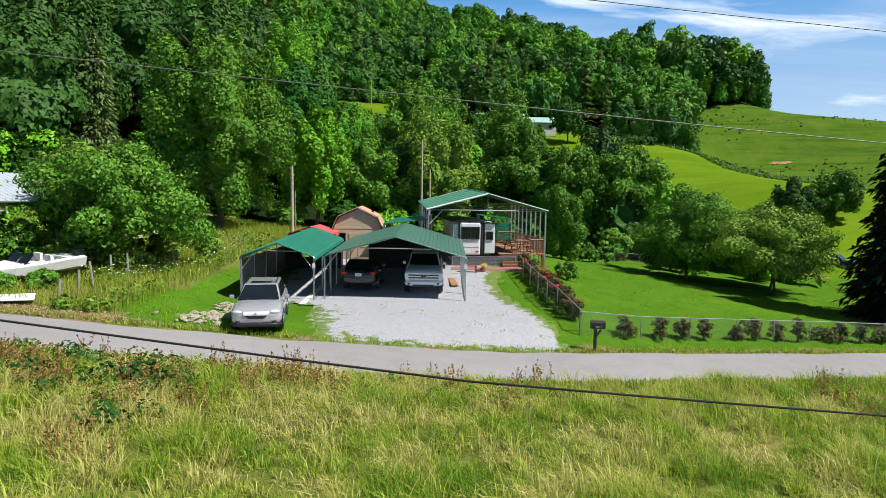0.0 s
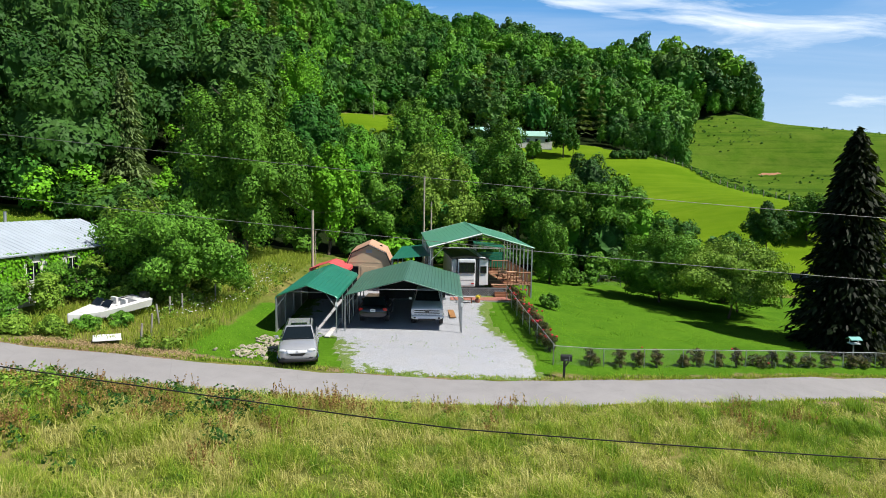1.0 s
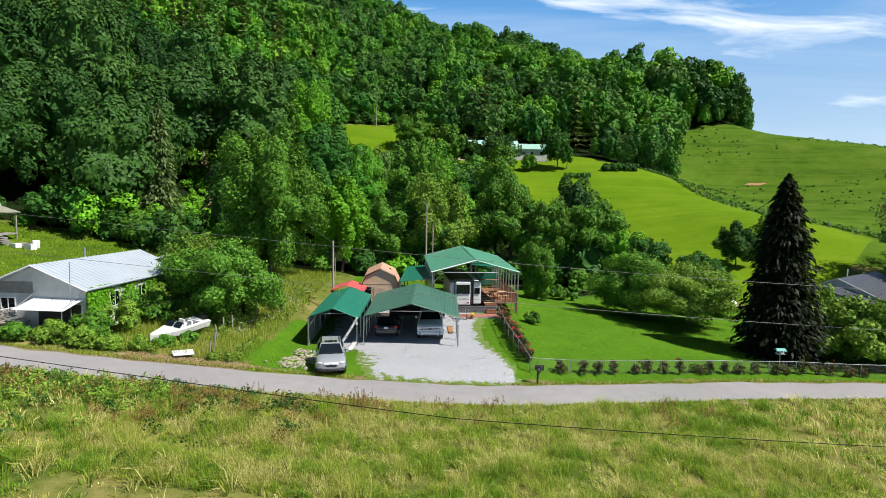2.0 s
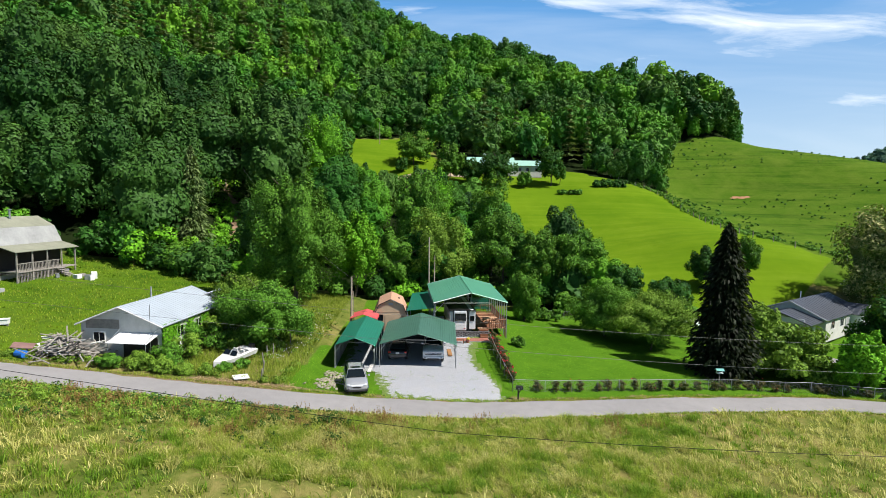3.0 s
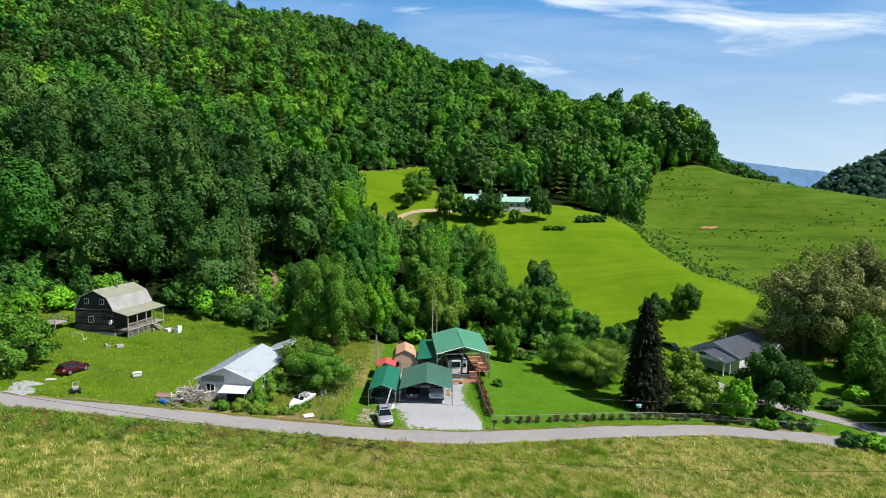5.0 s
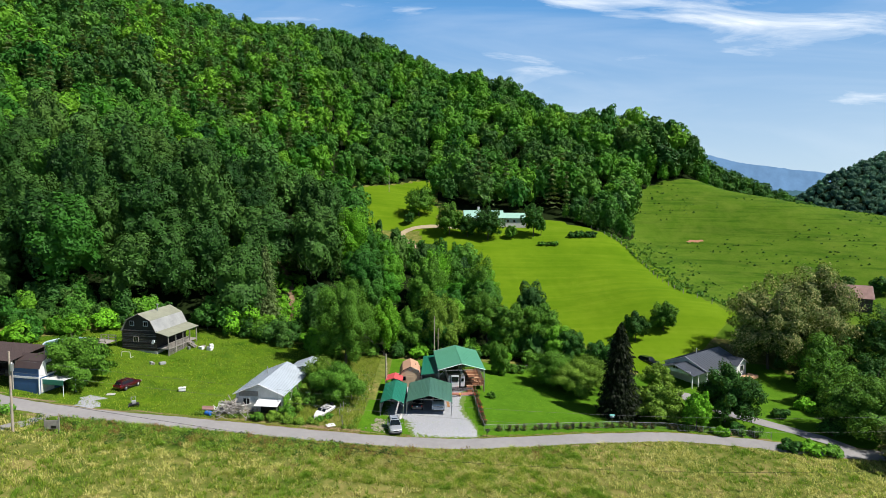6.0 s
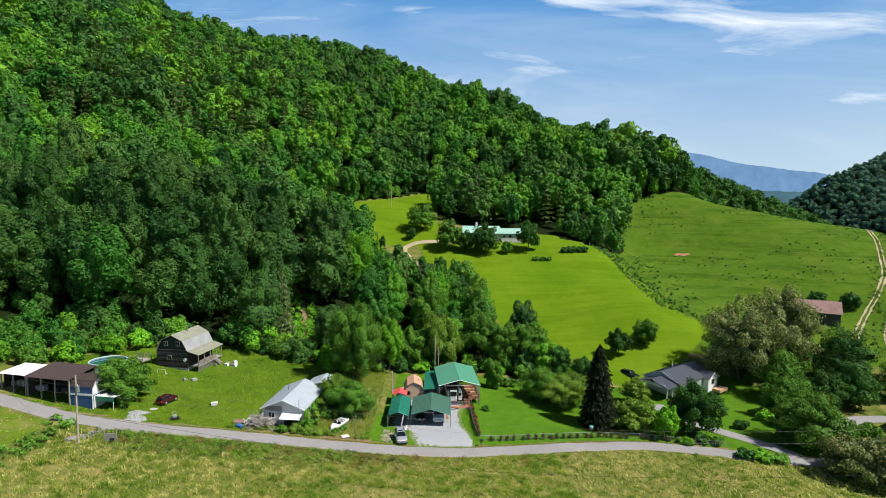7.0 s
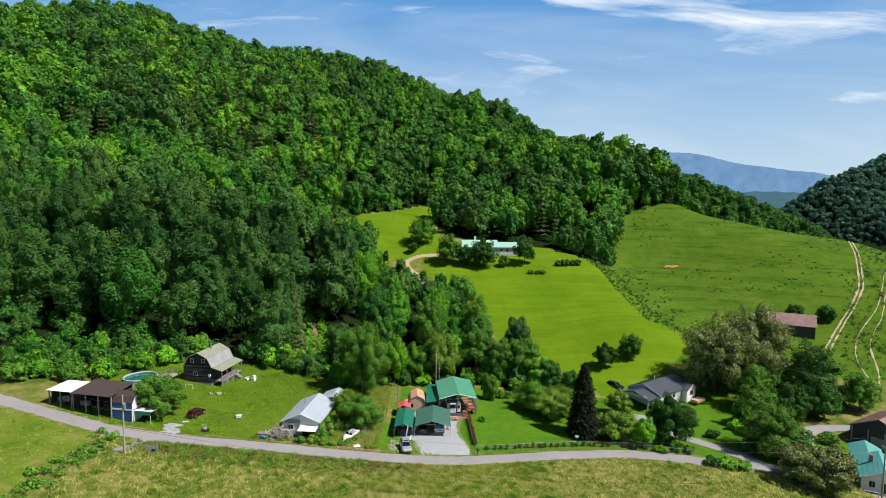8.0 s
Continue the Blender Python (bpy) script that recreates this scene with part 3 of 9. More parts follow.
def lobes(rng, w, h, n, low=0.0):
    """Balls that together fill a crown of width w and height h, standing on z = 0."""
    out = []
    for k in range(n):
        u = (k + 0.5) / n
        z = h * (low + (1 - low) * (0.16 + 0.72 * u)) + h * rng.uniform(-0.06, 0.06)
        reach = w / 2 * math.sin(math.pi * min(0.97, 0.2 + 0.68 * u)) * rng.uniform(0.6, 1.1)
        a = k * 2.4 + rng.uniform(-0.5, 0.5)
        d = reach * rng.uniform(0.55, 1.0)
        out.append((math.cos(a) * d, math.sin(a) * d, z, w * rng.uniform(0.5, 1.0) * (0.3 if n < 12 else 0.24)))
    out.append((0, 0, h * 0.5, w * 0.27))
    out.append((0, 0, h * 0.86, w * 0.15))
    return np.array(out)


def leaf_cloud(rng, balls, count, size, flat=0.92, droop=0.0, tufts=7, inner_leaves=12):
    """Leaf sprays over a crown of balls: each ball carries smaller tufts on its skin, and may have
    a dense twiggy core. Blades have four corners and are bent along the middle."""
    kb = len(balls)
    td = rng.normal(size=(kb * tufts, 3))
    td[:, 2] = np.abs(td[:, 2]) * 0.9 - 0.25
    td /= np.linalg.norm(td, axis=1, keepdims=True)
    big = np.repeat(balls, tufts, 0)
    tr = big[:, 3] * rng.uniform(0.30, 0.50, kb * tufts)
    tc_ = big[:, :3] + td * (big[:, 3] - tr * 0.45)[:, None] * np.array([1, 1, flat])
    small = np.concatenate([np.c_[tc_, tr], np.c_[balls[:, :3], balls[:, 3] * 0.92]])
    wt = small[:, 3] ** 2
    which = rng.choice(len(small), count * 2, p=wt / wt.sum())
    d = rng.normal(size=(count * 2, 3))
    d /= np.linalg.norm(d, axis=1, keepdims=True)
    d[:, 2] = np.where(d[:, 2] < -0.45, -d[:, 2], d[:, 2])
    r = small[which, 3] * rng.normal(0.97, 0.10, count * 2)
    p = small[which, :3] + d * r[:, None] * np.array([1, 1, flat])
    gap = np.linalg.norm((p[:, None] - balls[None, :, :3]) / np.array([1, 1, flat]), axis=2) / balls[None, :, 3]
    ok = (gap < 0.80).sum(1) == 0
    ok |= rng.random(count * 2) < 0.04
    p, d, out = p[ok][:count], d[ok][:count], (p - balls[np.argmin(gap, 1), :3])[ok][:count]
    k = len(p)
    out /= np.linalg.norm(out, axis=1, keepdims=True)
    nrm = d * 0.8 + out * 0.5 + rng.normal(0, 0.32, (k, 3)) + np.array([0, 0, 0.15])
    nrm /= np.linalg.norm(nrm, axis=1, keepdims=True)
    t = np.cross(nrm, rng.normal(size=(k, 3)))
    t /= np.linalg.norm(t, axis=1, keepdims=True)
    b = np.cross(nrm, t)
    s = size * rng.uniform(0.6, 1.45, (k, 1))
    bend = nrm * s * 0.22
    v = np.stack([p - t * s * 0.62, p - b * s * 0.40 - bend, p + t * s * 0.62 - np.array([0, 0, 1]) * s * droop, p + b * s * 0.40 - bend], 1)
    if not inner_leaves:
        return v.reshape(-1, 3)
    # dense inner foliage, so that crowns close in the middle
    q = rng.normal(size=(kb, inner_leaves, 3))
    q /= np.linalg.norm(q, axis=2, keepdims=True)
    ip = (balls[:, None, :3] + q * balls[:, None, 3:] * rng.uniform(0.25, 0.5, (kb, inner_leaves, 1))).reshape(-1, 3)
    ir = np.repeat(balls[:, 3], inner_leaves)[:, None] * rng.uniform(0.2, 0.34, (kb * inner_leaves, 1))
    iu = np.cross(q.reshape(-1, 3) + rng.normal(0, 0.3, (kb * inner_leaves, 3)), rng.normal(size=(kb * inner_leaves, 3)))
    iu /= np.linalg.norm(iu, axis=1, keepdims=True)
    iw = np.cross(iu, q.reshape(-1, 3))
    inner = np.stack([ip - iu * ir, ip - iw * ir, ip + iu * ir * 1.2, ip + iw * ir * 0.8], 1)
    return np.concatenate([v.reshape(-1, 3), inner.reshape(-1, 3)])


def quads_of(v):
    return np.arange(len(v), dtype=np.int32).reshape(-1, 4)


def dome_crown(rng, w, h, leaves, size, billows, rings=(10, 6), ragged=0.28, swell=(0.16, 0.42), mid=0.6, low=-0.75, loose=0.012):
    """A crown: billows of three-cornered leaf sprays over a dome, dark creases between them, and denser foliage inside."""
    k = np.arange(billows) + 0.5
    bz = 1 - (1 - low) * 0.95 * k / billows
    turn = k * 2.39996 + rng.uniform(0, 6.28)
    knob = np.stack([np.cos(turn) * np.sqrt(1 - bz * bz), np.sin(turn) * np.sqrt(1 - bz * bz), bz], 1) + rng.normal(0, 0.16, (billows, 3))
    knob /= np.linalg.norm(knob, axis=1, keepdims=True)
    rise_k, wide = rng.uniform(*swell, billows), 2.0 / math.sqrt(billows) * rng.uniform(0.75, 1.25, billows)
    mid = h * (mid + rng.uniform(-0.05, 0.05))
    lean = rng.normal(0, 0.05 * w, 2)
    base = 1.08 - swell[1]

    def skin(d):
        ang = np.arccos(np.clip(d @ knob.T, -1, 1)) / wide
        rise = rise_k * np.sqrt(np.clip(1 - ang ** 2, 0, 1))
        best = np.argmax(rise, 1)
        r = base + rise[np.arange(len(d)), best]
        p = np.stack([d[:, 0] * r * w / 2, d[:, 1] * r * w / 2, mid + d[:, 2] * r * np.where(d[:, 2] > 0, h - mid, mid * 1.1)], 1)
        p[:, :2] += lean * (p[:, 2:] / h)
        return p, best

    d = rng.normal(size=(leaves, 3))
    d /= np.linalg.norm(d, axis=1, keepdims=True)
    d[:, 2] = np.where(d[:, 2] < low, -d[:, 2], d[:, 2])
    p, best = skin(d)
    away = d - knob[best] * 0.88
    away /= np.linalg.norm(away, axis=1, keepdims=True)
    nrm = d * 0.3 + away * 0.85 + rng.normal(0, ragged, (leaves, 3)) + np.array([0, 0, 0.12])
    nrm /= np.linalg.norm(nrm, axis=1, keepdims=True)
    p = p + d * rng.normal(0, loose * w, (leaves, 1))
    t = np.cross(nrm, rng.normal(size=(leaves, 3)))
    t /= np.linalg.norm(t, axis=1, keepdims=True)
    b = np.cross(nrm, t)
    q = size * rng.uniform(0.6, 1.4, (leaves, 1))
    v = np.stack([p - t * q * 0.6 - nrm * q * 0.15, p + b * q * 0.75, p + t * q * 0.6 - nrm * q * 0.15], 1)
    na, nb = rings
    A, B = np.meshgrid(np.linspace(0, 6.2832, na + 1), np.linspace(1.0, low, nb + 1))
    g = np.stack([np.cos(A) * np.sqrt(1 - B * B), np.sin(A) * np.sqrt(1 - B * B), B], -1).reshape(-1, 3)
    inner = (skin(g)[0] - [0, 0, mid]) * rng.uniform(0.74, 0.88, (len(g), 1)) + [0, 0, mid]
    i = (np.arange(nb)[:, None] * (na + 1) + np.arange(na)[None]).ravel()
    body = np.concatenate([np.stack([i, i + na + 1, i + na + 2], 1), np.stack([i, i + na + 2, i + 1], 1)])
    return np.concatenate([v.reshape(-1, 3), inner[body].reshape(-1, 3)])


def threes_of(v):
    return np.arange(len(v), dtype=np.int32).reshape(-1, 3)


def broadleaf_template(seed, w, h, leaves, size, lobe_count=9, mat=None, name="crown", mid=0.52, low=-0.75):
    rng = np.random.default_rng(seed)
    v = dome_crown(rng, w * 1.06, h, leaves, size, lobe_count, (16, 10), 0.4, (0.28, 0.7), mid, low, loose=0.03)
    return raw_mesh(name, v, threes_of(v), mat or M_LEAF)


def trunk_mesh(seed, height_, r, limbs=5, spread=2.0, lean=0.3):
    rng = random.Random(seed)
    bm = bmesh.new()
    p, k = Vector((0, 0, -0.4)), 5
    for i in range(k):
        q = Vector((rng.uniform(-lean, lean), rng.uniform(-lean, lean), height_ * (i + 1) / k))
        bar(bm, p, q, r * (1 - 0.16 * i), 8, r * (1 - 0.16 * (i + 1)))
        if i > 0:
            for _ in range(max(1, limbs // 4)):
                a = rng.uniform(0, 6.28)
                mid = q + Vector((math.cos(a), math.sin(a), 0.7)) * spread * 0.45
                end = mid + Vector((math.cos(a), math.sin(a), 1.0)) * spread * 0.5
                bar(bm, q, mid, r * 0.4, 5, r * 0.25)
                bar(bm, mid, end, r * 0.25, 5, r * 0.1)
        p = q
    return bm


def tree(x, y, h, w, mat=None, seed=0, clear=0.18, size=0.32, leaves=3200, label="tall leafy green tree", name="tree", lobe_count=10, z=None):
    """A broadleaf tree: trunk with limbs, and a crown that starts at the share clear of its height."""
    ob = empty(name, Matrix.Translation((x, y, spot(x, y) if z is None else z)), label=label, category="tree" if name == "tree" else name)
    ob.rotation_euler.z = seed * 1.7
    part("trunk", trunk_mesh(seed, h * 0.72, max(0.09, h * 0.017), 6, w * 0.26), M_BARK, ob, "grey-brown bark")
    me = broadleaf_template(seed + 11, w, h * (1 - clear), leaves, size, lobe_count, mat, mid=0.44 if clear < 0.07 else 0.52, low=-0.93 if clear < 0.07 else -0.75)
    c = mesh_part("crown", me, ob)
    c.location.z = h * clear
    return ob


def conifer(x, y, h, w, mat, seed=0, label="tall dark spruce", whorls=26, droop=0.35, twigs=26, low=0.04, size=0.5, taper=0.8):
    """A conifer: straight trunk and whorls of hanging boughs, narrowing to the tip."""
    rng = np.random.default_rng(seed)
    ob = empty("conifer", Matrix.Translation((x, y, spot(x, y))), label=label, category="conifer")
    part("trunk", bar(bmesh.new(), (0, 0, -0.4), (0, 0, h * 0.97), h * 0.016, 8, 0.02), M_BARK, ob)
    vs = []
    for i in range(whorls):
        u = i / (whorls - 1)
        z0 = h * (low + (0.985 - low) * u)
        reach = w / 2 * ((1 - u) ** taper * 0.97 + 0.03) * rng.uniform(0.82, 1.1)
        k = max(5, int(twigs * (1 - u * 0.7)))
        n = k * 9
        a = rng.integers(0, k, n) * (6.283 / k) + rng.normal(0, 0.13, n) + i * 0.7
        s = rng.random(n) ** 0.6
        r = reach * s * (0.85 + 0.3 * np.sin(a * 3.1 + i * 2.2) * 0.5)
        z = z0 - droop * reach * s ** 1.4 + rng.normal(0, 0.12, n)
        p = np.stack([np.cos(a) * r, np.sin(a) * r, z], 1)
        t = np.stack([np.cos(a), np.sin(a), np.full(n, -0.5)], 1) + rng.normal(0, 0.3, (n, 3))
        t /= np.linalg.norm(t, axis=1, keepdims=True)
        b = np.cross(t, rng.normal(0, 0.6, (n, 3)) + np.array([0, 0, 1]))
        b /= np.linalg.norm(b, axis=1, keepdims=True)
        q = (size * rng.uniform(0.6, 1.3, (n, 1)))
        vs.append(np.stack([p - t * q * 0.5, p - b * q * 0.28, p + t * q * 0.8 - np.array([0, 0, 0.25]) * q, p + b * q * 0.28], 1).reshape(-1, 3))
    v = np.concatenate(vs)
    mesh_part("crown", raw_mesh("crown", v, quads_of(v), mat), ob)
    return ob


def forest(name, spots, templates, mat, label):
    """Many trees beyond counting, in one mesh. spots: x, y, size."""
    vs = []
    rng = np.random.default_rng(5)
    zs = land(np.array([p[0] for p in spots]), np.array([p[1] for p in spots])) - 0.6
    for i, (x, y, s) in enumerate(spots):
        t = templates[i % len(templates)]
        a = rng.uniform(0, 6.283)
        c, q = math.cos(a), math.sin(a)
        k = s * np.array([rng.uniform(0.88, 1.15), rng.uniform(0.88, 1.15), rng.uniform(0.85, 1.2)])
        v = t * k
        vs.append(np.stack([v[:, 0] * c - v[:, 1] * q + x, v[:, 0] * q + v[:, 1] * c + y, v[:, 2] + zs[i]], 1))
    v = np.concatenate(vs).astype(np.float32)
    me = raw_mesh(name, v, threes_of(v), mat)
    tone = np.concatenate([np.full(len(q) // 3, rng.normal(0, 0.2)) for q in vs])
    me.attributes.new("tone", "FLOAT", "FACE").data.foreach_set("value", tone.astype(np.float32))
    return tagged(new(name, me), label, "woodland", kind="stuff")


def scatter(polys, step, seed, y_max=1e9, jitter=0.42, keep=None):
    rng = np.random.default_rng(seed)
    out = []
    for poly in polys:
        xs, ys = [p[0] for p in poly], [p[1] for p in poly]
        X, Y = np.meshgrid(np.arange(min(xs), max(xs), step), np.arange(min(ys), min(max(ys), y_max), step))
        X = X + rng.uniform(-jitter, jitter, X.shape) * step
        Y = Y + rng.uniform(-jitter, jitter, Y.shape) * step
        ok = inside(poly, X, Y) > 0
        if keep is not None:
            ok &= keep(X, Y)
        out += list(zip(X[ok], Y[ok]))
    return out


def forest_templates(seed, n, leaves, size, w, h, billows, rings=(10, 6), ragged=0.28, swell=(0.16, 0.42), mid=0.6):
    out = []
    for i in range(n):
        rng = np.random.default_rng(seed + i)
        out.append(dome_crown(rng, w * rng.uniform(0.85, 1.15), h * rng.uniform(0.88, 1.14), leaves, size, int(billows * rng.uniform(0.8, 1.25)), rings, ragged, swell, mid))
    return out


def spire_templates(seed, n, leaves, size, w=6.0, h=18.0):
    """Pines: sprays laid along tiers of boughs."""
    out = []
    for i in range(n):
        rng = np.random.default_rng(seed + i)
        u = rng.random(leaves) ** 0.8
        tier = np.round(u * 9) / 9
        a = rng.integers(0, 7, leaves) * 0.9 + tier * 17 + rng.normal(0, 0.16, leaves)
        r = w / 2 * (1.02 - tier) * rng.random(leaves) ** 0.5
        p = np.stack([np.cos(a) * r, np.sin(a) * r, h * (0.12 + 0.86 * tier) - r * 0.25 + rng.normal(0, 0.18, leaves)], 1)
        t = np.stack([np.cos(a), np.sin(a), np.full(leaves, -0.2)], 1) + rng.normal(0, 0.3, (leaves, 3))
        b = np.cross(t, np.array([0, 0, 1.0]) + rng.normal(0, 0.4, (leaves, 3)))
        b /= np.linalg.norm(b, axis=1, keepdims=True)
        q = size * rng.uniform(0.6, 1.3, (leaves, 1))
        out.append(np.stack([p - t * q * 0.6 - b * q * 0.35, p - t * q * 0.6 + b * q * 0.35, p + t * q * 0.7], 1).reshape(-1, 3))
    return out


def seen_side(X, Y):
    """Leaves out the slopes that face away behind the ridge."""
    return (near_line(SWATH, X, Y) > 3.2) & (Y < 490) & (X > -0.78 * (Y + 95)) & (X < 0.78 * (Y + 95)) & ((X < 60) | (Y < 352))


def tone_of(x, y):
    """Which kind of wood grows where: patches, and single trees that stand out."""
    n = noise.noise((x * 0.022, y * 0.022, 3.1)) + 0.9 * noise.noise((x * 0.19, y * 0.19, 7.7))
    if x < -22 and y < 130:
        n -= 0.75 if x < -48 else 0.46
    return "bright" if n > 0.16 else "deep" if n < -0.22 else "mid"


rng0 = np.random.default_rng(8)
woods = {}
for x, y in scatter([WOODS[0]], 9.0, 20, 112, keep=seen_side):
    if y > 62:
        big = 1.0 if x < -24 else 0.72
        if x > -26 and y > 96:
            big *= 0.9
        woods.setdefault((tone_of(x, y), True), []).append((x, y, big * rng0.uniform(0.72, 1.18)))
for x, y in scatter([WOODS[0]], 7.4, 21, 190, keep=seen_side):
    if y >= 112:
        big = 0.98 if x < -26 else max(0.4, 0.9 - 0.0122 * (y - 96))
        woods.setdefault((tone_of(x, y), False), []).append((x, y, big * rng0.uniform(0.75, 1.2)))
for x, y in scatter([WOODS[0]], 9.0, 22, keep=seen_side):
    if y >= 190:
        woods.setdefault((tone_of(x, y), None), []).append((x, y, rng0.uniform(0.82, 1.34) * (1.25 if x < -0.45 * (y + 88) or (x > 92 and y > 222) else 1.0)))
for x, y in ((60, 178), (66.5, 174), (72, 174), (75.5, 181), (79, 191), (83, 203), (88, 213), (92, 225), (101, 233), (110, 239), (119, 244), (128, 249), (136, 254), (141, 262)):
    for dx, dy, k in ((0, 1.5, 0.62), (-4, 6, 0.85)):
        woods.setdefault((tone_of(x, y), False), []).append((x + dx + rng0.normal(0, 0.8), y + dy, k * rng0.uniform(0.9, 1.2)))
TONES = {"bright": (M_WOODS_BRIGHT, "bright yellow-green"), "mid": (M_WOODS, "mid-green"), "deep": (M_WOODS_DEEP, "deep green")}
front_t = forest_templates(100, 8, 5000, 0.52, 12.5, 20.0, 40, (16, 10), 0.2, (0.22, 0.55), 0.55)
slope_t, far_t = forest_templates(150, 8, 1300, 0.7, 10.0, 15.5, 24, (12, 7), 0.18, (0.25, 0.6), 0.58), forest_templates(200, 10, 780, 0.86, 10.6, 14.5, 17, (12, 7), 0.16, (0.28, 0.66))
for (tone, front), pts in sorted(woods.items(), key=str):
    mat, word = TONES[tone]
    forest("woods", pts, far_t if front is None else front_t if front else slope_t, mat, word + (" forest trees covering the mountain slope" if front is None else " broadleaf woodland on the lower hillside"))
pines = [(x, y, rng0.uniform(1.0, 1.4)) for x, y in scatter([[(-190, 170), (-70, 200), (-60, 300), (-190, 330)], [(10, 190), (60, 190), (60, 225), (10, 225)]], 13, 31, keep=seen_side)]
forest("pine_woods", pines, spire_templates(400, 5, 330, 1.0), M_PINE, "pale grey-green pines standing among the hardwoods")
# low thickets closing the wood's edge
edge_t = forest_templates(500, 7, 900, 0.55, 9.0, 9.5, 15, swell=(0.25, 0.7), mid=0.4)
low_woods = {}
for x, y in scatter([[(-118, 33), (-84, 36), (-70, 47), (-62, 57), (-66, 64), (-125, 64)], [(-66, 56.5), (-46, 57.5), (-36, 56), (-24, 52.5), (-18, 55), (-18, 64), (-66, 65)], [(-12, 60), (38, 64), (40, 70), (-12, 66)],
                      [(-69, 183), (-48, 156), (-30, 160), (-26, 153), (-50, 148), (-76, 180)], [(-67, 193), (-43, 214), (-27, 230), (-11, 247), (-15, 254), (-33, 238), (-51, 222), (-73, 199)]], 4.4, 61, keep=lambda X, Y: near_line(SWATH, X, Y) > 1.5):
    low_woods.setdefault(("mid", "bright", "deep", "mid" if x < -70 else "deep")[int(rng0.integers(0, 4))], []).append((x, y, rng0.uniform(0.36, 0.8)))
for tone, pts in sorted(low_woods.items()):
    forest("thicket", pts, edge_t, TONES[tone][0], TONES[tone][1] + " thicket along the edge of the wood")
grove = {}
for x, y in scatter([[(71, 56), (80, 51), (100, 55), (106, 66), (104, 82), (93, 92), (76, 80)]], 5.2, 63):
    grove.setdefault(("deep", "mid", "deep")[int(rng0.integers(0, 3))], []).append((x, y, rng0.uniform(0.45, 0.8)))
for tone, pts in sorted(grove.items()):
    forest("grove", pts, edge_t, TONES[tone][0], TONES[tone][1] + " dense grove below the chestnuts")
# wooded spur behind the pasture, and the hill across the side valley
spur_t = forest_templates(320, 6, 330, 1.0, 10.5, 15.0, 16, (8, 5), 0.22)
spur_woods = [(x, y, rng0.uniform(0.85, 1.2)) for x, y in scatter([[(140, 470), (190, 425), (300, 425), (430, 470), (440, 500), (400, 552), (150, 560)]], 9.5, 24)]
forest("spur_woods", spur_woods, spur_t, M_WOODS, "mid-green woods on the spur behind the pasture")
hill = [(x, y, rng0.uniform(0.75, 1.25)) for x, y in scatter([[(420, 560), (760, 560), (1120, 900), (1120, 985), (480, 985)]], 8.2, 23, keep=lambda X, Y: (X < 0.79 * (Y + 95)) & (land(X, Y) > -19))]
forest("distant_woods", hill, forest_templates(300, 6, 150, 1.3, 10.5, 12.0, 12, (8, 5), 0.22), M_HAZED_WOODS, "far wooded hill across the side valley")


def bush(x, y, w, h, mat, seed, label="rounded green shrub", leaves=700, size=0.2, name="bush", z=None):
    """A shrub: a few stems and leaves down to the ground."""
    ob = empty(name, Matrix.Translation((x, y, (spot(x, y) if z is None else z) - 0.05)), label=label, category="shrub")
    rng = random.Random(seed)
    part("stem", bars(*[((rng.uniform(-0.1, 0.1), rng.uniform(-0.1, 0.1), 0), (rng.uniform(-w, w) * 0.28, rng.uniform(-w, w) * 0.28, h * 0.7)) for _ in range(5)], r=0.025, sides=4), M_BARK, ob)
    r = np.random.default_rng(seed)
    b = lobes(r, w, h, 7, 0.0)
    b[:, 2] = np.maximum(b[:, 2] * 0.85, b[:, 3] * 0.5)
    v = leaf_cloud(r, b, leaves, size)
    v[:, 2] = np.maximum(v[:, 2], 0.02)
    mesh_part("foliage", raw_mesh("foliage", v, quads_of(v), mat), ob)
    return ob


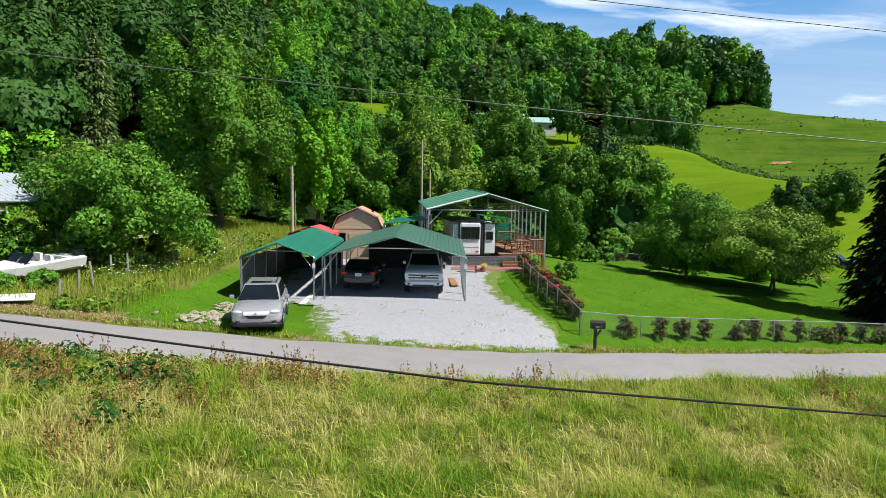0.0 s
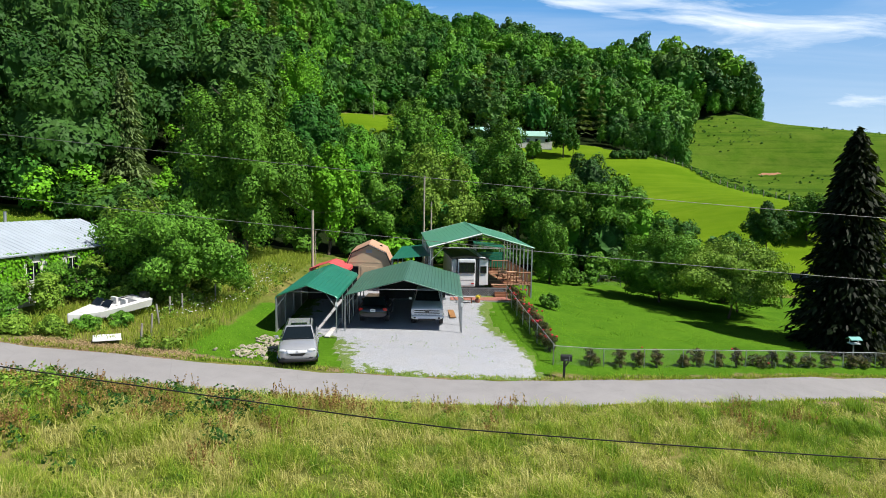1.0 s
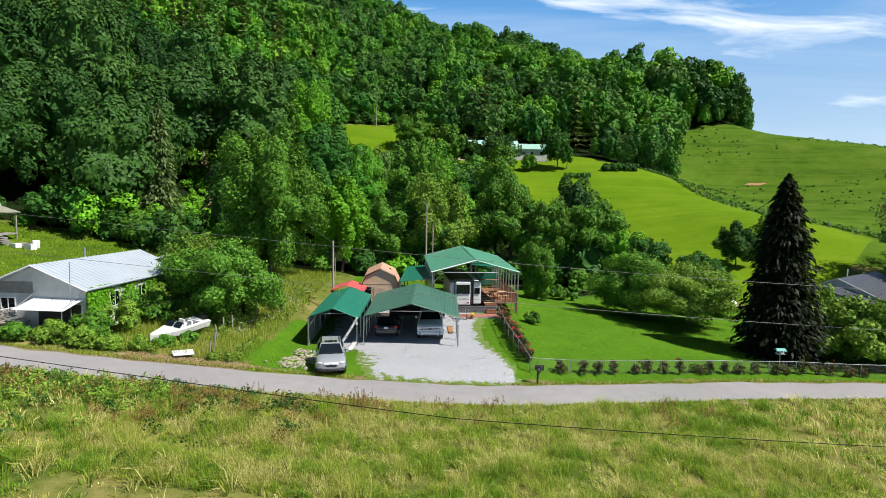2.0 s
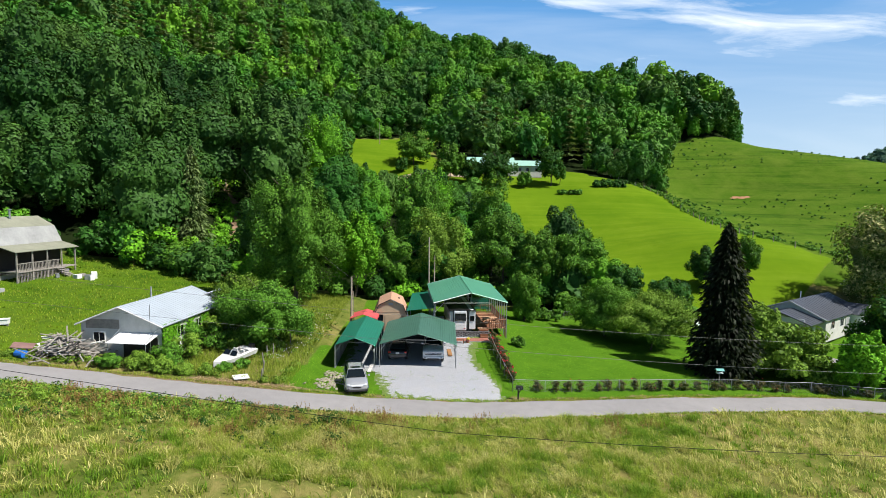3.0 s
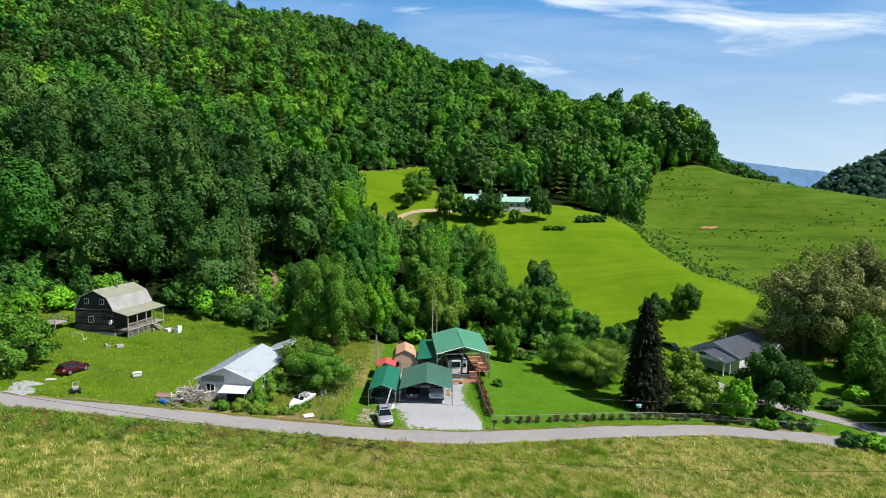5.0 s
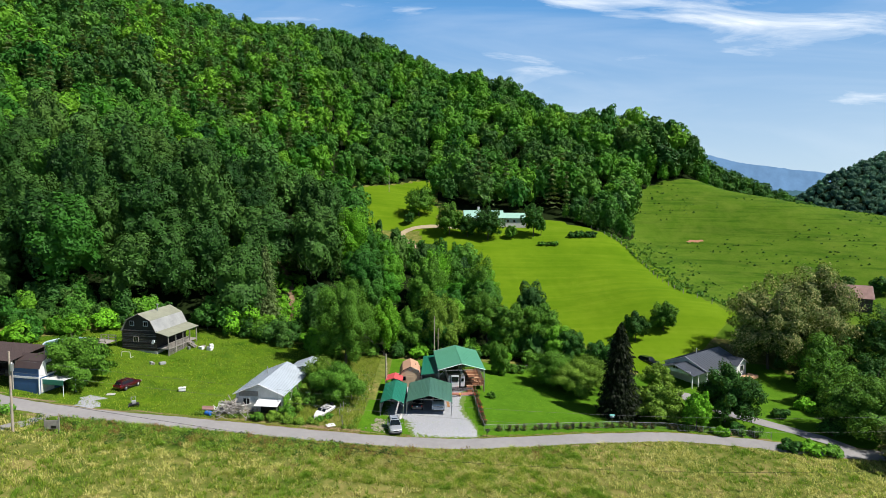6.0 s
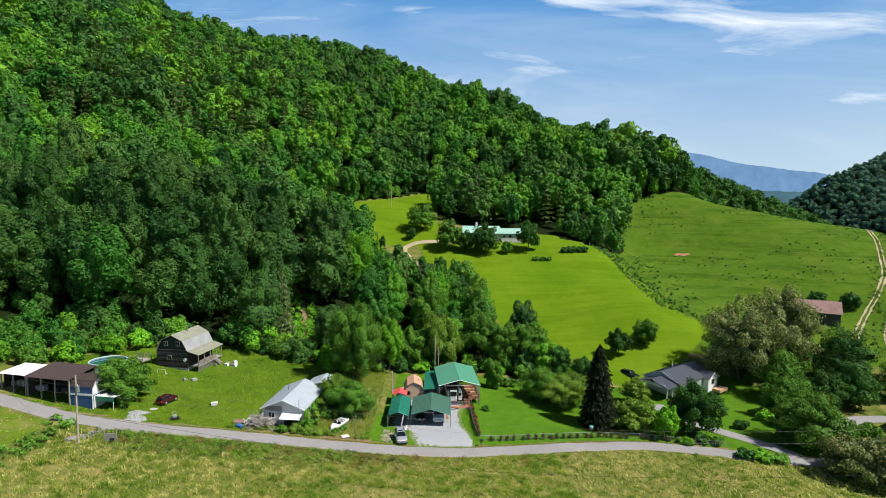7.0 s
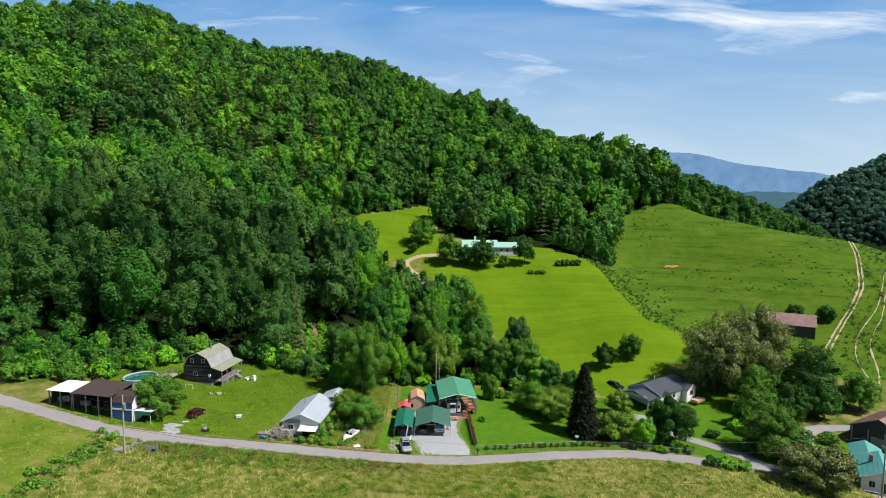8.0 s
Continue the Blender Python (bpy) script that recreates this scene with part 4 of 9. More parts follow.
# ---- single trees ----
# x, y, height, width, leaves, clear, material, words
for i, (x, y, h, w, k, clear, mat, words) in enumerate([
    (-17.0, 32.0, 7.0, 8.8, 7500, 0.04, M_LEAF, "bushy light green tree beside the white house"),
    (-20.4, 35.0, 7.0, 7.0, 3500, 0.05, M_LEAF_YELLOW, "leafy tree crowding the house wall"),
    (-19.0, 50.0, 18.6, 12.0, 12000, 0.03, M_LEAF, "tall dense broadleaf tree at the wood's edge"),
    (-12.5, 58.0, 13.0, 7.5, 5500, 0.04, M_LEAF_FRESH, "bright creeper-hung tree at the wood's edge"),
    (-7.0, 61.0, 10.5, 7.0, 4500, 0.05, M_LEAF, "leafy tree behind the shed"),
    (-0.5, 62.5, 14.2, 10.0, 7500, 0.06, M_LEAF_YELLOW, "pale flowering tree behind the trailer cover"),
    (-4.5, 78.0, 19.0, 9.0, 5500, 0.08, M_LEAF, "tall leafy tree on the creek bank"),
    (-2.5, 95.0, 17.5, 9.5, 4500, 0.06, M_LEAF_FRESH, "tall bright tree below the meadow"),
    (8.6, 83.0, 18.5, 8.5, 6000, 0.05, M_LEAF, "pointed dark green tulip tree by the meadow"),
    (9.4, 67.5, 13.8, 10.5, 7500, 0.12, M_LEAF, "spreading walnut tree by the creek"),
    (15.0, 66.5, 11.6, 9.5, 6000, 0.15, M_LEAF, "spreading walnut tree by the creek"),
    (21.2, 67.0, 12.0, 9.5, 6000, 0.2, M_LEAF, "open-crowned walnut tree by the creek"),
    (27.0, 62.5, 8.0, 7.0, 3600, 0.1, M_LEAF_DEEP, "dark tree beside the meadow fence"),
    (32.5, 60.0, 7.2, 6.5, 3200, 0.08, M_LEAF_DEEP, "dark bushy tree by the lawn's end"),
    (-24.9, 94.0, 23.0, 11.0, 5500, 0.05, M_LEAF_FRESH, "very tall bright tree on the hillside"),
    (-45.5, 72.5, 15.5, 8.0, 4500, 0.08, M_LEAF_FRESH, "bright yellow-green tree before the dark wood"),
    (20.3, 48.5, 7.4, 9.6, 6500, 0.05, M_LEAF, "low spreading fruit tree on the lawn"),
    (24.5, 43.8, 6.4, 9.4, 5500, 0.1, M_LEAF_YELLOW, "low spreading fruit tree on the lawn"),
    (27.5, 48.0, 6.6, 9.4, 5000, 0.1, M_LEAF_YELLOW, "low spreading fruit tree on the lawn"),
    (10.8, 52.5, 6.8, 4.2, 3500, 0.03, M_LEAF, "feathery upright tree beside the trailer cover"),
    (36.6, 37.0, 5.8, 9.4, 6000, 0.04, M_LEAF_YELLOW, "wide olive-green bushy tree"),
    (41.0, 32.2, 7.0, 4.6, 4500, 0.03, M_LEAF_FRESH, "bright lime-green young tree by the lane"),
    (47.2, 35.4, 10.2, 9.6, 7500, 0.03, M_LEAF_DEEP, "dense dark maple by the drive"),
    (41.6, 51.0, 5.5, 7.0, 3000, 0.04, M_LEAF_YELLOW, "light green bushy tree before the house"),
    (45.0, 75.5, 7.2, 6.2, 3000, 0.06, M_LEAF_DEEP, "dark tree standing in the meadow"),
    (53.0, 79.5, 7.2, 7.0, 3000, 0.06, M_LEAF, "spreading tree standing in the meadow"),
    (72.0, 67.5, 21.5, 18.0, 10000, 0.04, M_CHESTNUT, "huge chestnut tree in cream blossom"),
    (84.5, 71.0, 22.5, 18.0, 10000, 0.04, M_CHESTNUT, "huge chestnut tree in cream blossom"),
    (77.5, 57.5, 12.0, 11.0, 4500, 0.03, M_LEAF, "leafy green tree below the chestnuts"),
    (95.5, 64.0, 15.5, 14.0, 5500, 0.03, M_LEAF_DEEP, "dense dark tree beside the chestnuts"),
    (90.5, 53.5, 10.5, 10.0, 4500, 0.03, M_LEAF_DEEP, "dark green tree by the side road"),
    (104.0, 58.0, 9.5, 9.0, 3500, 0.03, M_LEAF, "green tree by the side road"),
    (67.5, 30.0, 10.8, 13.5, 8500, 0.0, M_LEAF, "broad leafy tree at the road junction"),
    (72.0, 46.5, 9.5, 9.5, 4500, 0.0, M_LEAF, "leafy tree behind the road junction"),
    (82.5, 52.0, 9.0, 9.0, 4200, 0.0, M_LEAF_DEEP, "dense dark tree at the bend of the side road"),
    (70.5, 38.5, 7.5, 8.0, 3500, 0.03, M_LEAF_YELLOW, "olive-green tree at the road junction"),
    (67.8, 17.5, 7.6, 13.0, 9000, 0.05, M_CHESTNUT, "wide chestnut tree in cream blossom beside the cottage"),
    (33.5, 161.5, 12.2, 9.0, 3000, 0.1, M_LEAF_DEEP, "dense round maple on the hilltop lawn"),
    (15.8, 156.5, 12.5, 11.5, 3500, 0.04, M_LEAF_DEEP, "dense dark tree before the hilltop house"),
    (1.5, 158.5, 12.5, 10.5, 3300, 0.04, M_LEAF, "leafy tree before the hilltop house"),
    (8.5, 158.0, 8.5, 8.0, 2400, 0.04, M_LEAF_DEEP, "dark leafy tree before the hilltop house"),
    (-10.5, 176.0, 12.0, 13.0, 3500, 0.06, M_LEAF, "wide tree at the bend of the hill drive"),
    (24.5, 158.5, 5.0, 5.0, 1400, 0.05, M_LEAF, "small tree before the hilltop house"),
    (36.5, 162.5, 6.0, 4.0, 1200, 0.2, M_LEAF, "small tree on the hilltop lawn"),
    (-14.0, 168.0, 5.0, 4.5, 1200, 0.04, M_LEAF_DEEP, "small dark tree by the hill drive"),
    (123.0, 119.5, 6.2, 6.5, 1400, 0.03, M_LEAF_DEEP, "dark tree behind the old barn"),
    (134.0, 118.5, 6.0, 6.5, 1400, 0.03, M_LEAF_DEEP, "dark tree behind the old barn"),
    (-56.9, 28.0, 8.0, 10.6, 8000, 0.05, M_LEAF, "round-crowned light green tree beside the shed"),
]):
    size = (0.165 if h < 9 else 0.235) if y < 56 and abs(x) < 32 else 0.30 if y < 100 else 0.55
    k = int(k * (4.5 if size < 0.25 else 2.4 if size < 0.4 else 1.2))
    if mat is M_CHESTNUT:
        size, k = 0.34, int(k * 1.3)
    tree(x, y, h, w, mat, 40 + i, clear, size, k, words, lobe_count=12 + int(2.6 * w))

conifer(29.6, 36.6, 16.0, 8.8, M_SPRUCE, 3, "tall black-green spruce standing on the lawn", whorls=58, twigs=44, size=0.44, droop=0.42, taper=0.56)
conifer(-39.5, 67.5, 16.5, 8.0, M_PINE, 4, "pale green pine at the edge of the dark wood", whorls=34, droop=0.25, twigs=30, size=0.5, taper=0.65)


# ---- metal roofs, posts and sheds round the yard ----
M_GREEN_DARK = plain("weathered_green_steel", (0.075, 0.19, 0.14), 0.38, 0.25, 0.18, 1.2)
M_GREEN_TEAL = plain("teal_green_steel", (0.02, 0.20, 0.13), 0.36, 0.2, 0.15, 1.0)
M_GREEN_LIGHT = plain("light_green_steel", (0.10, 0.34, 0.22), 0.4, 0.15, 0.1, 1.0)
# near-black: deep shade at the back of the carports, put into a colour
M_SHADE_DARK = plain("shade_dark_panel", (0.02, 0.022, 0.022), 0.6, 0.1, 0.2, 1)
M_GALV = plain("galvanised_steel", (0.42, 0.44, 0.46), 0.42, 0.7, 0.2, 2)
M_WHITE = plain("white_paint", (0.74, 0.75, 0.76), 0.55, 0, 0.10, 1.5)
M_OFFWHITE = plain("weathered_white_paint", (0.62, 0.62, 0.60), 0.7, 0, 0.2, 1.2, 0.2)
M_GREY = plain("grey_plastic", (0.35, 0.36, 0.38), 0.5, 0, 0.15)
M_BLACK = plain("black_plastic", (0.012, 0.012, 0.013), 0.45, 0, 0.3)
M_RUBBER = plain("tyre_rubber", (0.018, 0.018, 0.018), 0.85, 0, 0.3)
M_TAN = plain("tan_siding", (0.50, 0.38, 0.25), 0.75, 0, 0.12, 1.0, 0.3)
M_SHINGLE_TAN = plain("tan_shingle", (0.50, 0.29, 0.19), 0.9, 0, 0.22, 5, 0.5)
M_RED_CLOTH = plain("red_canopy_cloth", (0.56, 0.075, 0.08), 0.7, 0, 0.2, 2)
M_DECK = plain("red_brown_deck_wood", (0.23, 0.095, 0.045), 0.65, 0, 0.35, 3, 0.3)
M_PALEWOOD = plain("fresh_pale_wood", (0.52, 0.31, 0.19), 0.7, 0, 0.25, 3, 0.3)
M_OLDWOOD = plain("silvered_old_wood", (0.30, 0.275, 0.25), 0.85, 0, 0.35, 2.5, 0.5)
M_DARKWOOD = plain("dark_stained_logs", (0.022, 0.018, 0.016), 0.75, 0, 0.4, 2, 0.5)
M_BRICK = plain("red_brick", (0.38, 0.15, 0.11), 0.85, 0, 0.25, 6, 0.3)
M_CONCRETE = plain("pale_concrete", (0.46, 0.45, 0.43), 0.9, 0, 0.18, 1.5, 0.3)
M_POLE = plain("weathered_pole_wood", (0.40, 0.34, 0.28), 0.85, 0, 0.3, 2.5, 0.4)


def glass_material():
    n = Nodes("dark_window_glass")
    return n.done((0.006, 0.010, 0.013), 0.05, 0, 0.4)


def paint_material(name, color, metal=0.5, rough=0.22):
    n = Nodes(name)
    fleck = n.noise(n.object_coords(), 180, 2)
    c = n.ramp(fleck, (0.3, tuple(v * 0.9 for v in color)), (0.7, tuple(min(1, v * 1.06) for v in color)))
    n.bsdf.inputs["Coat Weight"].default_value = 0.7
    n.bsdf.inputs["Coat Roughness"].default_value = 0.06
    return n.done(c, rough, metal)


M_GLASS = glass_material()
M_CLEAR = plain("headlamp_lens", (0.72, 0.74, 0.76), 0.08, 0.3, 0.1)
M_CHROME = plain("chrome", (0.72, 0.73, 0.74), 0.12, 1.0, 0.08)
M_SILVER = paint_material("silver_car_paint", (0.46, 0.475, 0.50), 0.5, 0.26)
M_BRIGHT = plain("bright_trim_metal", (0.78, 0.80, 0.84), 0.22, 0.35, 0.05)
M_WHITE_CAR = paint_material("pale_truck_paint", (0.66, 0.68, 0.72), 0.15, 0.25)
M_NAVY = paint_material("black_car_paint", (0.012, 0.014, 0.02), 0.3, 0.2)
M_MAROON = paint_material("maroon_car_paint", (0.07, 0.004, 0.008), 0.3, 0.2)
M_TAIL = plain("tail_lamp_red", (0.5, 0.015, 0.015), 0.15, 0, 0.1)


def ribbed(across, length, pitch=0.23, rib=0.02, thick=0.018, rise=0.0):
    """A ribbed metal skin: the line across, as (x, z), with a low rib every pitch metres, drawn out along y from 0 to length."""
    pts = []
    run = 0.0
    for (x0, z0), (x1, z1) in zip(across, across[1:]):
        d = math.hypot(x1 - x0, z1 - z0)
        n = Vector((-(z1 - z0), x1 - x0)).normalized()
        n = n if n.y > 0 or (abs(n.y) < 1e-6) else -n
        pts.append((x0, z0))
        k = int(d / pitch)
        for i in range(k):
            c = (i + 0.5) / max(1, k)
            for off, hgt in ((-0.03, 0), (-0.016, rib), (0.016, rib), (0.03, 0)):
                u = c + off / d
                pts.append((x0 + (x1 - x0) * u + n.x * hgt, z0 + (z1 - z0) * u + n.y * hgt))
    pts.append(across[-1])
    bm = bmesh.new()
    rows = []
    for y in (0.0, length):
        up = rise * y / length
        rows.append([bm.verts.new((x, y, z + up)) for x, z in pts])
        rows.append([bm.verts.new((x, y, z + up - thick)) for x, z in pts])
    a, b, c, d = rows
    for i in range(len(pts) - 1):
        bm.faces.new((a[i], a[i + 1], c[i + 1], c[i]))
        bm.faces.new((b[i + 1], b[i], d[i], d[i + 1]))
        bm.faces.new((a[i + 1], a[i], b[i], b[i + 1]))
        bm.faces.new((c[i], c[i + 1], d[i + 1], d[i]))
    bmesh.ops.recalc_face_normals(bm, faces=bm.faces)
    return bm


def metal_carport(x0, x1, y0, y1, eave, peak, mat, label, posts=5, wall_left=False, turn=0.0, drop=0.22, z=None, rise=0.0):
    """A carport of steel tube under a ribbed roof with its eaves bent down; its middle front stands at the origin."""
    w, ln = x1 - x0, y1 - y0
    h = w / 2
    base = spot((x0 + x1) / 2, y0) if z is None else z
    ob = empty("carport", pose((x0 + x1) / 2, y0, base, 0, 0, turn), label=label, category="carport")
    across = [(-h, eave - drop), (-h + 0.03, eave - drop * 0.4), (-h + 0.13, eave), (0, peak), (h - 0.13, eave), (h - 0.03, eave - drop * 0.4), (h, eave - drop)]
    part("roof", ribbed(across, ln, rise=rise), mat, ob)
    slope = (peak - eave) / (h - 0.13)
    for y in (0.0, ln):
        bm = bmesh.new()
        up = rise * y / ln - 0.03
        for a, b in zip(across, across[1:]):
            bar(bm, (a[0], y, a[1] + up), (b[0], y, b[1] + up), 0.028, 4)
        part("gable_trim", bm, mat, ob)
    for i in range(posts):
        y = 0.06 + (ln - 0.12) * i / (posts - 1)
        foot = spot((x0 + x1) / 2, y0 + y) - base
        for s in (-1, 1):
            part("post", boxes((s * (h - 0.08) - 0.03, s * (h - 0.08) + 0.03, y - 0.03, y + 0.03, foot - 0.25, eave - 0.1 + rise * y / ln)), M_GALV, ob)
        bm = bmesh.new()
        k = rise * y / ln
        bar(bm, (-h + 0.1, y, eave - 0.05 + k), (0, y, peak - 0.06 + k), 0.03, 4)
        bar(bm, (h - 0.1, y, eave - 0.05 + k), (0, y, peak - 0.06 + k), 0.03, 4)
        if i in (0, posts - 1):
            bar(bm, (-h * 0.5, y, eave - 0.1 + slope * h * 0.45), (h * 0.5, y, eave - 0.1 + slope * h * 0.45), 0.025, 4)
        part("roof_bow", bm, M_GALV, ob)
        if i in (0, posts - 1):
            for s in (-1, 1):
                part("brace", bars(((s * (h - 0.08), y, eave - 0.75), (s * (h - 0.7), y, eave + slope * 0.5 - 0.08)), r=0.022, sides=4), M_GALV, ob)
    for s in (-1, 1):
        rise = spot((x0 + x1) / 2, y1) - base
        part("base_rail", bars(((s * (h - 0.08), 0, 0.05), (s * (h - 0.08), ln, 0.05 + rise)), r=0.03, sides=4), M_GALV, ob)
    if wall_left:
        wall = ribbed([(-0.2, 0), (eave - drop, 0)], ln, 0.25, 0.012)
        bmesh.ops.transform(wall, matrix=Matrix.Translation((-h + 0.02, 0, 0)) @ pose(0, 0, 0, 0, -90, 0), verts=wall.verts)
        part("side_wall", wall, M_GALV, ob)
    part("maker_plate", boxes((h - 0.15, h - 0.01, -0.012, 0.028, eave - 0.62, eave - 0.38)), M_WHITE, ob, "small white maker's plate")
    return ob


double_bay = metal_carport(-6.05, 1.3, 29.7, 38.3, 2.32, 3.32, M_GREEN_DARK, "two-bay steel carport with weathered grey-green roof", 6, rise=0.3)
single_bay = metal_carport(-10.15, -6.35, 29.3, 37.8, 2.3, 2.95, M_GREEN_TEAL, "single steel carport with teal-green roof and sheet side", 5, True, rise=0.35)

# the two-bay panel is added, its darkness standing in for shade behind the truck
part("back_panel", boxes((-2.4, 2.6, 8.45, 8.49, 0.4, 2.95)), M_SHADE_DARK, double_bay, "added dark panel standing in for shade at the back")
part("back_panel", boxes((-1.85, -0.75, 8.4, 8.44, 0.3, 2.5)), M_SHADE_DARK, single_bay)
part("back_panel", boxes((-0.3, 1.85, 8.4, 8.44, 0.3, 2.5)), M_SHADE_DARK, single_bay)
part("back_panel", boxes((-0.75, -0.3, 8.4, 8.44, 0.3, 1.35)), M_SHADE_DARK, single_bay)
part("back_gable", boxes((-1.4, 1.4, 8.4, 8.44, 2.5, 2.85)), M_SHADE_DARK, single_bay)


def rv_cover():
    ob = empty("rv_cover", pose(3.05, 39.7, 1.2, 0, 0, 5.2), label="tall light green gabled steel cover over a travel trailer", category="carport")
    h, ln, eave, peak = 4.15, 11.4, 3.85, 4.95
    part("roof", ribbed([(-h, eave), (0, peak), (h, eave)], ln, 0.3, 0.018, 0.03, 0.42), M_GREEN_LIGHT, ob)
    part("ridge_cap", bars(((0, -0.02, peak + 0.005), (0, ln + 0.02, peak + 0.425)), r=0.05, sides=6), M_GREEN_LIGHT, ob)
    for s in (-1, 1):
        for y in (0, ln):
            k = 0.42 * y / ln
            part("gable_trim", bars(((s * h, y, eave - 0.05 + k), (0, y, peak - 0.05 + k)), r=0.06, sides=4), M_WHITE if s < 0 else M_GREEN_DARK, ob)
        part("eave_rail", bars(((s * (h - 0.15), 0, eave - 0.06), (s * (h - 0.15), ln, eave + 0.36)), r=0.05, sides=4), M_GALV, ob)
        for i in range(9 if s > 0 else 6):
            y = 0.08 + (ln - 0.16) * i / (8 if s > 0 else 5)
            part("post", boxes((s * (h - 0.15) - 0.045, s * (h - 0.15) + 0.045, y - 0.045, y + 0.045, -0.6, eave - 0.06 + 0.42 * y / ln)), M_GALV, ob)
    for y in (0.1, 2.9, 5.7, 8.5, 11.3):
        bm = bmesh.new()
        k = 0.42 * y / ln
        bar(bm, (-h + 0.2, y, eave - 0.08 + k), (h - 0.2, y, eave - 0.08 + k), 0.035, 4)
        bar(bm, (0, y, eave - 0.08 + k), (0, y, peak - 0.05 + k), 0.03, 4)
        bar(bm, (-h + 0.2, y, eave - 0.04 + k), (0, y, peak - 0.05 + k), 0.03, 4)
        bar(bm, (h - 0.2, y, eave - 0.04 + k), (0, y, peak - 0.05 + k), 0.03, 4)
        part("truss", bm, M_GALV, ob)
    part("brace", bars(((-h + 0.15, 0.1, eave - 1.1), (-h + 1.1, 0.1, eave - 0.1)), r=0.03, sides=4), M_GALV, ob)
    # the panelled back half of the side
    bm = bmesh.new()
    for i in range(5):
        box(bm, h - 2.7, h - 0.1, ln - 0.06, ln - 0.02, 1.0 + 0.3 * i, 1.26 + 0.3 * i)
    part("louvred_back_wall", bm, M_GREEN_TEAL, ob, "green slatted rear wall panel")
    return ob


rv_cover()


def low_green_roof(x0, x1, y0, y1, z0, z1, label):
    ob = empty("lean_to", pose(x0, y0, 0), label=label, category="lean-to")
    w = x1 - x0
    r = ribbed([(0, z0), (w, z1)], y1 - y0, 0.3, 0.02, 0.03)
    part("roof", r, M_GREEN_TEAL, ob)
    for x in (0.1, w - 0.1):
        for y in (0.1, (y1 - y0) / 2, y1 - y0 - 0.1):
            part("post", boxes((x - 0.05, x + 0.05, y - 0.05, y + 0.05, 0.6, z0 + (z1 - z0) * x / w - 0.03)), M_GALV, ob)
    return ob


low_green_roof(-4.1, -0.9, 40.2, 52.5, 3.95, 4.3, "low green steel lean-to roof between shed and trailer cover")
low_green_roof(3.2, 6.2, 52.6, 57, 4.3, 4.0, "pale green steel roof behind the deck")


def gambrel(bm, w, ln, wall, knee, peak, inset, z0=0.0):
    """The outline of a gambrel-roofed block, w wide and ln deep."""
    h = w / 2
    prof = [(-h, z0), (-h, wall), (-h + inset, knee), (0, peak), (h - inset, knee), (h, wall), (h, z0)]
    a = [bm.verts.new((x, 0, z)) for x, z in prof]
    b = [bm.verts.new((x, ln, z)) for x, z in prof]
    bm.faces.new(a)
    bm.faces.new(b[::-1])
    for i in range(len(prof)):
        j = (i + 1) % len(prof)
        bm.faces.new((a[j], a[i], b[i], b[j]))
    bmesh.ops.recalc_face_normals(bm, faces=bm.faces)
    return bm


def window(parent, m, w, h, frame_mat, bars_in=1, name="window", pane_mat=None):
    """A window facing -y of m: frame with its bars, pane a little behind."""
    ob = part(name, boxes((-w / 2 - 0.06, w / 2 + 0.06, -0.05, 0.03, -h / 2 - 0.06, -h / 2), (-w / 2 - 0.06, w / 2 + 0.06, -0.05, 0.03, h / 2, h / 2 + 0.06),
                          (-w / 2 - 0.06, -w / 2, -0.05, 0.03, -h / 2, h / 2), (w / 2, w / 2 + 0.06, -0.05, 0.03, -h / 2, h / 2)), frame_mat, parent)
    ob.matrix_local = m
    part("pane", boxes((-w / 2, w / 2, -0.012, 0.008, -h / 2, h / 2)), pane_mat or M_GLASS, ob)
    for i in range(bars_in):
        x = -w / 2 + w * (i + 1) / (bars_in + 1)
        part("bar", boxes((x - 0.02, x + 0.02, -0.04, 0, -h / 2, h / 2)), frame_mat, ob)
    return ob


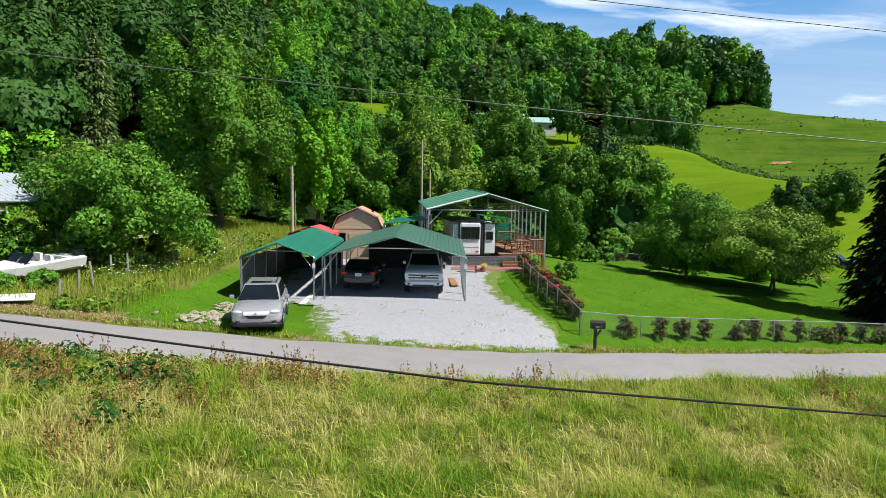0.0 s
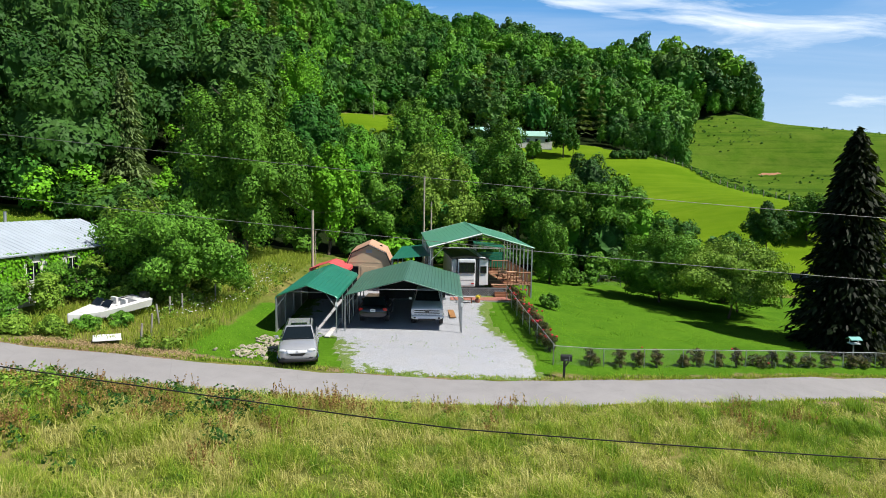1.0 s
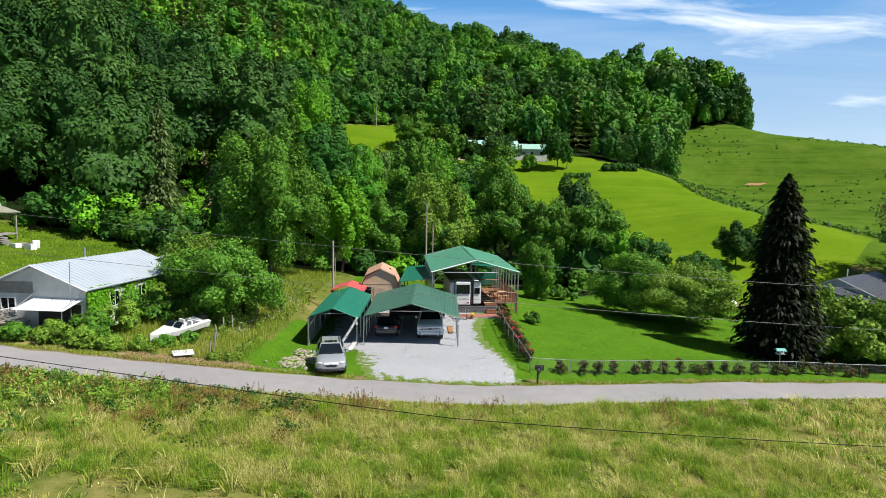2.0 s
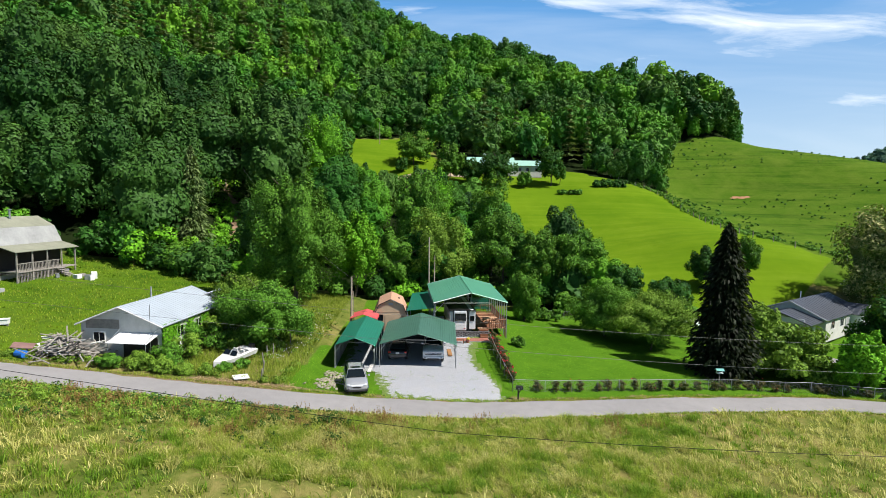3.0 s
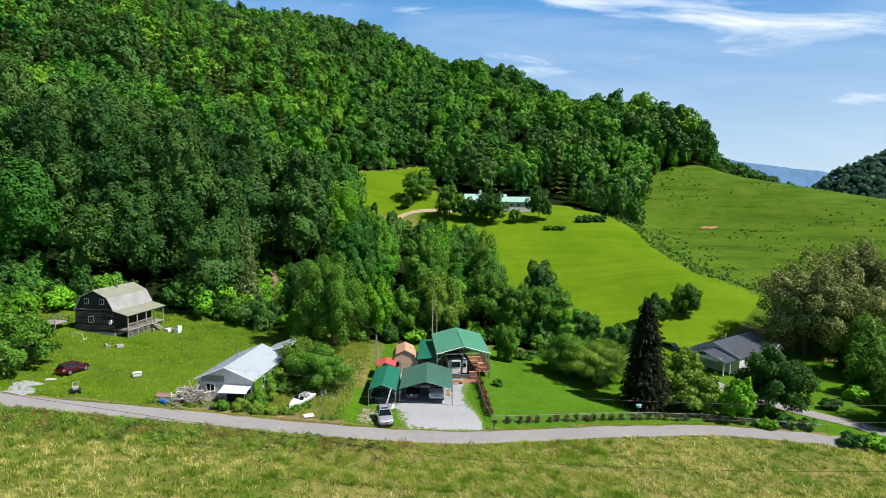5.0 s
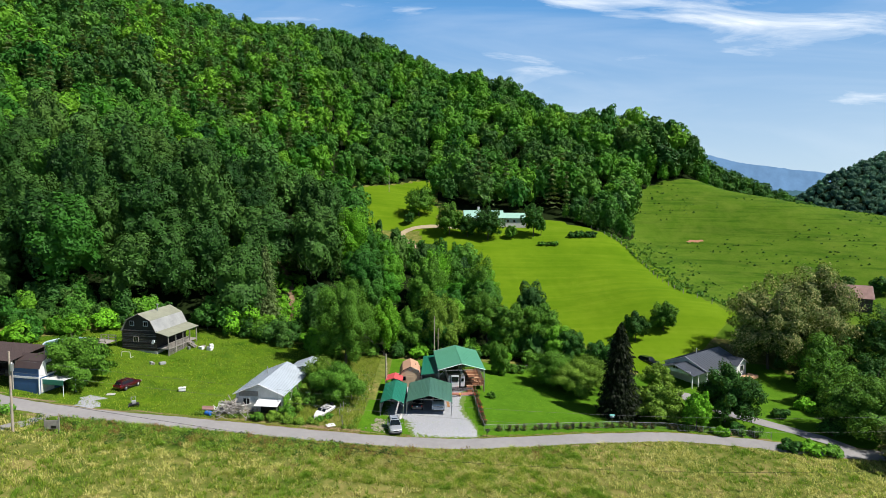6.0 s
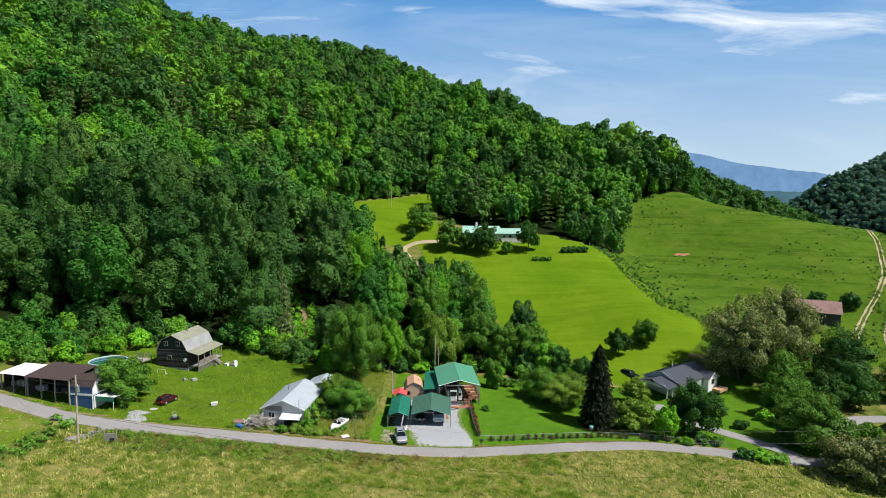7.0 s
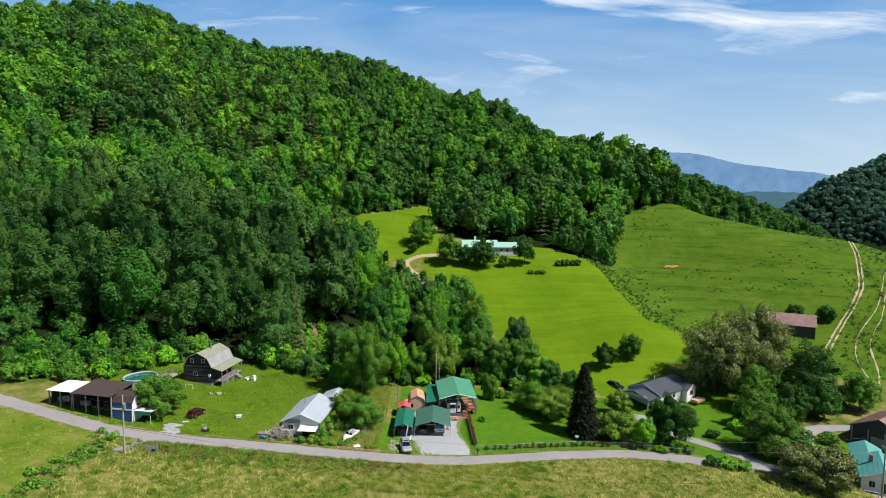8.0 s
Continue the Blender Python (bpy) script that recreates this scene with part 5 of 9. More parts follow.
def garden_shed():
    ob = empty("garden_shed", pose(-6.0, 41.6, spot(-6, 41.6), 0, 0, 4), label="tan gambrel garden shed with salmon shingle roof", category="shed")
    w, ln, wall, knee, peak, ins = 3.65, 5.2, 1.95, 3.0, 3.65, 0.45
    part("wall", gambrel(bmesh.new(), w, ln, wall, knee, peak, ins, -0.3), M_TAN, ob)
    h = w / 2
    for s in (-1, 1):
        bm = bmesh.new()
        sheet(bm, [(s * (h + 0.1), -0.15, wall - 0.1), (s * (h - ins), -0.15, knee + 0.04), (s * (h - ins), ln + 0.15, knee + 0.04), (s * (h + 0.1), ln + 0.15, wall - 0.1)], -0.05)
        part("lower_roof", bm, M_SHINGLE_TAN, ob)
        bm = bmesh.new()
        sheet(bm, [(s * (h - ins + 0.02), -0.15, knee + 0.05), (0, -0.15, peak + 0.05), (0, ln + 0.15, peak + 0.05), (s * (h - ins + 0.02), ln + 0.15, knee + 0.05)], -0.05)
        part("upper_roof", bm, M_SHINGLE_TAN, ob)
        part("gable_trim", bars(((s * (h + 0.05), -0.14, wall - 0.08), (s * (h - ins), -0.14, knee + 0.01)), ((s * (h - ins), -0.14, knee + 0.01), (0, -0.14, peak + 0.01)), r=0.045, sides=4), M_BLACK, ob)
    part("vent", boxes((-0.25, 0.25, -0.03, 0.01, 3.0, 3.25)), M_GREY, ob, "small gable vent")
    part("seam", boxes((-h, h, -0.02, 0.01, 2.2, 2.25)), M_TAN, ob)
    for x in (-0.62, 0.02):
        part("door", boxes((x, x + 0.6, -0.04, 0.01, 0.05, 1.9), bevel=0.01), M_TAN, ob)
    window(ob, pose(-1.15, -0.01, 1.55), 0.5, 0.6, M_BLACK, 0)
    part("roof_vent", boxes((0.8, 1.0, 2.5, 2.7, knee + 0.25, knee + 0.45), bevel=0.03), M_BLACK, ob)
    return ob


garden_shed()


def canopy_tent():
    ob = empty("canopy", pose(-8.75, 38.7, spot(-9, 38.7) - 0.05), label="small red cloth canopy behind the carport", category="canopy")
    bm = bmesh.new()
    for s in (-1, 1):
        sheet(bm, [(s * 1.45, 0, 2.15), (0, 0, 2.62), (0, 3.4, 2.62), (s * 1.45, 3.4, 2.15)], 0.02)
    part("cloth", bm, M_RED_CLOTH, ob)
    for s in (-1, 1):
        part("valance", boxes((s * 1.45 - 0.01, s * 1.45 + 0.01, 0, 3.4, 1.9, 2.15)), M_RED_CLOTH, ob)
        for y in (0.05, 3.35):
            part("pole", bars(((s * 1.43, y, -0.2), (s * 1.43, y, 2.15)), r=0.025), M_GALV, ob)
    return ob


canopy_tent()


def travel_trailer():
    ob = empty("travel_trailer", pose(2.15, 39.4, 1.25, 0, 0, 5.2), label="white and grey travel trailer with black trim parked under the cover", category="trailer")
    part("body", boxes((-1.28, 1.28, 0.35, 9.0, 0.75, 2.98), bevel=0.10), M_WHITE, ob)
    part("front_cap", boxes((-0.98, 0.42, -0.06, 0.5, 0.72, 2.93), bevel=0.12), M_WHITE, ob, "white moulded end cap")
    part("slide_out", boxes((0.72, 1.42, 0.12, 1.2, 0.85, 2.86), bevel=0.03), M_WHITE, ob, "pale slide-out side panel")
    part("side_panel", boxes((-1.42, -1.06, 0.14, 0.6, 0.8, 2.8), bevel=0.03), M_OFFWHITE, ob, "pale grey side panel")
    bm = bmesh.new()
    sheet(bm, [(-1.5, -0.02, 2.96), (-0.3, -0.08, 3.1), (-0.3, 9.1, 3.1), (-1.5, 9.1, 2.96)], 0.05)
    sheet(bm, [(-0.3, -0.08, 3.1), (1.5, -0.02, 2.9), (1.5, 9.1, 2.9), (-0.3, 9.1, 3.1)], 0.05)
    part("roof_cap", bm, M_BLACK, ob, "thin black roof edge")
    for a, b, c in ((-1.06, -0.97, 0.06), (0.42, 0.56, 0.0), (0.64, 0.73, 0.1), (1.40, 1.46, 0.14)):
        part("black_trim", boxes((a, b, c, c + 0.42, 0.78, 2.9), bevel=0.02), M_BLACK, ob)
    window(ob, pose(-0.28, -0.08, 2.22), 1.12, 0.72, M_BLACK, 1)
    window(ob, pose(1.05, 0.1, 2.05), 0.36, 0.44, M_BLACK, 0)
    part("stripe", boxes((-0.85, 0.3, -0.072, -0.05, 1.25, 1.28)), M_GREY, ob)
    part("lamp", boxes((0.1, 0.3, -0.085, -0.05, 0.95, 1.03)), M_TAIL, ob, "red marker lamp")
    part("skirt", boxes((-1.25, 1.25, 0.5, 8.9, 0.0, 0.76)), M_BLACK, ob)
    return ob


travel_trailer()


def deck():
    ob = empty("deck", pose(3.9, 40.3, 1.2, 0, 0, 5.2), label="raised red-brown wooden deck with railing and steps", category="deck")
    top = 0.85
    for i in range(22):
        part("board", boxes((0.0, 3.2, i * 0.42, i * 0.42 + 0.40, top - 0.04, top)), M_DECK if i % 5 else M_PALEWOOD, ob)
    for x in (0.1, 1.6, 3.1):
        part("joist", boxes((x - 0.05, x + 0.05, 0, 9.2, top - 0.2, top - 0.05)), M_DECK, ob)
        for y in (0.1, 4.5, 9.1):
            part("pier", boxes((x - 0.07, x + 0.07, y - 0.07, y + 0.07, -0.7, top - 0.2)), M_DECK, ob)
    def rail(a, b, n):
        a, b = Vector(a), Vector(b)
        bm = bmesh.new()
        bar(bm, a + Vector((0, 0, 0.95)), b + Vector((0, 0, 0.95)), 0.05, 4)
        bar(bm, a + Vector((0, 0, 0.15)), b + Vector((0, 0, 0.15)), 0.035, 4)
        part("railing", bm, M_DECK, ob)
        for i in range(n + 1):
            p = a.lerp(b, i / n)
            w = 0.045 if i % 6 == 0 else 0.02
            part("baluster" if i % 6 else "rail_post", boxes((p.x - w, p.x + w, p.y - w, p.y + w, top - 0.05, top + 0.95)), M_DECK, ob)
    rail((3.15, 0.1, top), (3.15, 9.1, top), 36)
    rail((1.3, 0.05, top), (3.15, 0.05, top), 8)
    rail((0.1, 9.1, top), (3.15, 9.1, top), 12)
    for i in range(4):
        part("step", boxes((0.1, 1.2, -0.3 * (4 - i), -0.3 * (3 - i), 0.19 * i - 0.05, 0.19 * (i + 1))), M_DECK, ob)
    return ob


deck()


def picnic_table():
    ob = empty("picnic_table", pose(5.35, 42.6, 2.05, 0, 0, 20), label="pale wooden picnic table on the deck", category="table")
    part("tabletop", boxes(*[(-0.85, 0.85, -0.38 + 0.155 * i, -0.24 + 0.155 * i, 0.72, 0.76) for i in range(5)]), M_PALEWOOD, ob)
    for s in (-1, 1):
        part("bench", boxes((-0.85, 0.85, s * 0.72 - 0.13, s * 0.72 + 0.13, 0.42, 0.46)), M_PALEWOOD, ob)
        part("leg_frame", bars(((s * 0.6, -0.7, 0), (s * 0.6, -0.3, 0.72)), ((s * 0.6, 0.7, 0), (s * 0.6, 0.3, 0.72)), ((s * 0.6, -0.78, 0.4), (s * 0.6, 0.78, 0.4)), r=0.045, sides=4), M_DECK, ob)
    return ob


picnic_table()

# patio before the trailer: single bricks on a bed
patio = tagged(part("patio", boxes((0.6, 5.6, 37.7, 39.2, 0.85, 1.2)), M_CONCRETE), "low red brick patio before the trailer", "patio", kind="structure")
brick_mesh = None
for r in range(7):
    for c in range(23):
        if brick_mesh is None:
            b = part("brick", boxes((-0.1, 0.1, -0.095, 0.095, 0, 0.03), bevel=0.006), M_BRICK, patio)
            brick_mesh = b.data
        else:
            b = mesh_part("brick", brick_mesh, patio)
        b.location = (0.72 + 0.215 * c + (0.05 if r % 2 else 0), 37.82 + 0.21 * r, 1.203 + 0.004 * ((r * 7 + c * 3) % 3))


def lattice_skirt():
    ob = empty("lattice_skirt", pose(0.7, 39.25, 1.22, 0, 0, 5.2), label="black lattice panels below the trailer with a grey top rail", category="lattice")
    part("rail", boxes((0, 4.3, -0.03, 0.03, 0.62, 0.68)), M_GALV, ob)
    bm = bmesh.new()
    for i in range(32):
        x = i * 0.135
        box(bm, -0.012, 0.012, -0.008, 0.008, -0.42, 0.42, m=pose(x, 0, 0.31, 0, 35, 0))
        box(bm, -0.012, 0.012, 0.009, 0.02, -0.42, 0.42, m=pose(x, 0, 0.31, 0, -35, 0))
    part("lattice", bm, M_GREY, ob)
    part("backing", boxes((0, 4.3, 0.1, 0.13, -0.05, 0.62)), M_BLACK, ob)
    for x in (0, 1.45, 2.9, 4.3):
        part("post", bars(((x, 0, -0.1), (x, 0, 0.7)), r=0.025), M_GALV, ob)
    return ob


lattice_skirt()


# ---- vehicles ----
def prism(profile, w, bevel=0.05, taper=None):
    """A side outline, as (y, z), drawn out to the width w, its top narrowed by taper = (from z, to z, share)."""
    bm = bmesh.new()
    a = [bm.verts.new((-w / 2, y, z)) for y, z in profile]
    b = [bm.verts.new((w / 2, y, z)) for y, z in profile]
    bm.faces.new(a)
    bm.faces.new(b[::-1])
    for i in range(len(profile)):
        j = (i + 1) % len(profile)
        bm.faces.new((a[j], a[i], b[i], b[j]))
    if taper:
        z0, z1, k = taper
        for v in bm.verts:
            u = max(0, min(1, (v.co.z - z0) / (z1 - z0)))
            v.co.x *= 1 - (1 - k) * u
    bmesh.ops.recalc_face_normals(bm, faces=bm.faces)
    if bevel:
        bmesh.ops.bevel(bm, geom=list(bm.edges), offset=bevel, segments=2, affect="EDGES", profile=0.6)
    return bm


def wheel(parent, x, y, r, w, side):
    tyre = part("wheel", bars(((x - w / 2, y, r), (x + w / 2, y, r)), r=r, sides=24), M_RUBBER, parent)
    bmesh_rim = bmesh.new()
    bar(bmesh_rim, (x + side * w * 0.42, y, r), (x + side * (w * 0.5 + 0.012), y, r), r * 0.64, 20, r * 0.6)
    rim = part("rim", bmesh_rim, M_GALV, tyre)
    spokes = bmesh.new()
    for i in range(5):
        a = i * 2 * math.pi / 5
        bar(spokes, (x + side * (w * 0.5 + 0.01), y, r), (x + side * (w * 0.5 + 0.01), y + math.cos(a) * r * 0.55, r + math.sin(a) * r * 0.55), 0.035, 4)
    part("spokes", spokes, M_CHROME, tyre)
    return tyre


def quad_part(name, corners, mat, parent, thick=0.012):
    bm = bmesh.new()
    vs = [bm.verts.new(c) for c in corners]
    f = bm.faces.new(vs)
    r = bmesh.ops.extrude_face_region(bm, geom=[f])
    f.normal_update()
    n = f.normal * thick
    for v in [g for g in r["geom"] if isinstance(g, bmesh.types.BMVert)]:
        v.co += n
    bmesh.ops.recalc_face_normals(bm, faces=bm.faces)
    return part(name, bm, mat, parent)


def loft(stations, square=4.2, sides=28):
    """A smooth skin over rounded rectangles, each (y, half width, low, high)."""
    bm = bmesh.new()
    rings = []
    for y, hw, z0, z1 in stations:
        ring = []
        for i in range(sides):
            a = 2 * math.pi * (i + 0.5) / sides
            c, s = math.cos(a), math.sin(a)
            ring.append(bm.verts.new((hw * math.copysign(abs(c) ** (2 / square), c), y, (z0 + z1) / 2 + (z1 - z0) / 2 * math.copysign(abs(s) ** (2 / square), s))))
        rings.append(ring)
    for a, b in zip(rings, rings[1:]):
        for i in range(sides):
            j = (i + 1) % sides
            bm.faces.new((a[j], a[i], b[i], b[j]))
    bm.faces.new(rings[0])
    bm.faces.new(rings[-1][::-1])
    bmesh.ops.recalc_face_normals(bm, faces=bm.faces)
    return bm


def lamp_shape(bm, x, y, z, sx, sy, sz, turn=0.0):
    r = bmesh.ops.create_uvsphere(bm, u_segments=12, v_segments=8, radius=1)
    bmesh.ops.transform(bm, matrix=pose(x, y, z, 0, 0, turn) @ Matrix.Diagonal((sx, sy, sz, 1)), verts=r["verts"])
    return bm


def vehicle(m, label, paint, w, body, cabin, belt, roof_w, wheels, wheel_r, name="car", category="car", square=4.2):
    """A road vehicle with its nose at y = 0: body stations (y, half width, low, high), cabin outline (bottom front, top front, top back, bottom back), wheels at the given y."""
    ob = empty(name, m, label=label, category=category)
    part("body", loft(body, square), paint, ob, smooth=True)
    (ya, za), (yb, zb), (yc, zc), (yd, zd) = cabin
    wb = w * 0.9
    wt = roof_w
    bm = bmesh.new()
    lo = [bm.verts.new((s * wb / 2, y, belt - 0.16)) for y, s in ((ya, -1), (ya, 1), (yd, 1), (yd, -1))]
    hi = [bm.verts.new((s * wt / 2, y, zb)) for y, s in ((yb, -1), (yb, 1), (yc, 1), (yc, -1))]
    bm.faces.new(lo)
    bm.faces.new(hi[::-1])
    for i in range(4):
        j = (i + 1) % 4
        bm.faces.new((lo[j], lo[i], hi[i], hi[j]))
    bmesh.ops.recalc_face_normals(bm, faces=bm.faces)
    bmesh.ops.bevel(bm, geom=list(bm.edges), offset=0.05, segments=2, affect="EDGES", profile=0.6)
    part("cabin", bm, paint, ob)

    def on(u, v, side):
        """A point of a cabin face: u along the face, v from belt to roof."""
        if side == "front":
            y, x = ya + (yb - ya) * v, (wb + (wt - wb) * v) / 2 * u
            return Vector((x, y, belt + (zb - belt) * v))
        if side == "back":
            y, x = yd + (yc - yd) * v, (wb + (wt - wb) * v) / 2 * u
            return Vector((x, y, belt + (zb - belt) * v))
        y = (ya + (yb - ya) * v) * (1 - u) + (yd + (yc - yd) * v) * u
        x = (wb + (wt - wb) * v) / 2
        return Vector((side * x, y, belt + (zb - belt) * v))
    e = Vector((0, -0.012, 0.008))
    quad_part("windscreen", [on(-0.92, 0.06, "front") + e, on(0.92, 0.06, "front") + e, on(0.90, 0.93, "front") + e, on(-0.90, 0.93, "front") + e], M_GLASS, ob)
    e = Vector((0, 0.012, 0.008))
    quad_part("rear_window", [on(0.85, 0.22, "back") + e, on(-0.85, 0.22, "back") + e, on(-0.82, 0.9, "back") + e, on(0.82, 0.9, "back") + e], M_GLASS, ob)
    for s in (-1, 1):
        e = Vector((s * 0.012, 0, 0.004))
        for u0, u1 in ((0.09, 0.36), (0.39, 0.66), (0.69, 0.92)):
            if name == "pickup_truck" and u0 > 0.6:
                continue
            c = [on(u0 + (0.04 if u0 < 0.1 else 0), 0.12, s) + e, on(u1, 0.12, s) + e, on(u1, 0.86, s) + e, on(u0 + (0.04 if u0 < 0.1 else 0), 0.86, s) + e]
            quad_part("side_window", c if s > 0 else c[::-1], M_GLASS, ob)
        part("mirror", boxes((s * (w / 2 + 0.02), s * (w / 2 + 0.2), ya + 0.35, ya + 0.47, belt + 0.02, belt + 0.18), bevel=0.03), paint, ob)
        for y in wheels:
            part("wheel_arch", bars(((s * (w / 2 - 0.25), y, wheel_r), (s * (w / 2 + 0.004), y, wheel_r)), r=wheel_r * 1.17, sides=22), M_BLACK, ob)
            wheel(ob, s * (w / 2 - 0.105), y, wheel_r, 0.23, s)
        part("door_handle", boxes((s * (w / 2 - 0.03), s * (w / 2 + 0.015), ya + 1.25, ya + 1.42, belt - 0.14, belt - 0.1)), M_CHROME, ob)
        part("sill", boxes((s * (w / 2 - 0.1), s * (w / 2 + 0.008), wheels[0] + 0.5, wheels[1] - 0.5, 0.25, 0.36)), M_BLACK, ob)
    return ob


def suv():
    w = 1.97
    body = [(-0.03, 0.55, 0.52, 0.74), (0.0, 0.70, 0.42, 0.84), (0.07, 0.83, 0.34, 0.92), (0.2, 0.915, 0.28, 0.985), (0.5, 0.965, 0.24, 1.045), (0.95, 0.985, 0.24, 1.085),
            (1.35, 0.985, 0.24, 1.12), (2.5, 0.985, 0.24, 1.12), (4.2, 0.98, 0.26, 1.13), (4.6, 0.95, 0.30, 1.12), (4.76, 0.87, 0.42, 1.02), (4.8, 0.75, 0.5, 0.9)]
    ob = vehicle(pose(-6.9, 21.6, spot(-7.2, 23.6) + 0.05, 0.8, 0, 11.5) @ Matrix.Scale(0.96, 4), "silver SUV parked on the grass verge beside the gravel", M_SILVER, w, body, [(1.15, 1.08), (2.12, 1.62), (4.0, 1.61), (4.7, 1.08)], 1.08, 1.34, (0.97, 3.72), 0.37)
    part("lower_bumper", loft([(-0.035, 0.60, 0.27, 0.40), (0.03, 0.80, 0.24, 0.42), (0.16, 0.915, 0.22, 0.42), (0.42, 0.97, 0.21, 0.40), (0.6, 0.93, 0.21, 0.36)], 4), M_BLACK, ob, "black lower bumper", True)
    part("grille", prism([(-0.055, 0.58), (-0.075, 0.63), (-0.07, 0.715), (0.05, 0.72), (0.05, 0.58)], 0.56, 0.015, (0.58, 0.72, 1.5)), M_BLACK, ob)
    part("grille_shield", prism([(-0.085, 0.715), (-0.085, 0.77), (0.0, 0.865), (0.08, 0.86), (0.06, 0.715)], 0.88, 0.012, (0.72, 0.86, 1.12)), M_BRIGHT, ob, "bright metal grille bar")
    part("badge", bars(((0, -0.10, 0.79), (0, -0.06, 0.79)), r=0.05, sides=12), M_GREY, ob)
    for s in (-1, 1):
        part("headlight", lamp_shape(bmesh.new(), s * 0.70, 0.12, 0.83, 0.22, 0.14, 0.075, s * 24), M_CLEAR, ob, smooth=True)
        part("fog_lamp", boxes((s * 0.58, s * 0.78, -0.015, 0.08, 0.45, 0.50), bevel=0.02), M_BLACK, ob)
        part("roof_rail", bars(((s * 0.6, 2.25, 1.67), (s * 0.6, 4.0, 1.66)), r=0.022), M_BLACK, ob)
        part("wiper", bars(((s * 0.3 - 0.25, 1.22, 1.145), (s * 0.3 + 0.25, 1.26, 1.175)), r=0.008, sides=4), M_BLACK, ob)
    part("sunroof", boxes((-0.42, 0.42, 2.3, 2.75, 1.618, 1.634)), M_GLASS, ob)
    part("antenna", prism([(3.85, 1.6), (3.95, 1.68), (4.0, 1.6)], 0.04, 0.0), M_BLACK, ob)
    return ob


suv()


def pickup():
    w = 2.03
    body = [(-0.02, 0.86, 0.60, 1.08), (0.02, 0.95, 0.52, 1.14), (0.12, 1.0, 0.45, 1.18), (0.4, 1.015, 0.42, 1.22), (1.5, 1.015, 0.42, 1.28), (3.9, 1.015, 0.42, 1.3), (5.7, 1.01, 0.45, 1.32), (5.8, 0.98, 0.5, 1.28)]
    ob = vehicle(pose(-0.95, 30.75, spot(-1, 33) + 0.02, 2.5, 0, 0.5), "pale silver pickup truck parked under the carport", M_WHITE_CAR, w, body, [(1.45, 1.28), (2.15, 1.88), (3.6, 1.88), (3.95, 1.3)], 1.26, 1.5, (0.95, 4.6), 0.41, "pickup_truck", "truck", 8.0)
    part("grille", boxes((-0.80, 0.80, -0.06, 0.05, 0.72, 1.10), bevel=0.02), M_BLACK, ob)
    for z in (0.78, 0.92, 1.06):
        part("grille_bar", boxes((-0.82, 0.82, -0.085, -0.02, z - 0.035, z + 0.035), bevel=0.012), M_WHITE_CAR, ob)
    part("bumper", loft([(-0.16, 0.80, 0.48, 0.64), (-0.12, 0.93, 0.44, 0.68), (0.0, 1.01, 0.44, 0.70), (0.2, 1.02, 0.46, 0.68)], 5), M_WHITE_CAR, ob, "", True)
    part("bumper_intake", boxes((-0.55, 0.55, -0.175, -0.05, 0.38, 0.50)), M_BLACK, ob)
    part("badge", boxes((-0.13, 0.13, -0.1, -0.07, 0.90, 0.95)), M_BLACK, ob)
    for s in (-1, 1):
        part("headlight", boxes((s * 0.76, s * 1.0, -0.05, 0.15, 0.84, 1.08), bevel=0.03), M_CLEAR, ob)
        part("fog_lamp", boxes((s * 0.70, s * 0.84, -0.165, -0.08, 0.5, 0.6), bevel=0.01), M_BLACK, ob)
    return ob


pickup()


def dark_car():
    body = [(0.0, 0.6, 0.45, 0.7), (0.1, 0.82, 0.3, 0.82), (0.5, 0.91, 0.24, 0.94), (1.4, 0.92, 0.24, 1.0), (4.2, 0.92, 0.26, 1.05), (4.6, 0.88, 0.3, 1.0), (4.74, 0.76, 0.42, 0.88)]
    ob = vehicle(pose(-4.35, 35.2, spot(-4.3, 33) + 0.03, 2, 0, 180), "black hatchback standing tail-out deep in the carport shade", M_NAVY, 1.84, body, [(1.3, 0.98), (2.1, 1.55), (3.9, 1.5), (4.6, 1.02)], 0.98, 1.25, (0.9, 3.6), 0.33)
    part("number_plate", boxes((-0.16, 0.16, 4.72, 4.79, 0.72, 0.88)), M_WHITE, ob, "small pale plate with plain bars")
    part("plate_bars", boxes((-0.11, 0.11, 4.785, 4.795, 0.77, 0.82)), M_GREY, ob)
    for s in (-1, 1):
        part("tail_lamp", boxes((s * 0.62, s * 0.88, 4.62, 4.74, 0.78, 0.95), bevel=0.02), M_TAIL, ob)
    return ob


dark_car()


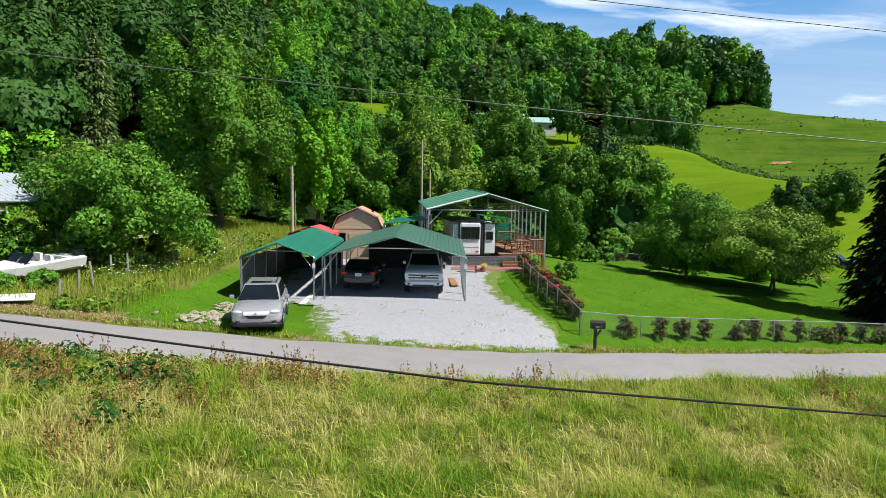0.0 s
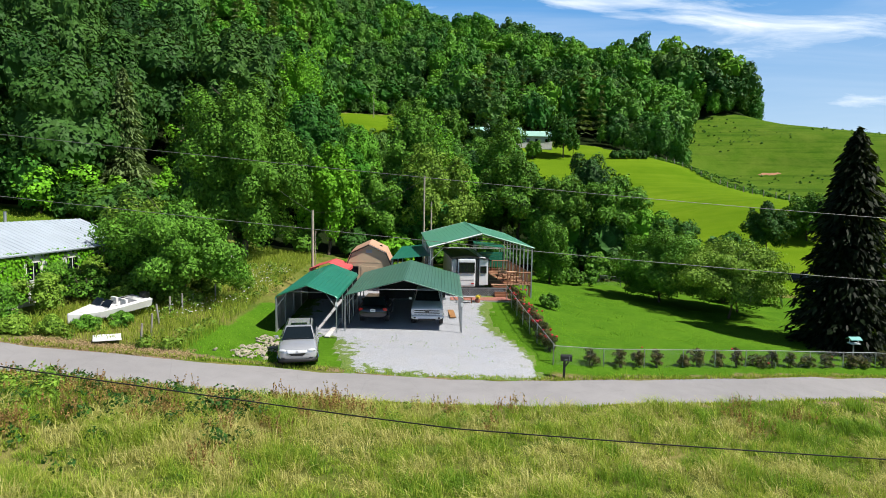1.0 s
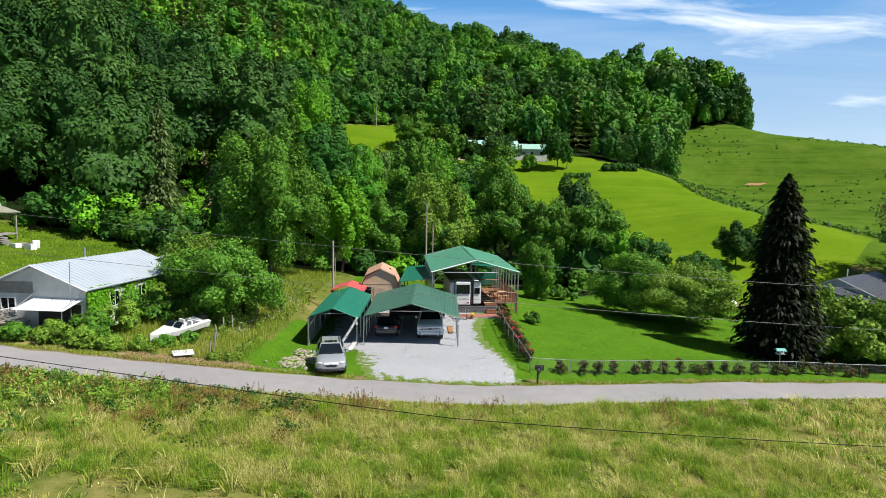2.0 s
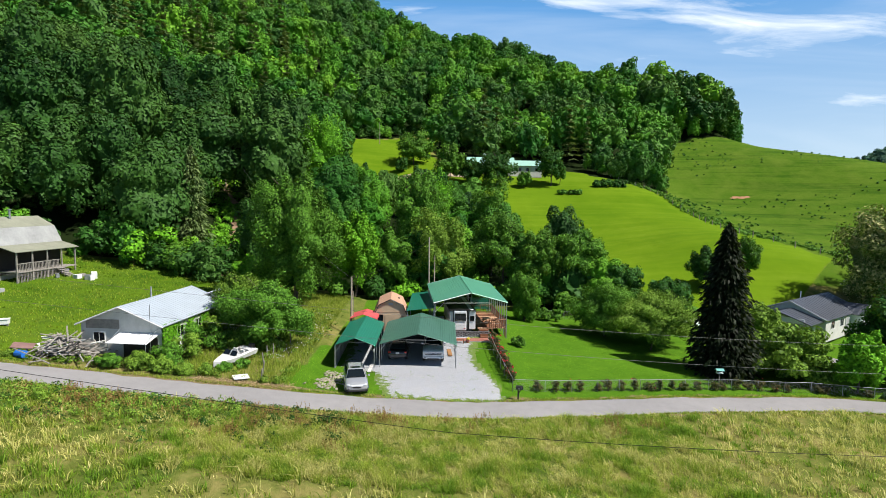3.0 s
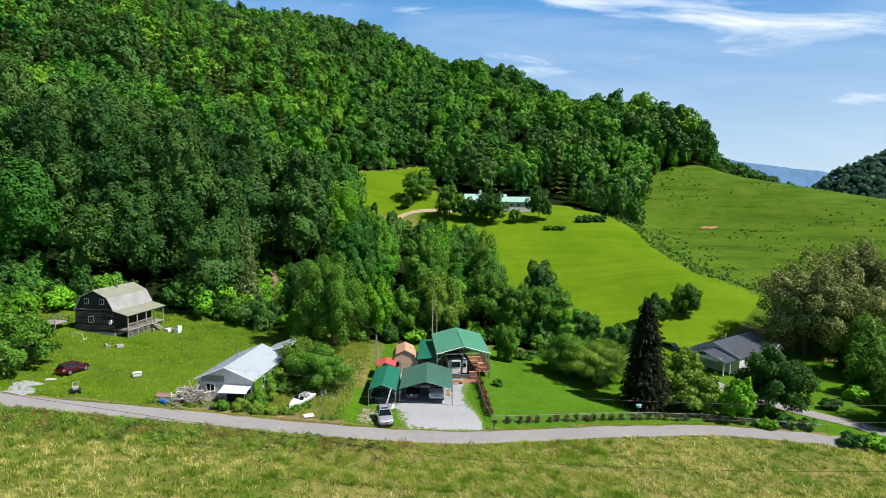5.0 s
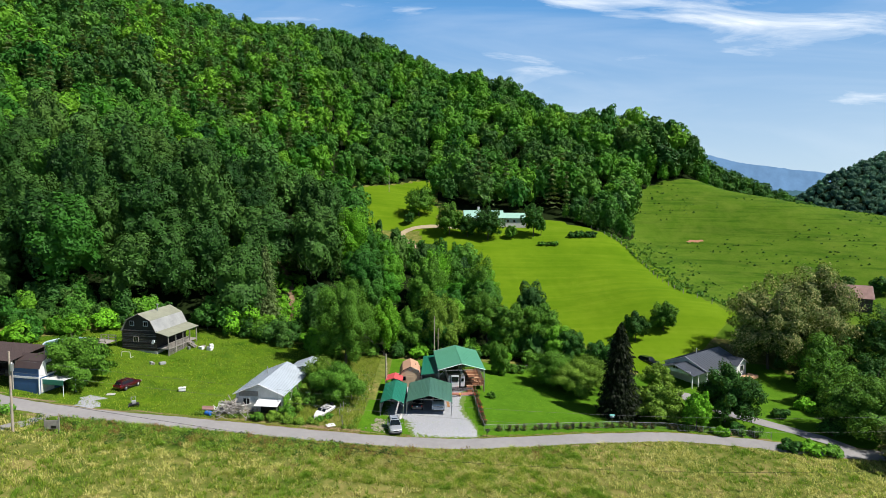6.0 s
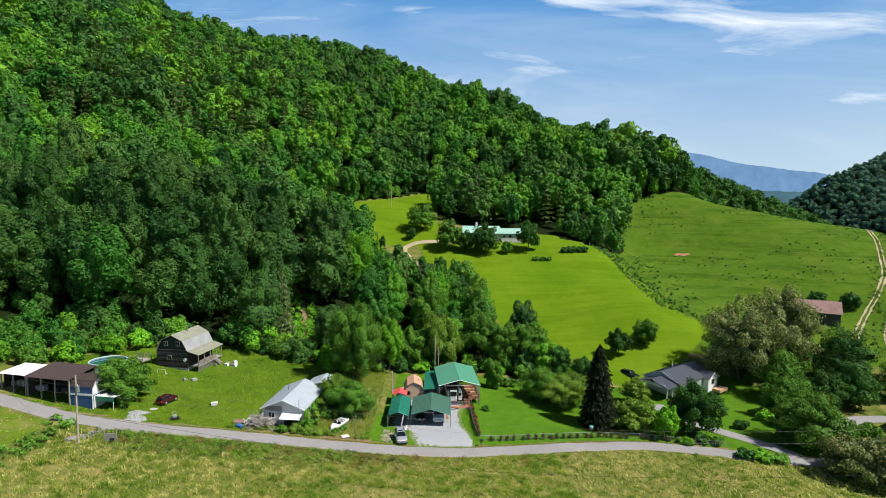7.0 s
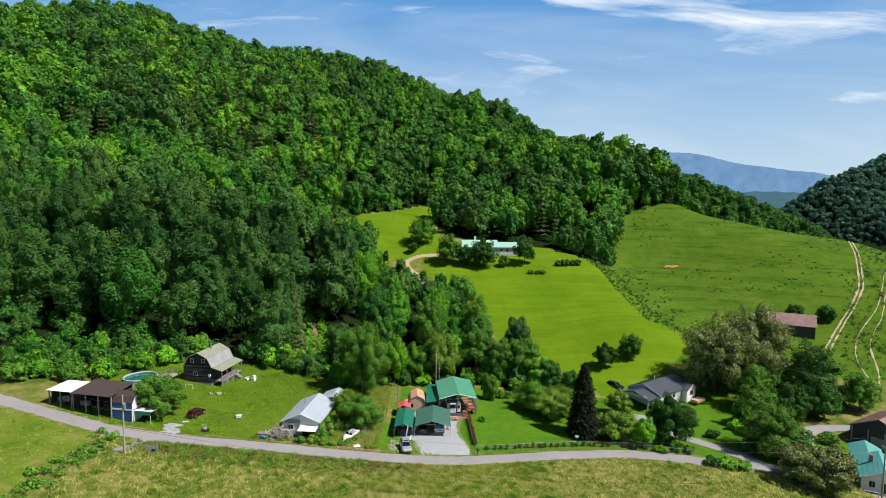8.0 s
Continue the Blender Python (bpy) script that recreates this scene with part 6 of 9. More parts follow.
def maroon_suv():
    body = [(0.0, 0.6, 0.48, 0.76), (0.1, 0.82, 0.32, 0.9), (0.5, 0.91, 0.26, 1.0), (1.4, 0.925, 0.26, 1.07), (4.2, 0.925, 0.27, 1.1), (4.64, 0.9, 0.32, 1.06), (4.76, 0.8, 0.45, 0.92)]
    ob = vehicle(pose(-48.9, 31.0, spot(-49.3, 29) + 0.03, 0, 0, 162) @ Matrix.Scale(0.86, 4), "dark maroon SUV with silver roof rails on the rough lawn", M_MAROON, 1.85, body, [(1.2, 1.04), (1.9, 1.66), (4.2, 1.64), (4.68, 1.05)], 1.04, 1.3, (0.92, 3.6), 0.35)
    for s in (-1, 1):
        part("roof_rail", bars(((s * 0.6, 2.0, 1.72), (s * 0.6, 4.1, 1.70)), r=0.03), M_CHROME, ob)
        part("tail_lamp", boxes((s * 0.68, s * 0.9, 4.66, 4.76, 0.75, 1.1), bevel=0.02), M_TAIL, ob)
        part("headlight", boxes((s * 0.55, s * 0.88, -0.02, 0.12, 0.66, 0.84), bevel=0.02), M_CLEAR, ob)
    return ob


maroon_suv()


# ---- houses, barns and sheds along the lane ----
M_WHITE_STEEL = plain("pale_blue_white_steel", (0.43, 0.49, 0.56), 0.45, 0.15, 0.10, 0.6)
M_BROWN_STEEL = plain("dark_brown_steel", (0.075, 0.052, 0.048), 0.5, 0.1, 0.2, 1)
M_RUST = plain("rusty_barn_steel", (0.26, 0.15, 0.135), 0.7, 0.1, 0.35, 0.5)
M_TIN = plain("weathered_tin_roof", (0.40, 0.41, 0.41), 0.5, 0.3, 0.28, 0.6, 0.2)
M_MOSS = plain("mossy_grey_shingle", (0.24, 0.25, 0.19), 0.85, 0, 0.3, 0.7, 0.4)
M_BLUE = plain("blue_siding", (0.035, 0.105, 0.25), 0.7, 0, 0.15, 1.5, 0.2)
M_SLATE = plain("dark_slate_steel", (0.072, 0.082, 0.105), 0.42, 0.2, 0.15, 0.7)
M_MINT = plain("mint_green_steel", (0.32, 0.55, 0.47), 0.5, 0.1, 0.1, 0.8)
M_TEAL = plain("teal_steel", (0.10, 0.36, 0.34), 0.5, 0.1, 0.12, 0.8)
M_DARKBARN = plain("old_dark_boards", (0.05, 0.042, 0.037), 0.85, 0, 0.4, 1.2, 0.4)
M_POOL_RIM = plain("pale_blue_rim", (0.50, 0.62, 0.68), 0.5, 0, 0.15, 1.0)
M_WATER = plain("pool_water", (0.02, 0.12, 0.11), 0.08, 0, 0.1)


def gable_block(w, ln, eave, peak, low=-0.6):
    bm = bmesh.new()
    h = w / 2
    prof = [(-h, low), (-h, eave), (0, peak), (h, eave), (h, low)]
    a = [bm.verts.new((x, 0, z)) for x, z in prof]
    b = [bm.verts.new((x, ln, z)) for x, z in prof]
    bm.faces.new(a)
    bm.faces.new(b[::-1])
    for i in range(5):
        j = (i + 1) % 5
        bm.faces.new((a[j], a[i], b[i], b[j]))
    bmesh.ops.recalc_face_normals(bm, faces=bm.faces)
    return bm


def roof_slope(ob, x_eave, z_eave, x_ridge, z_ridge, y0, y1, mat, pitch=0.45, name="roof_slope"):
    """One slope of a roof, with standing seams running down it."""
    bm = bmesh.new()
    up = Vector((-(z_ridge - z_eave), 0, (x_ridge - x_eave)))
    up = (up if up.z > 0 else -up).normalized()
    d = math.hypot(x_ridge - x_eave, z_ridge - z_eave)
    sheet(bm, [(x_eave, y0, z_eave), (x_ridge, y0, z_ridge), (x_ridge, y1, z_ridge), (x_eave, y1, z_eave)], 0.08)
    slope = part(name, bm, mat, ob)
    if pitch:
        k = max(1, int((y1 - y0) / pitch))
        bm = bmesh.new()
        for i in range(k + 1):
            y = y0 + (y1 - y0) * i / k
            bar(bm, (x_eave + up.x * 0.012, y, z_eave + up.z * 0.012), (x_ridge + up.x * 0.012, y, z_ridge + up.z * 0.012), 0.02, 4)
        tagged(part("seams", bm, mat, slope), kind="stuff")
    return slope


def gable_house(name, m, w, ln, eave, peak, wall, roof, label, category="house", over=0.35, pitch=0.45, low=-0.8):
    """A block with a gabled roof, ridge along its y, front gable at y = 0."""
    ob = empty(name, m, label=label, category=category)
    part("wall", gable_block(w, ln, eave, peak - 0.05, low), wall, ob)
    k = (peak - eave) / (w / 2)
    for s in (-1, 1):
        roof_slope(ob, s * (w / 2 + over), eave - k * over + 0.06, 0, peak + 0.06, -over, ln + over, roof, pitch)
        for y in (-over, ln + over):
            part("bargeboard", bars(((s * (w / 2 + over), y, eave - k * over), (0, y, peak)), r=0.07, sides=4), M_WHITE if wall is not M_DARKBARN else M_OLDWOOD, ob)
    return ob


def door(ob, m, w=0.9, h=2.0, mat=None, frame=None):
    d = part("door", boxes((-w / 2, w / 2, -0.05, 0.02, 0, h), bevel=0.01), mat or M_GREY, ob)
    d.matrix_local = m
    part("door_frame", boxes((-w / 2 - 0.08, -w / 2, -0.06, 0.02, 0, h + 0.08), (w / 2, w / 2 + 0.08, -0.06, 0.02, 0, h + 0.08), (-w / 2, w / 2, -0.06, 0.02, h, h + 0.08)), frame or M_WHITE, d)
    part("handle", boxes((w / 2 - 0.12, w / 2 - 0.07, -0.1, -0.05, 0.95, 1.05)), M_CHROME, d)
    return d


SIDE = pose(0, 0, 0, 0, 0, 90)


def white_house():
    z = 2.55
    ob = gable_house("house", pose(-27.8, 25.4, z, 0, 0, -5), 7.3, 11.6, 2.75, 4.25, M_OFFWHITE, M_WHITE_STEEL, "low white block house with pale metal roof, ivy on its side")
    part("gable_boarding", boxes((-3.2, -0.15, -0.03, 0.02, 2.3, 3.1)), M_OLDWOOD, ob, "bare wooden boarding in the gable")
    for x in (-2.0,):
        window(ob, pose(x, -0.01, 1.5), 1.0, 0.9, M_WHITE, 1)
    for y in (3.0, 6.2, 9.2):
        window(ob, pose(3.66, y, 1.6) @ SIDE, 1.0, 1.0, M_OFFWHITE, 1)
    # flat black panel on the wall: the open bay's inner shade as colour
    part("opening", boxes((0.2, 3.3, -0.04, 0.03, -0.3, 1.6)), M_BLACK, ob, "black panel for the shade of the open bay under the awning")
    a = ribbed([(0, 0), (3.6, 0)], 2.0, 0.3, 0.04, 0.02, 0.45)
    bmesh.ops.transform(a, matrix=Matrix.Translation((-0.1, -2.0, 1.55)), verts=a.verts)
    part("awning", a, M_WHITE, ob, "white ribbed metal awning")
    for x in (0.05, 3.35):
        part("awning_post", bars(((x, -1.9, -1.0), (x, -1.9, 1.55)), r=0.03), M_GALV, ob)
        part("awning_stay", bars(((x, -1.8, 1.62), (x, 0, 2.45)), r=0.025), M_GALV, ob)
    part("antenna_mast", bars(((3.0, -0.6, -0.6), (3.0, -0.6, 4.6)), r=0.025), M_GALV, ob)
    part("flue", bars(((-1.5, 7, 3.6), (-1.5, 7, 4.9)), r=0.09, sides=10), M_GALV, ob)
    return ob


white_house()
gable_house("annexe", pose(-23.9, 36.6, 2.9, 0, 0, -5), 5.0, 5.0, 2.7, 3.6, M_OFFWHITE, M_WHITE_STEEL, "small white annexe behind the block house", "annexe")


def log_barn():
    z = spot(-55, 46) + 0.1
    ob = empty("barn", pose(-55.6, 44.6, z, 0, 0, -9), label="dark log barn house with mossy gambrel roof and side porch", category="barn")
    w, ln, wall, knee, peak, ins = 6.8, 9.0, 3.5, 5.5, 6.7, 1.0
    part("wall", gambrel(bmesh.new(), w, ln, wall, knee, peak, ins, -0.8), M_DARKWOOD, ob)
    h = w / 2
    for s in (-1, 1):
        bm = bmesh.new()
        sheet(bm, [(s * (h - ins + 0.05), -0.3, knee + 0.06), (0, -0.3, peak + 0.08), (0, ln + 0.3, peak + 0.08), (s * (h - ins + 0.05), ln + 0.3, knee + 0.06)], 0.1)
        part("upper_roof", bm, M_MOSS, ob)
        bm = bmesh.new()
        sheet(bm, [(s * (h + 0.12), -0.3, wall + 0.0), (s * (h - ins + 0.05), -0.3, knee + 0.05), (s * (h - ins + 0.05), ln + 0.3, knee + 0.05), (s * (h + 0.12), ln + 0.3, wall + 0.0)], 0.1)
        part("lower_roof", bm, M_TIN, ob, "weathered grey metal roof slope")
        part("gable_trim", bars(((s * (h + 0.1), -0.32, wall), (s * (h - ins), -0.32, knee + 0.02)), ((s * (h - ins), -0.32, knee + 0.02), (0, -0.32, peak + 0.02)), r=0.07, sides=4), M_OLDWOOD, ob)
    bm = bmesh.new()
    sheet(bm, [(h + 2.6, -0.3, 2.85), (h + 0.1, -0.3, wall + 0.02), (h + 0.1, ln + 0.3, wall + 0.02), (h + 2.6, ln + 0.3, 2.85)], 0.08)
    part("porch_roof", bm, M_MOSS, ob)
    # courses of logs on the gable
    log_me = None
    for i in range(11):
        zc = 0.1 + i * 0.34
        lg = part("log", bars(((-h - 0.1, -0.02, zc), (h + 0.1, -0.02, zc)), r=0.14, sides=8), M_DARKWOOD, ob)
        part("chinking", boxes((-h, h, -0.06, -0.01, zc + 0.13, zc + 0.19)), M_OLDWOOD if i % 3 else M_DARKWOOD, lg)
    part("foundation", boxes((-h - 0.05, h + 0.05, -0.1, ln, -0.8, 0.0)), M_CONCRETE, ob)
    for x in (-1.4, 1.3):
        window(ob, pose(x, -0.05, 4.9), 0.7, 0.8, M_WHITE, 1)
    window(ob, pose(-0.6, -0.16, 2.0), 0.9, 0.9, M_OLDWOOD, 1)
    part("porch_floor", boxes((h, h + 2.4, 0, ln, 0.35, 0.5)), M_OLDWOOD, ob)
    for i in range(5):
        y = 0.1 + i * (ln - 0.2) / 4
        part("porch_post", boxes((h + 2.2, h + 2.35, y - 0.07, y + 0.07, -1.0, 2.9)), M_OLDWOOD, ob)
    for i in range(30):
        y = 0.2 + i * (ln - 3) / 29
        part("baluster", boxes((h + 2.26, h + 2.3, y - 0.03, y + 0.03, -0.9, 1.4)), M_OLDWOOD, ob)
    part("porch_rail", boxes((h + 2.22, h + 2.34, 0.1, ln - 2.6, 1.38, 1.46)), M_OLDWOOD, ob)
    for i in range(5):
        part("step", boxes((h + 2.4 + i * 0.28, h + 2.7 + i * 0.28, ln - 3.4, ln - 2.2, 0.3 - i * 0.2, 0.38 - i * 0.2)), M_OLDWOOD, ob)
    part("satellite_dish", bars(((h - 0.4, -0.3, 1.7), (h - 0.45, -0.42, 1.74)), r=0.4, sides=16), M_WHITE, ob, "pale satellite dish")
    part("flue", bars(((0.6, 4.5, 6.3), (0.6, 4.5, 7.6)), r=0.12, sides=10), M_GALV, ob)
    part("flue_cap", bars(((0.6, 4.5, 7.6), (0.6, 4.5, 7.75)), r=0.25, sides=10), M_GALV, ob)
    return ob


log_barn()


def porch_clutter(x, y, seed, n, label):
    """A heap of odd things by the porch, each of its own."""
    rng = random.Random(seed)
    for i in range(n):
        px, py = x + rng.uniform(-2.2, 2.2), y + rng.uniform(-1.6, 1.6)
        s = rng.uniform(0.2, 0.5)
        b = part("crate", boxes((-s, s, -s * 0.7, s * 0.7, 0, s * rng.uniform(0.8, 2.0)), bevel=0.03), rng.choice([M_OLDWOOD, M_WHITE, M_GREY, M_GALV]))
        b.matrix_world = pose(px, py, spot(px, py) - 0.02, 0, 0, rng.uniform(0, 180))
        tagged(b, label, "crate", "porch clutter")


porch_clutter(-46.5, 49.5, 3, 9, "pale weathered crate standing by the porch")
porch_clutter(-49.5, 40.6, 4, 3, "small white box by the barn corner")


def goal_frame():
    ob = empty("goal_frame", pose(-56.2, 41.0, spot(-56, 41), 0, 0, -9), label="small white tube goal frame on the grass", category="frame")
    part("frame", bars(((-0.9, 0, 0), (-0.8, 0, 1.0)), ((-0.8, 0, 1.0), (0.8, 0, 1.0)), ((0.8, 0, 1.0), (0.9, 0, 0)), ((-0.9, 0, 0.02), (-0.9, 0.7, 0.02)), ((0.9, 0, 0.02), (0.9, 0.7, 0.02)), r=0.04), M_WHITE, ob)


goal_frame()


def pool():
    ob = empty("pool", pose(-67.0, 41.5, spot(-67, 41.5)), label="round above-ground pool with pale blue rim", category="pool")
    bm = bmesh.new()
    bmesh.ops.create_cone(bm, cap_ends=False, segments=40, radius1=3.4, radius2=3.4, depth=1.5, matrix=Matrix.Translation((0, 0, 0.55)))
    part("wall", bm, M_WHITE_STEEL, ob)
    bm = bmesh.new()
    for i in range(40):
        a, b = i * math.pi / 20, (i + 1) * math.pi / 20
        bar(bm, (3.4 * math.cos(a), 3.4 * math.sin(a), 1.32), (3.4 * math.cos(b), 3.4 * math.sin(b), 1.32), 0.13, 6)
    part("rim", bm, M_POOL_RIM, ob)
    bm = bmesh.new()
    bmesh.ops.create_circle(bm, cap_ends=True, segments=40, radius=3.36, matrix=Matrix.Translation((0, 0, 1.05)))
    part("water", bm, M_WATER, ob)
    dk = empty("pool_deck", pose(-62.2, 44.5, spot(-62, 44.5), 0, 0, -8), label="grey wooden pool deck with railings", category="deck")
    part("platform", boxes((-1.6, 1.6, -1.5, 1.5, 0.9, 1.02)), M_OLDWOOD, dk)
    for x in (-1.5, 0, 1.5):
        for y in (-1.4, 1.4):
            part("post", boxes((x - 0.06, x + 0.06, y - 0.06, y + 0.06, -0.4, 1.9)), M_OLDWOOD, dk)
    for y in (-1.4, 1.4):
        for zz in (1.4, 1.85):
            part("rail", boxes((-1.6, 1.6, y - 0.03, y + 0.03, zz, zz + 0.1)), M_OLDWOOD, dk)


pool()


def blue_shed():
    z = spot(-61, 23.5) - 0.1
    ob = empty("shed", pose(-59.1, 22.9, z, 0, 0, 80), label="blue barn-shaped shed with white gable beside the lane", category="shed")
    w, ln, wall, knee, peak, ins = 3.9, 4.3, 3.7, 4.6, 5.3, 0.55
    # local x runs away from the lane, the white gable faces along the lane
    body = gambrel(bmesh.new(), w, ln, wall, knee, peak, ins, -0.6)
    bmesh.ops.transform(body, matrix=Matrix.Translation((w / 2, 0, 0)), verts=body.verts)
    part("wall", body, M_BLUE, ob)
    front = gambrel(bmesh.new(), w - 0.06, 0.06, wall - 0.02, knee - 0.03, peak - 0.05, ins, 2.3)
    bmesh.ops.transform(front, matrix=Matrix.Translation((w / 2, -0.05, 0)), verts=front.verts)
    part("white_gable", front, M_WHITE, ob, "white painted gable boards")
    # black slab for the shade in the loft hatch; the gable is closed
    part("loft_opening", boxes((w / 2 - 0.6, w / 2 + 0.6, -0.08, 0.0, 2.6, 4.2)), M_BLACK, ob)
    for x in (0.3, 1.5):
        part("door", boxes((x, x + 1.1, -0.07, 0.0, 0, 2.1), bevel=0.02), M_OFFWHITE, ob)
    part("band", boxes((-0.06, 0.02, -0.05, ln + 0.02, 2.15, 2.45)), M_WHITE, ob, "pale band along the wall")
    part("corner_board", boxes((-0.06, 0.1, -0.08, 0.04, -0.5, 2.3)), M_WHITE, ob)
    for s in (-1, 1):
        bm = bmesh.new()
        sheet(bm, [(w / 2 + s * (w / 2 + 0.08), -0.2, wall - 0.05), (w / 2 + s * (w / 2 - ins), -0.2, knee + 0.05), (w / 2 + s * (w / 2 - ins), ln + 0.2, knee + 0.05), (w / 2 + s * (w / 2 + 0.08), ln + 0.2, wall - 0.05)], 0.08)
        part("lower_roof", bm, M_BROWN_STEEL, ob)
        bm = bmesh.new()
        sheet(bm, [(w / 2 + s * (w / 2 - ins + 0.03), -0.2, knee + 0.06), (w / 2, -0.2, peak + 0.06), (w / 2, ln + 0.2, peak + 0.06), (w / 2 + s * (w / 2 - ins + 0.03), ln + 0.2, knee + 0.06)], 0.08)
        part("upper_roof", bm, M_BROWN_STEEL, ob)
    aw = empty("awning_frame", pose(-57.2, 24.4, spot(-57, 24), 0, 0, -10), label="rolled green awning on a white metal frame by the shed", category="awning")
    part("canopy", boxes((-1.9, 1.9, -1.2, 1.2, 2.2, 2.32), bevel=0.03), M_OFFWHITE, aw)
    part("green_valance", boxes((-1.9, 1.9, -1.28, -1.2, 1.55, 2.3), bevel=0.02), M_GREEN_TEAL, aw, "teal-green hanging cloth")
    for x in (-1.8, 1.8):
        for y in (-1.15, 1.15):
            part("leg", bars(((x, y, -0.2), (x, y, 2.2)), r=0.04), M_WHITE, aw)
    part("stay", bars(((1.9, -1.15, 2.2), (2.5, -1.2, 2.5)), ((1.9, 1.15, 2.2), (2.5, 1.2, 2.5)), ((2.5, -1.2, 2.5), (2.5, 1.2, 2.5)), r=0.03), M_WHITE, aw)


blue_shed()


def pole_shed(m, w, depth, front, back, roof, label, bays):
    """An open-fronted shed: single-slope roof rising to the back, posts, back and side walls."""
    ob = empty("pole_shed", m, label=label, category="shed")
    r = ribbed([(-0.3, 0), (w + 0.3, 0)], depth + 0.6, 0.4, 0.03, 0.03, back - front)
    bmesh.ops.transform(r, matrix=Matrix.Translation((0, -0.4, front)), verts=r.verts)
    part("roof", r, roof, ob)
    for i in range(bays + 1):
        x = w * i / bays
        part("post", boxes((x - 0.09, x + 0.09, 0, 0.18, -1.6, front)), M_OLDWOOD, ob)
    part("back_wall", boxes((0, w, depth - 0.1, depth, -1.6, back - 0.2)), M_DARKBARN, ob)
    for x in (0, w):
        part("side_wall", boxes((x - 0.05, x + 0.05, 0.6, depth - 0.1, -1.6, front)), M_DARKBARN, ob)
    rng = random.Random(int(w * 10))
    for i in range(6):
        x = rng.uniform(0.6, w - 0.6)
        s = rng.uniform(0.3, 0.6)
        part("stored_crate", boxes((x - s, x + s, 1.5, 2.4, 0, s * 1.7), bevel=0.03), rng.choice([M_OLDWOOD, M_GREY, M_DARKWOOD]), ob)
    return ob


pole_shed(pose(-71.6, 25.1, spot(-70, 25) + 0.7, 0, 0, -13), 8.6, 5.6, 3.0, 3.9, M_BROWN_STEEL, "open-fronted pole shed with dark brown metal roof", 3)
pole_shed(pose(-77.2, 26.6, spot(-74, 26) + 0.6, 0, 0, -13), 5.2, 4.8, 2.7, 3.1, M_WHITE, "open shed with bright white roof", 2)


def dark_house():
    ob = gable_house("house", pose(50.6, 60.2, -2.1, 0, 0, -52), 9.4, 13.5, 2.5, 4.5, M_OFFWHITE, M_SLATE, "single-storey house under a dark slate-blue metal roof", pitch=0.8)
    for y in (2.5, 6, 10):
        window(ob, pose(4.71, y, 1.45) @ SIDE, 1.2, 1.1, M_WHITE, 1)
    window(ob, pose(-2.2, -0.01, 1.5), 1.1, 1.0, M_WHITE, 1)
    door(ob, pose(4.72, 8, 0) @ SIDE)
    part("flue", bars(((-1, 6, 3.8), (-1, 6, 5.2)), r=0.08, sides=8), M_WHITE, ob)
    # carport wing with its own lower gable
    wing = empty("porch_wing", pose(47.3, 57.3, -2.1, 0, 0, -52), label="open carport wing with low dark metal gable", category="carport")
    part("gable_wall", prism([(0, 2.1), (0.12, 2.1), (0.12, 2.75), (0, 2.75)], 6.6, 0), M_WHITE, wing)
    for s in (-1, 1):
        roof_slope(wing, s * 4.3, 2.15, 0, 3.5, -0.4, 5.0, M_SLATE, 0.8)
        for y in (0.1, 2.4):
            part("post", boxes((s * 3.7 - 0.08, s * 3.7 + 0.08, y - 0.08, y + 0.08, -0.6, 2.15)), M_WHITE, wing)
    cg = gable_house("cross_gable", pose(63.6, 62.6, -2.2, 0, 0, 38), 4.2, 6.0, 2.5, 3.7, M_WHITE, M_SLATE, "white-gabled wing with dark metal roof", "house wing", pitch=0.8)
    window(cg, pose(0, -0.01, 1.5), 1.2, 1.1, M_GREY, 1)
    part("porch", boxes((-1.2, 2.6, -2.4, -0.5, -0.5, 0.15)), M_PALEWOOD, cg, "pale wooden entrance porch")


dark_house()


def parked_van(x, y, turn):
    body = [(0.0, 0.6, 0.48, 0.76), (0.1, 0.82, 0.32, 0.9), (0.5, 0.91, 0.26, 1.0), (1.4, 0.925, 0.26, 1.07), (4.2, 0.925, 0.27, 1.1), (4.64, 0.9, 0.32, 1.06), (4.76, 0.8, 0.45, 0.92)]
    return vehicle(pose(x, y, spot(x, y) + 0.03, 0, 0, turn), "dark SUV parked beside the slate-roofed house", M_NAVY, 1.85, body, [(1.2, 1.04), (1.9, 1.66), (4.2, 1.64), (4.68, 1.05)], 1.04, 1.3, (0.92, 3.6), 0.35)


parked_van(47.2, 66.5, 40)


def hilltop_house():
    z = spot(18, 171)
    ob = empty("house", pose(7.6, 168.5, z - 0.4, 0, 0, 2), label="long low cream house with mint-green metal roof", category="house")
    for x0, x1, peak in ((0, 15.4, 5.6), (15.4, 24.2, 4.7)):
        w = x1 - x0
        part("wall", boxes((x0, x1, 0, 8, -1, 2.8)), M_OFFWHITE, ob)
        for s, y0, y1 in ((-1, -0.5, 4), (1, 8.5, 4)):
            bm = bmesh.new()
            sheet(bm, [(x0 - 0.2, y0, 2.7), (x1 + 0.2, y0, 2.7), (x1 + 0.2, y1, peak), (x0 - 0.2, y1, peak)], 0.1)
            part("roof_slope", bm, M_MINT, ob)
        for x in (x0 + 0.02, x1 - 0.02):
            part("gable_wall", prism([(0.1, 2.6), (4, peak - 0.12), (7.9, 2.6)], 0.1, 0), M_OFFWHITE, ob).location.x = x
    for x in (2, 5.5, 9, 12.5, 17, 19.5, 22.5):
        window(ob, pose(x, -0.01, 1.5), 0.9, 1.0, M_WHITE, 0)
    part("chimney", boxes((5.5, 6.3, 4.5, 5.3, 5.0, 7.0)), M_WHITE, ob)


hilltop_house()


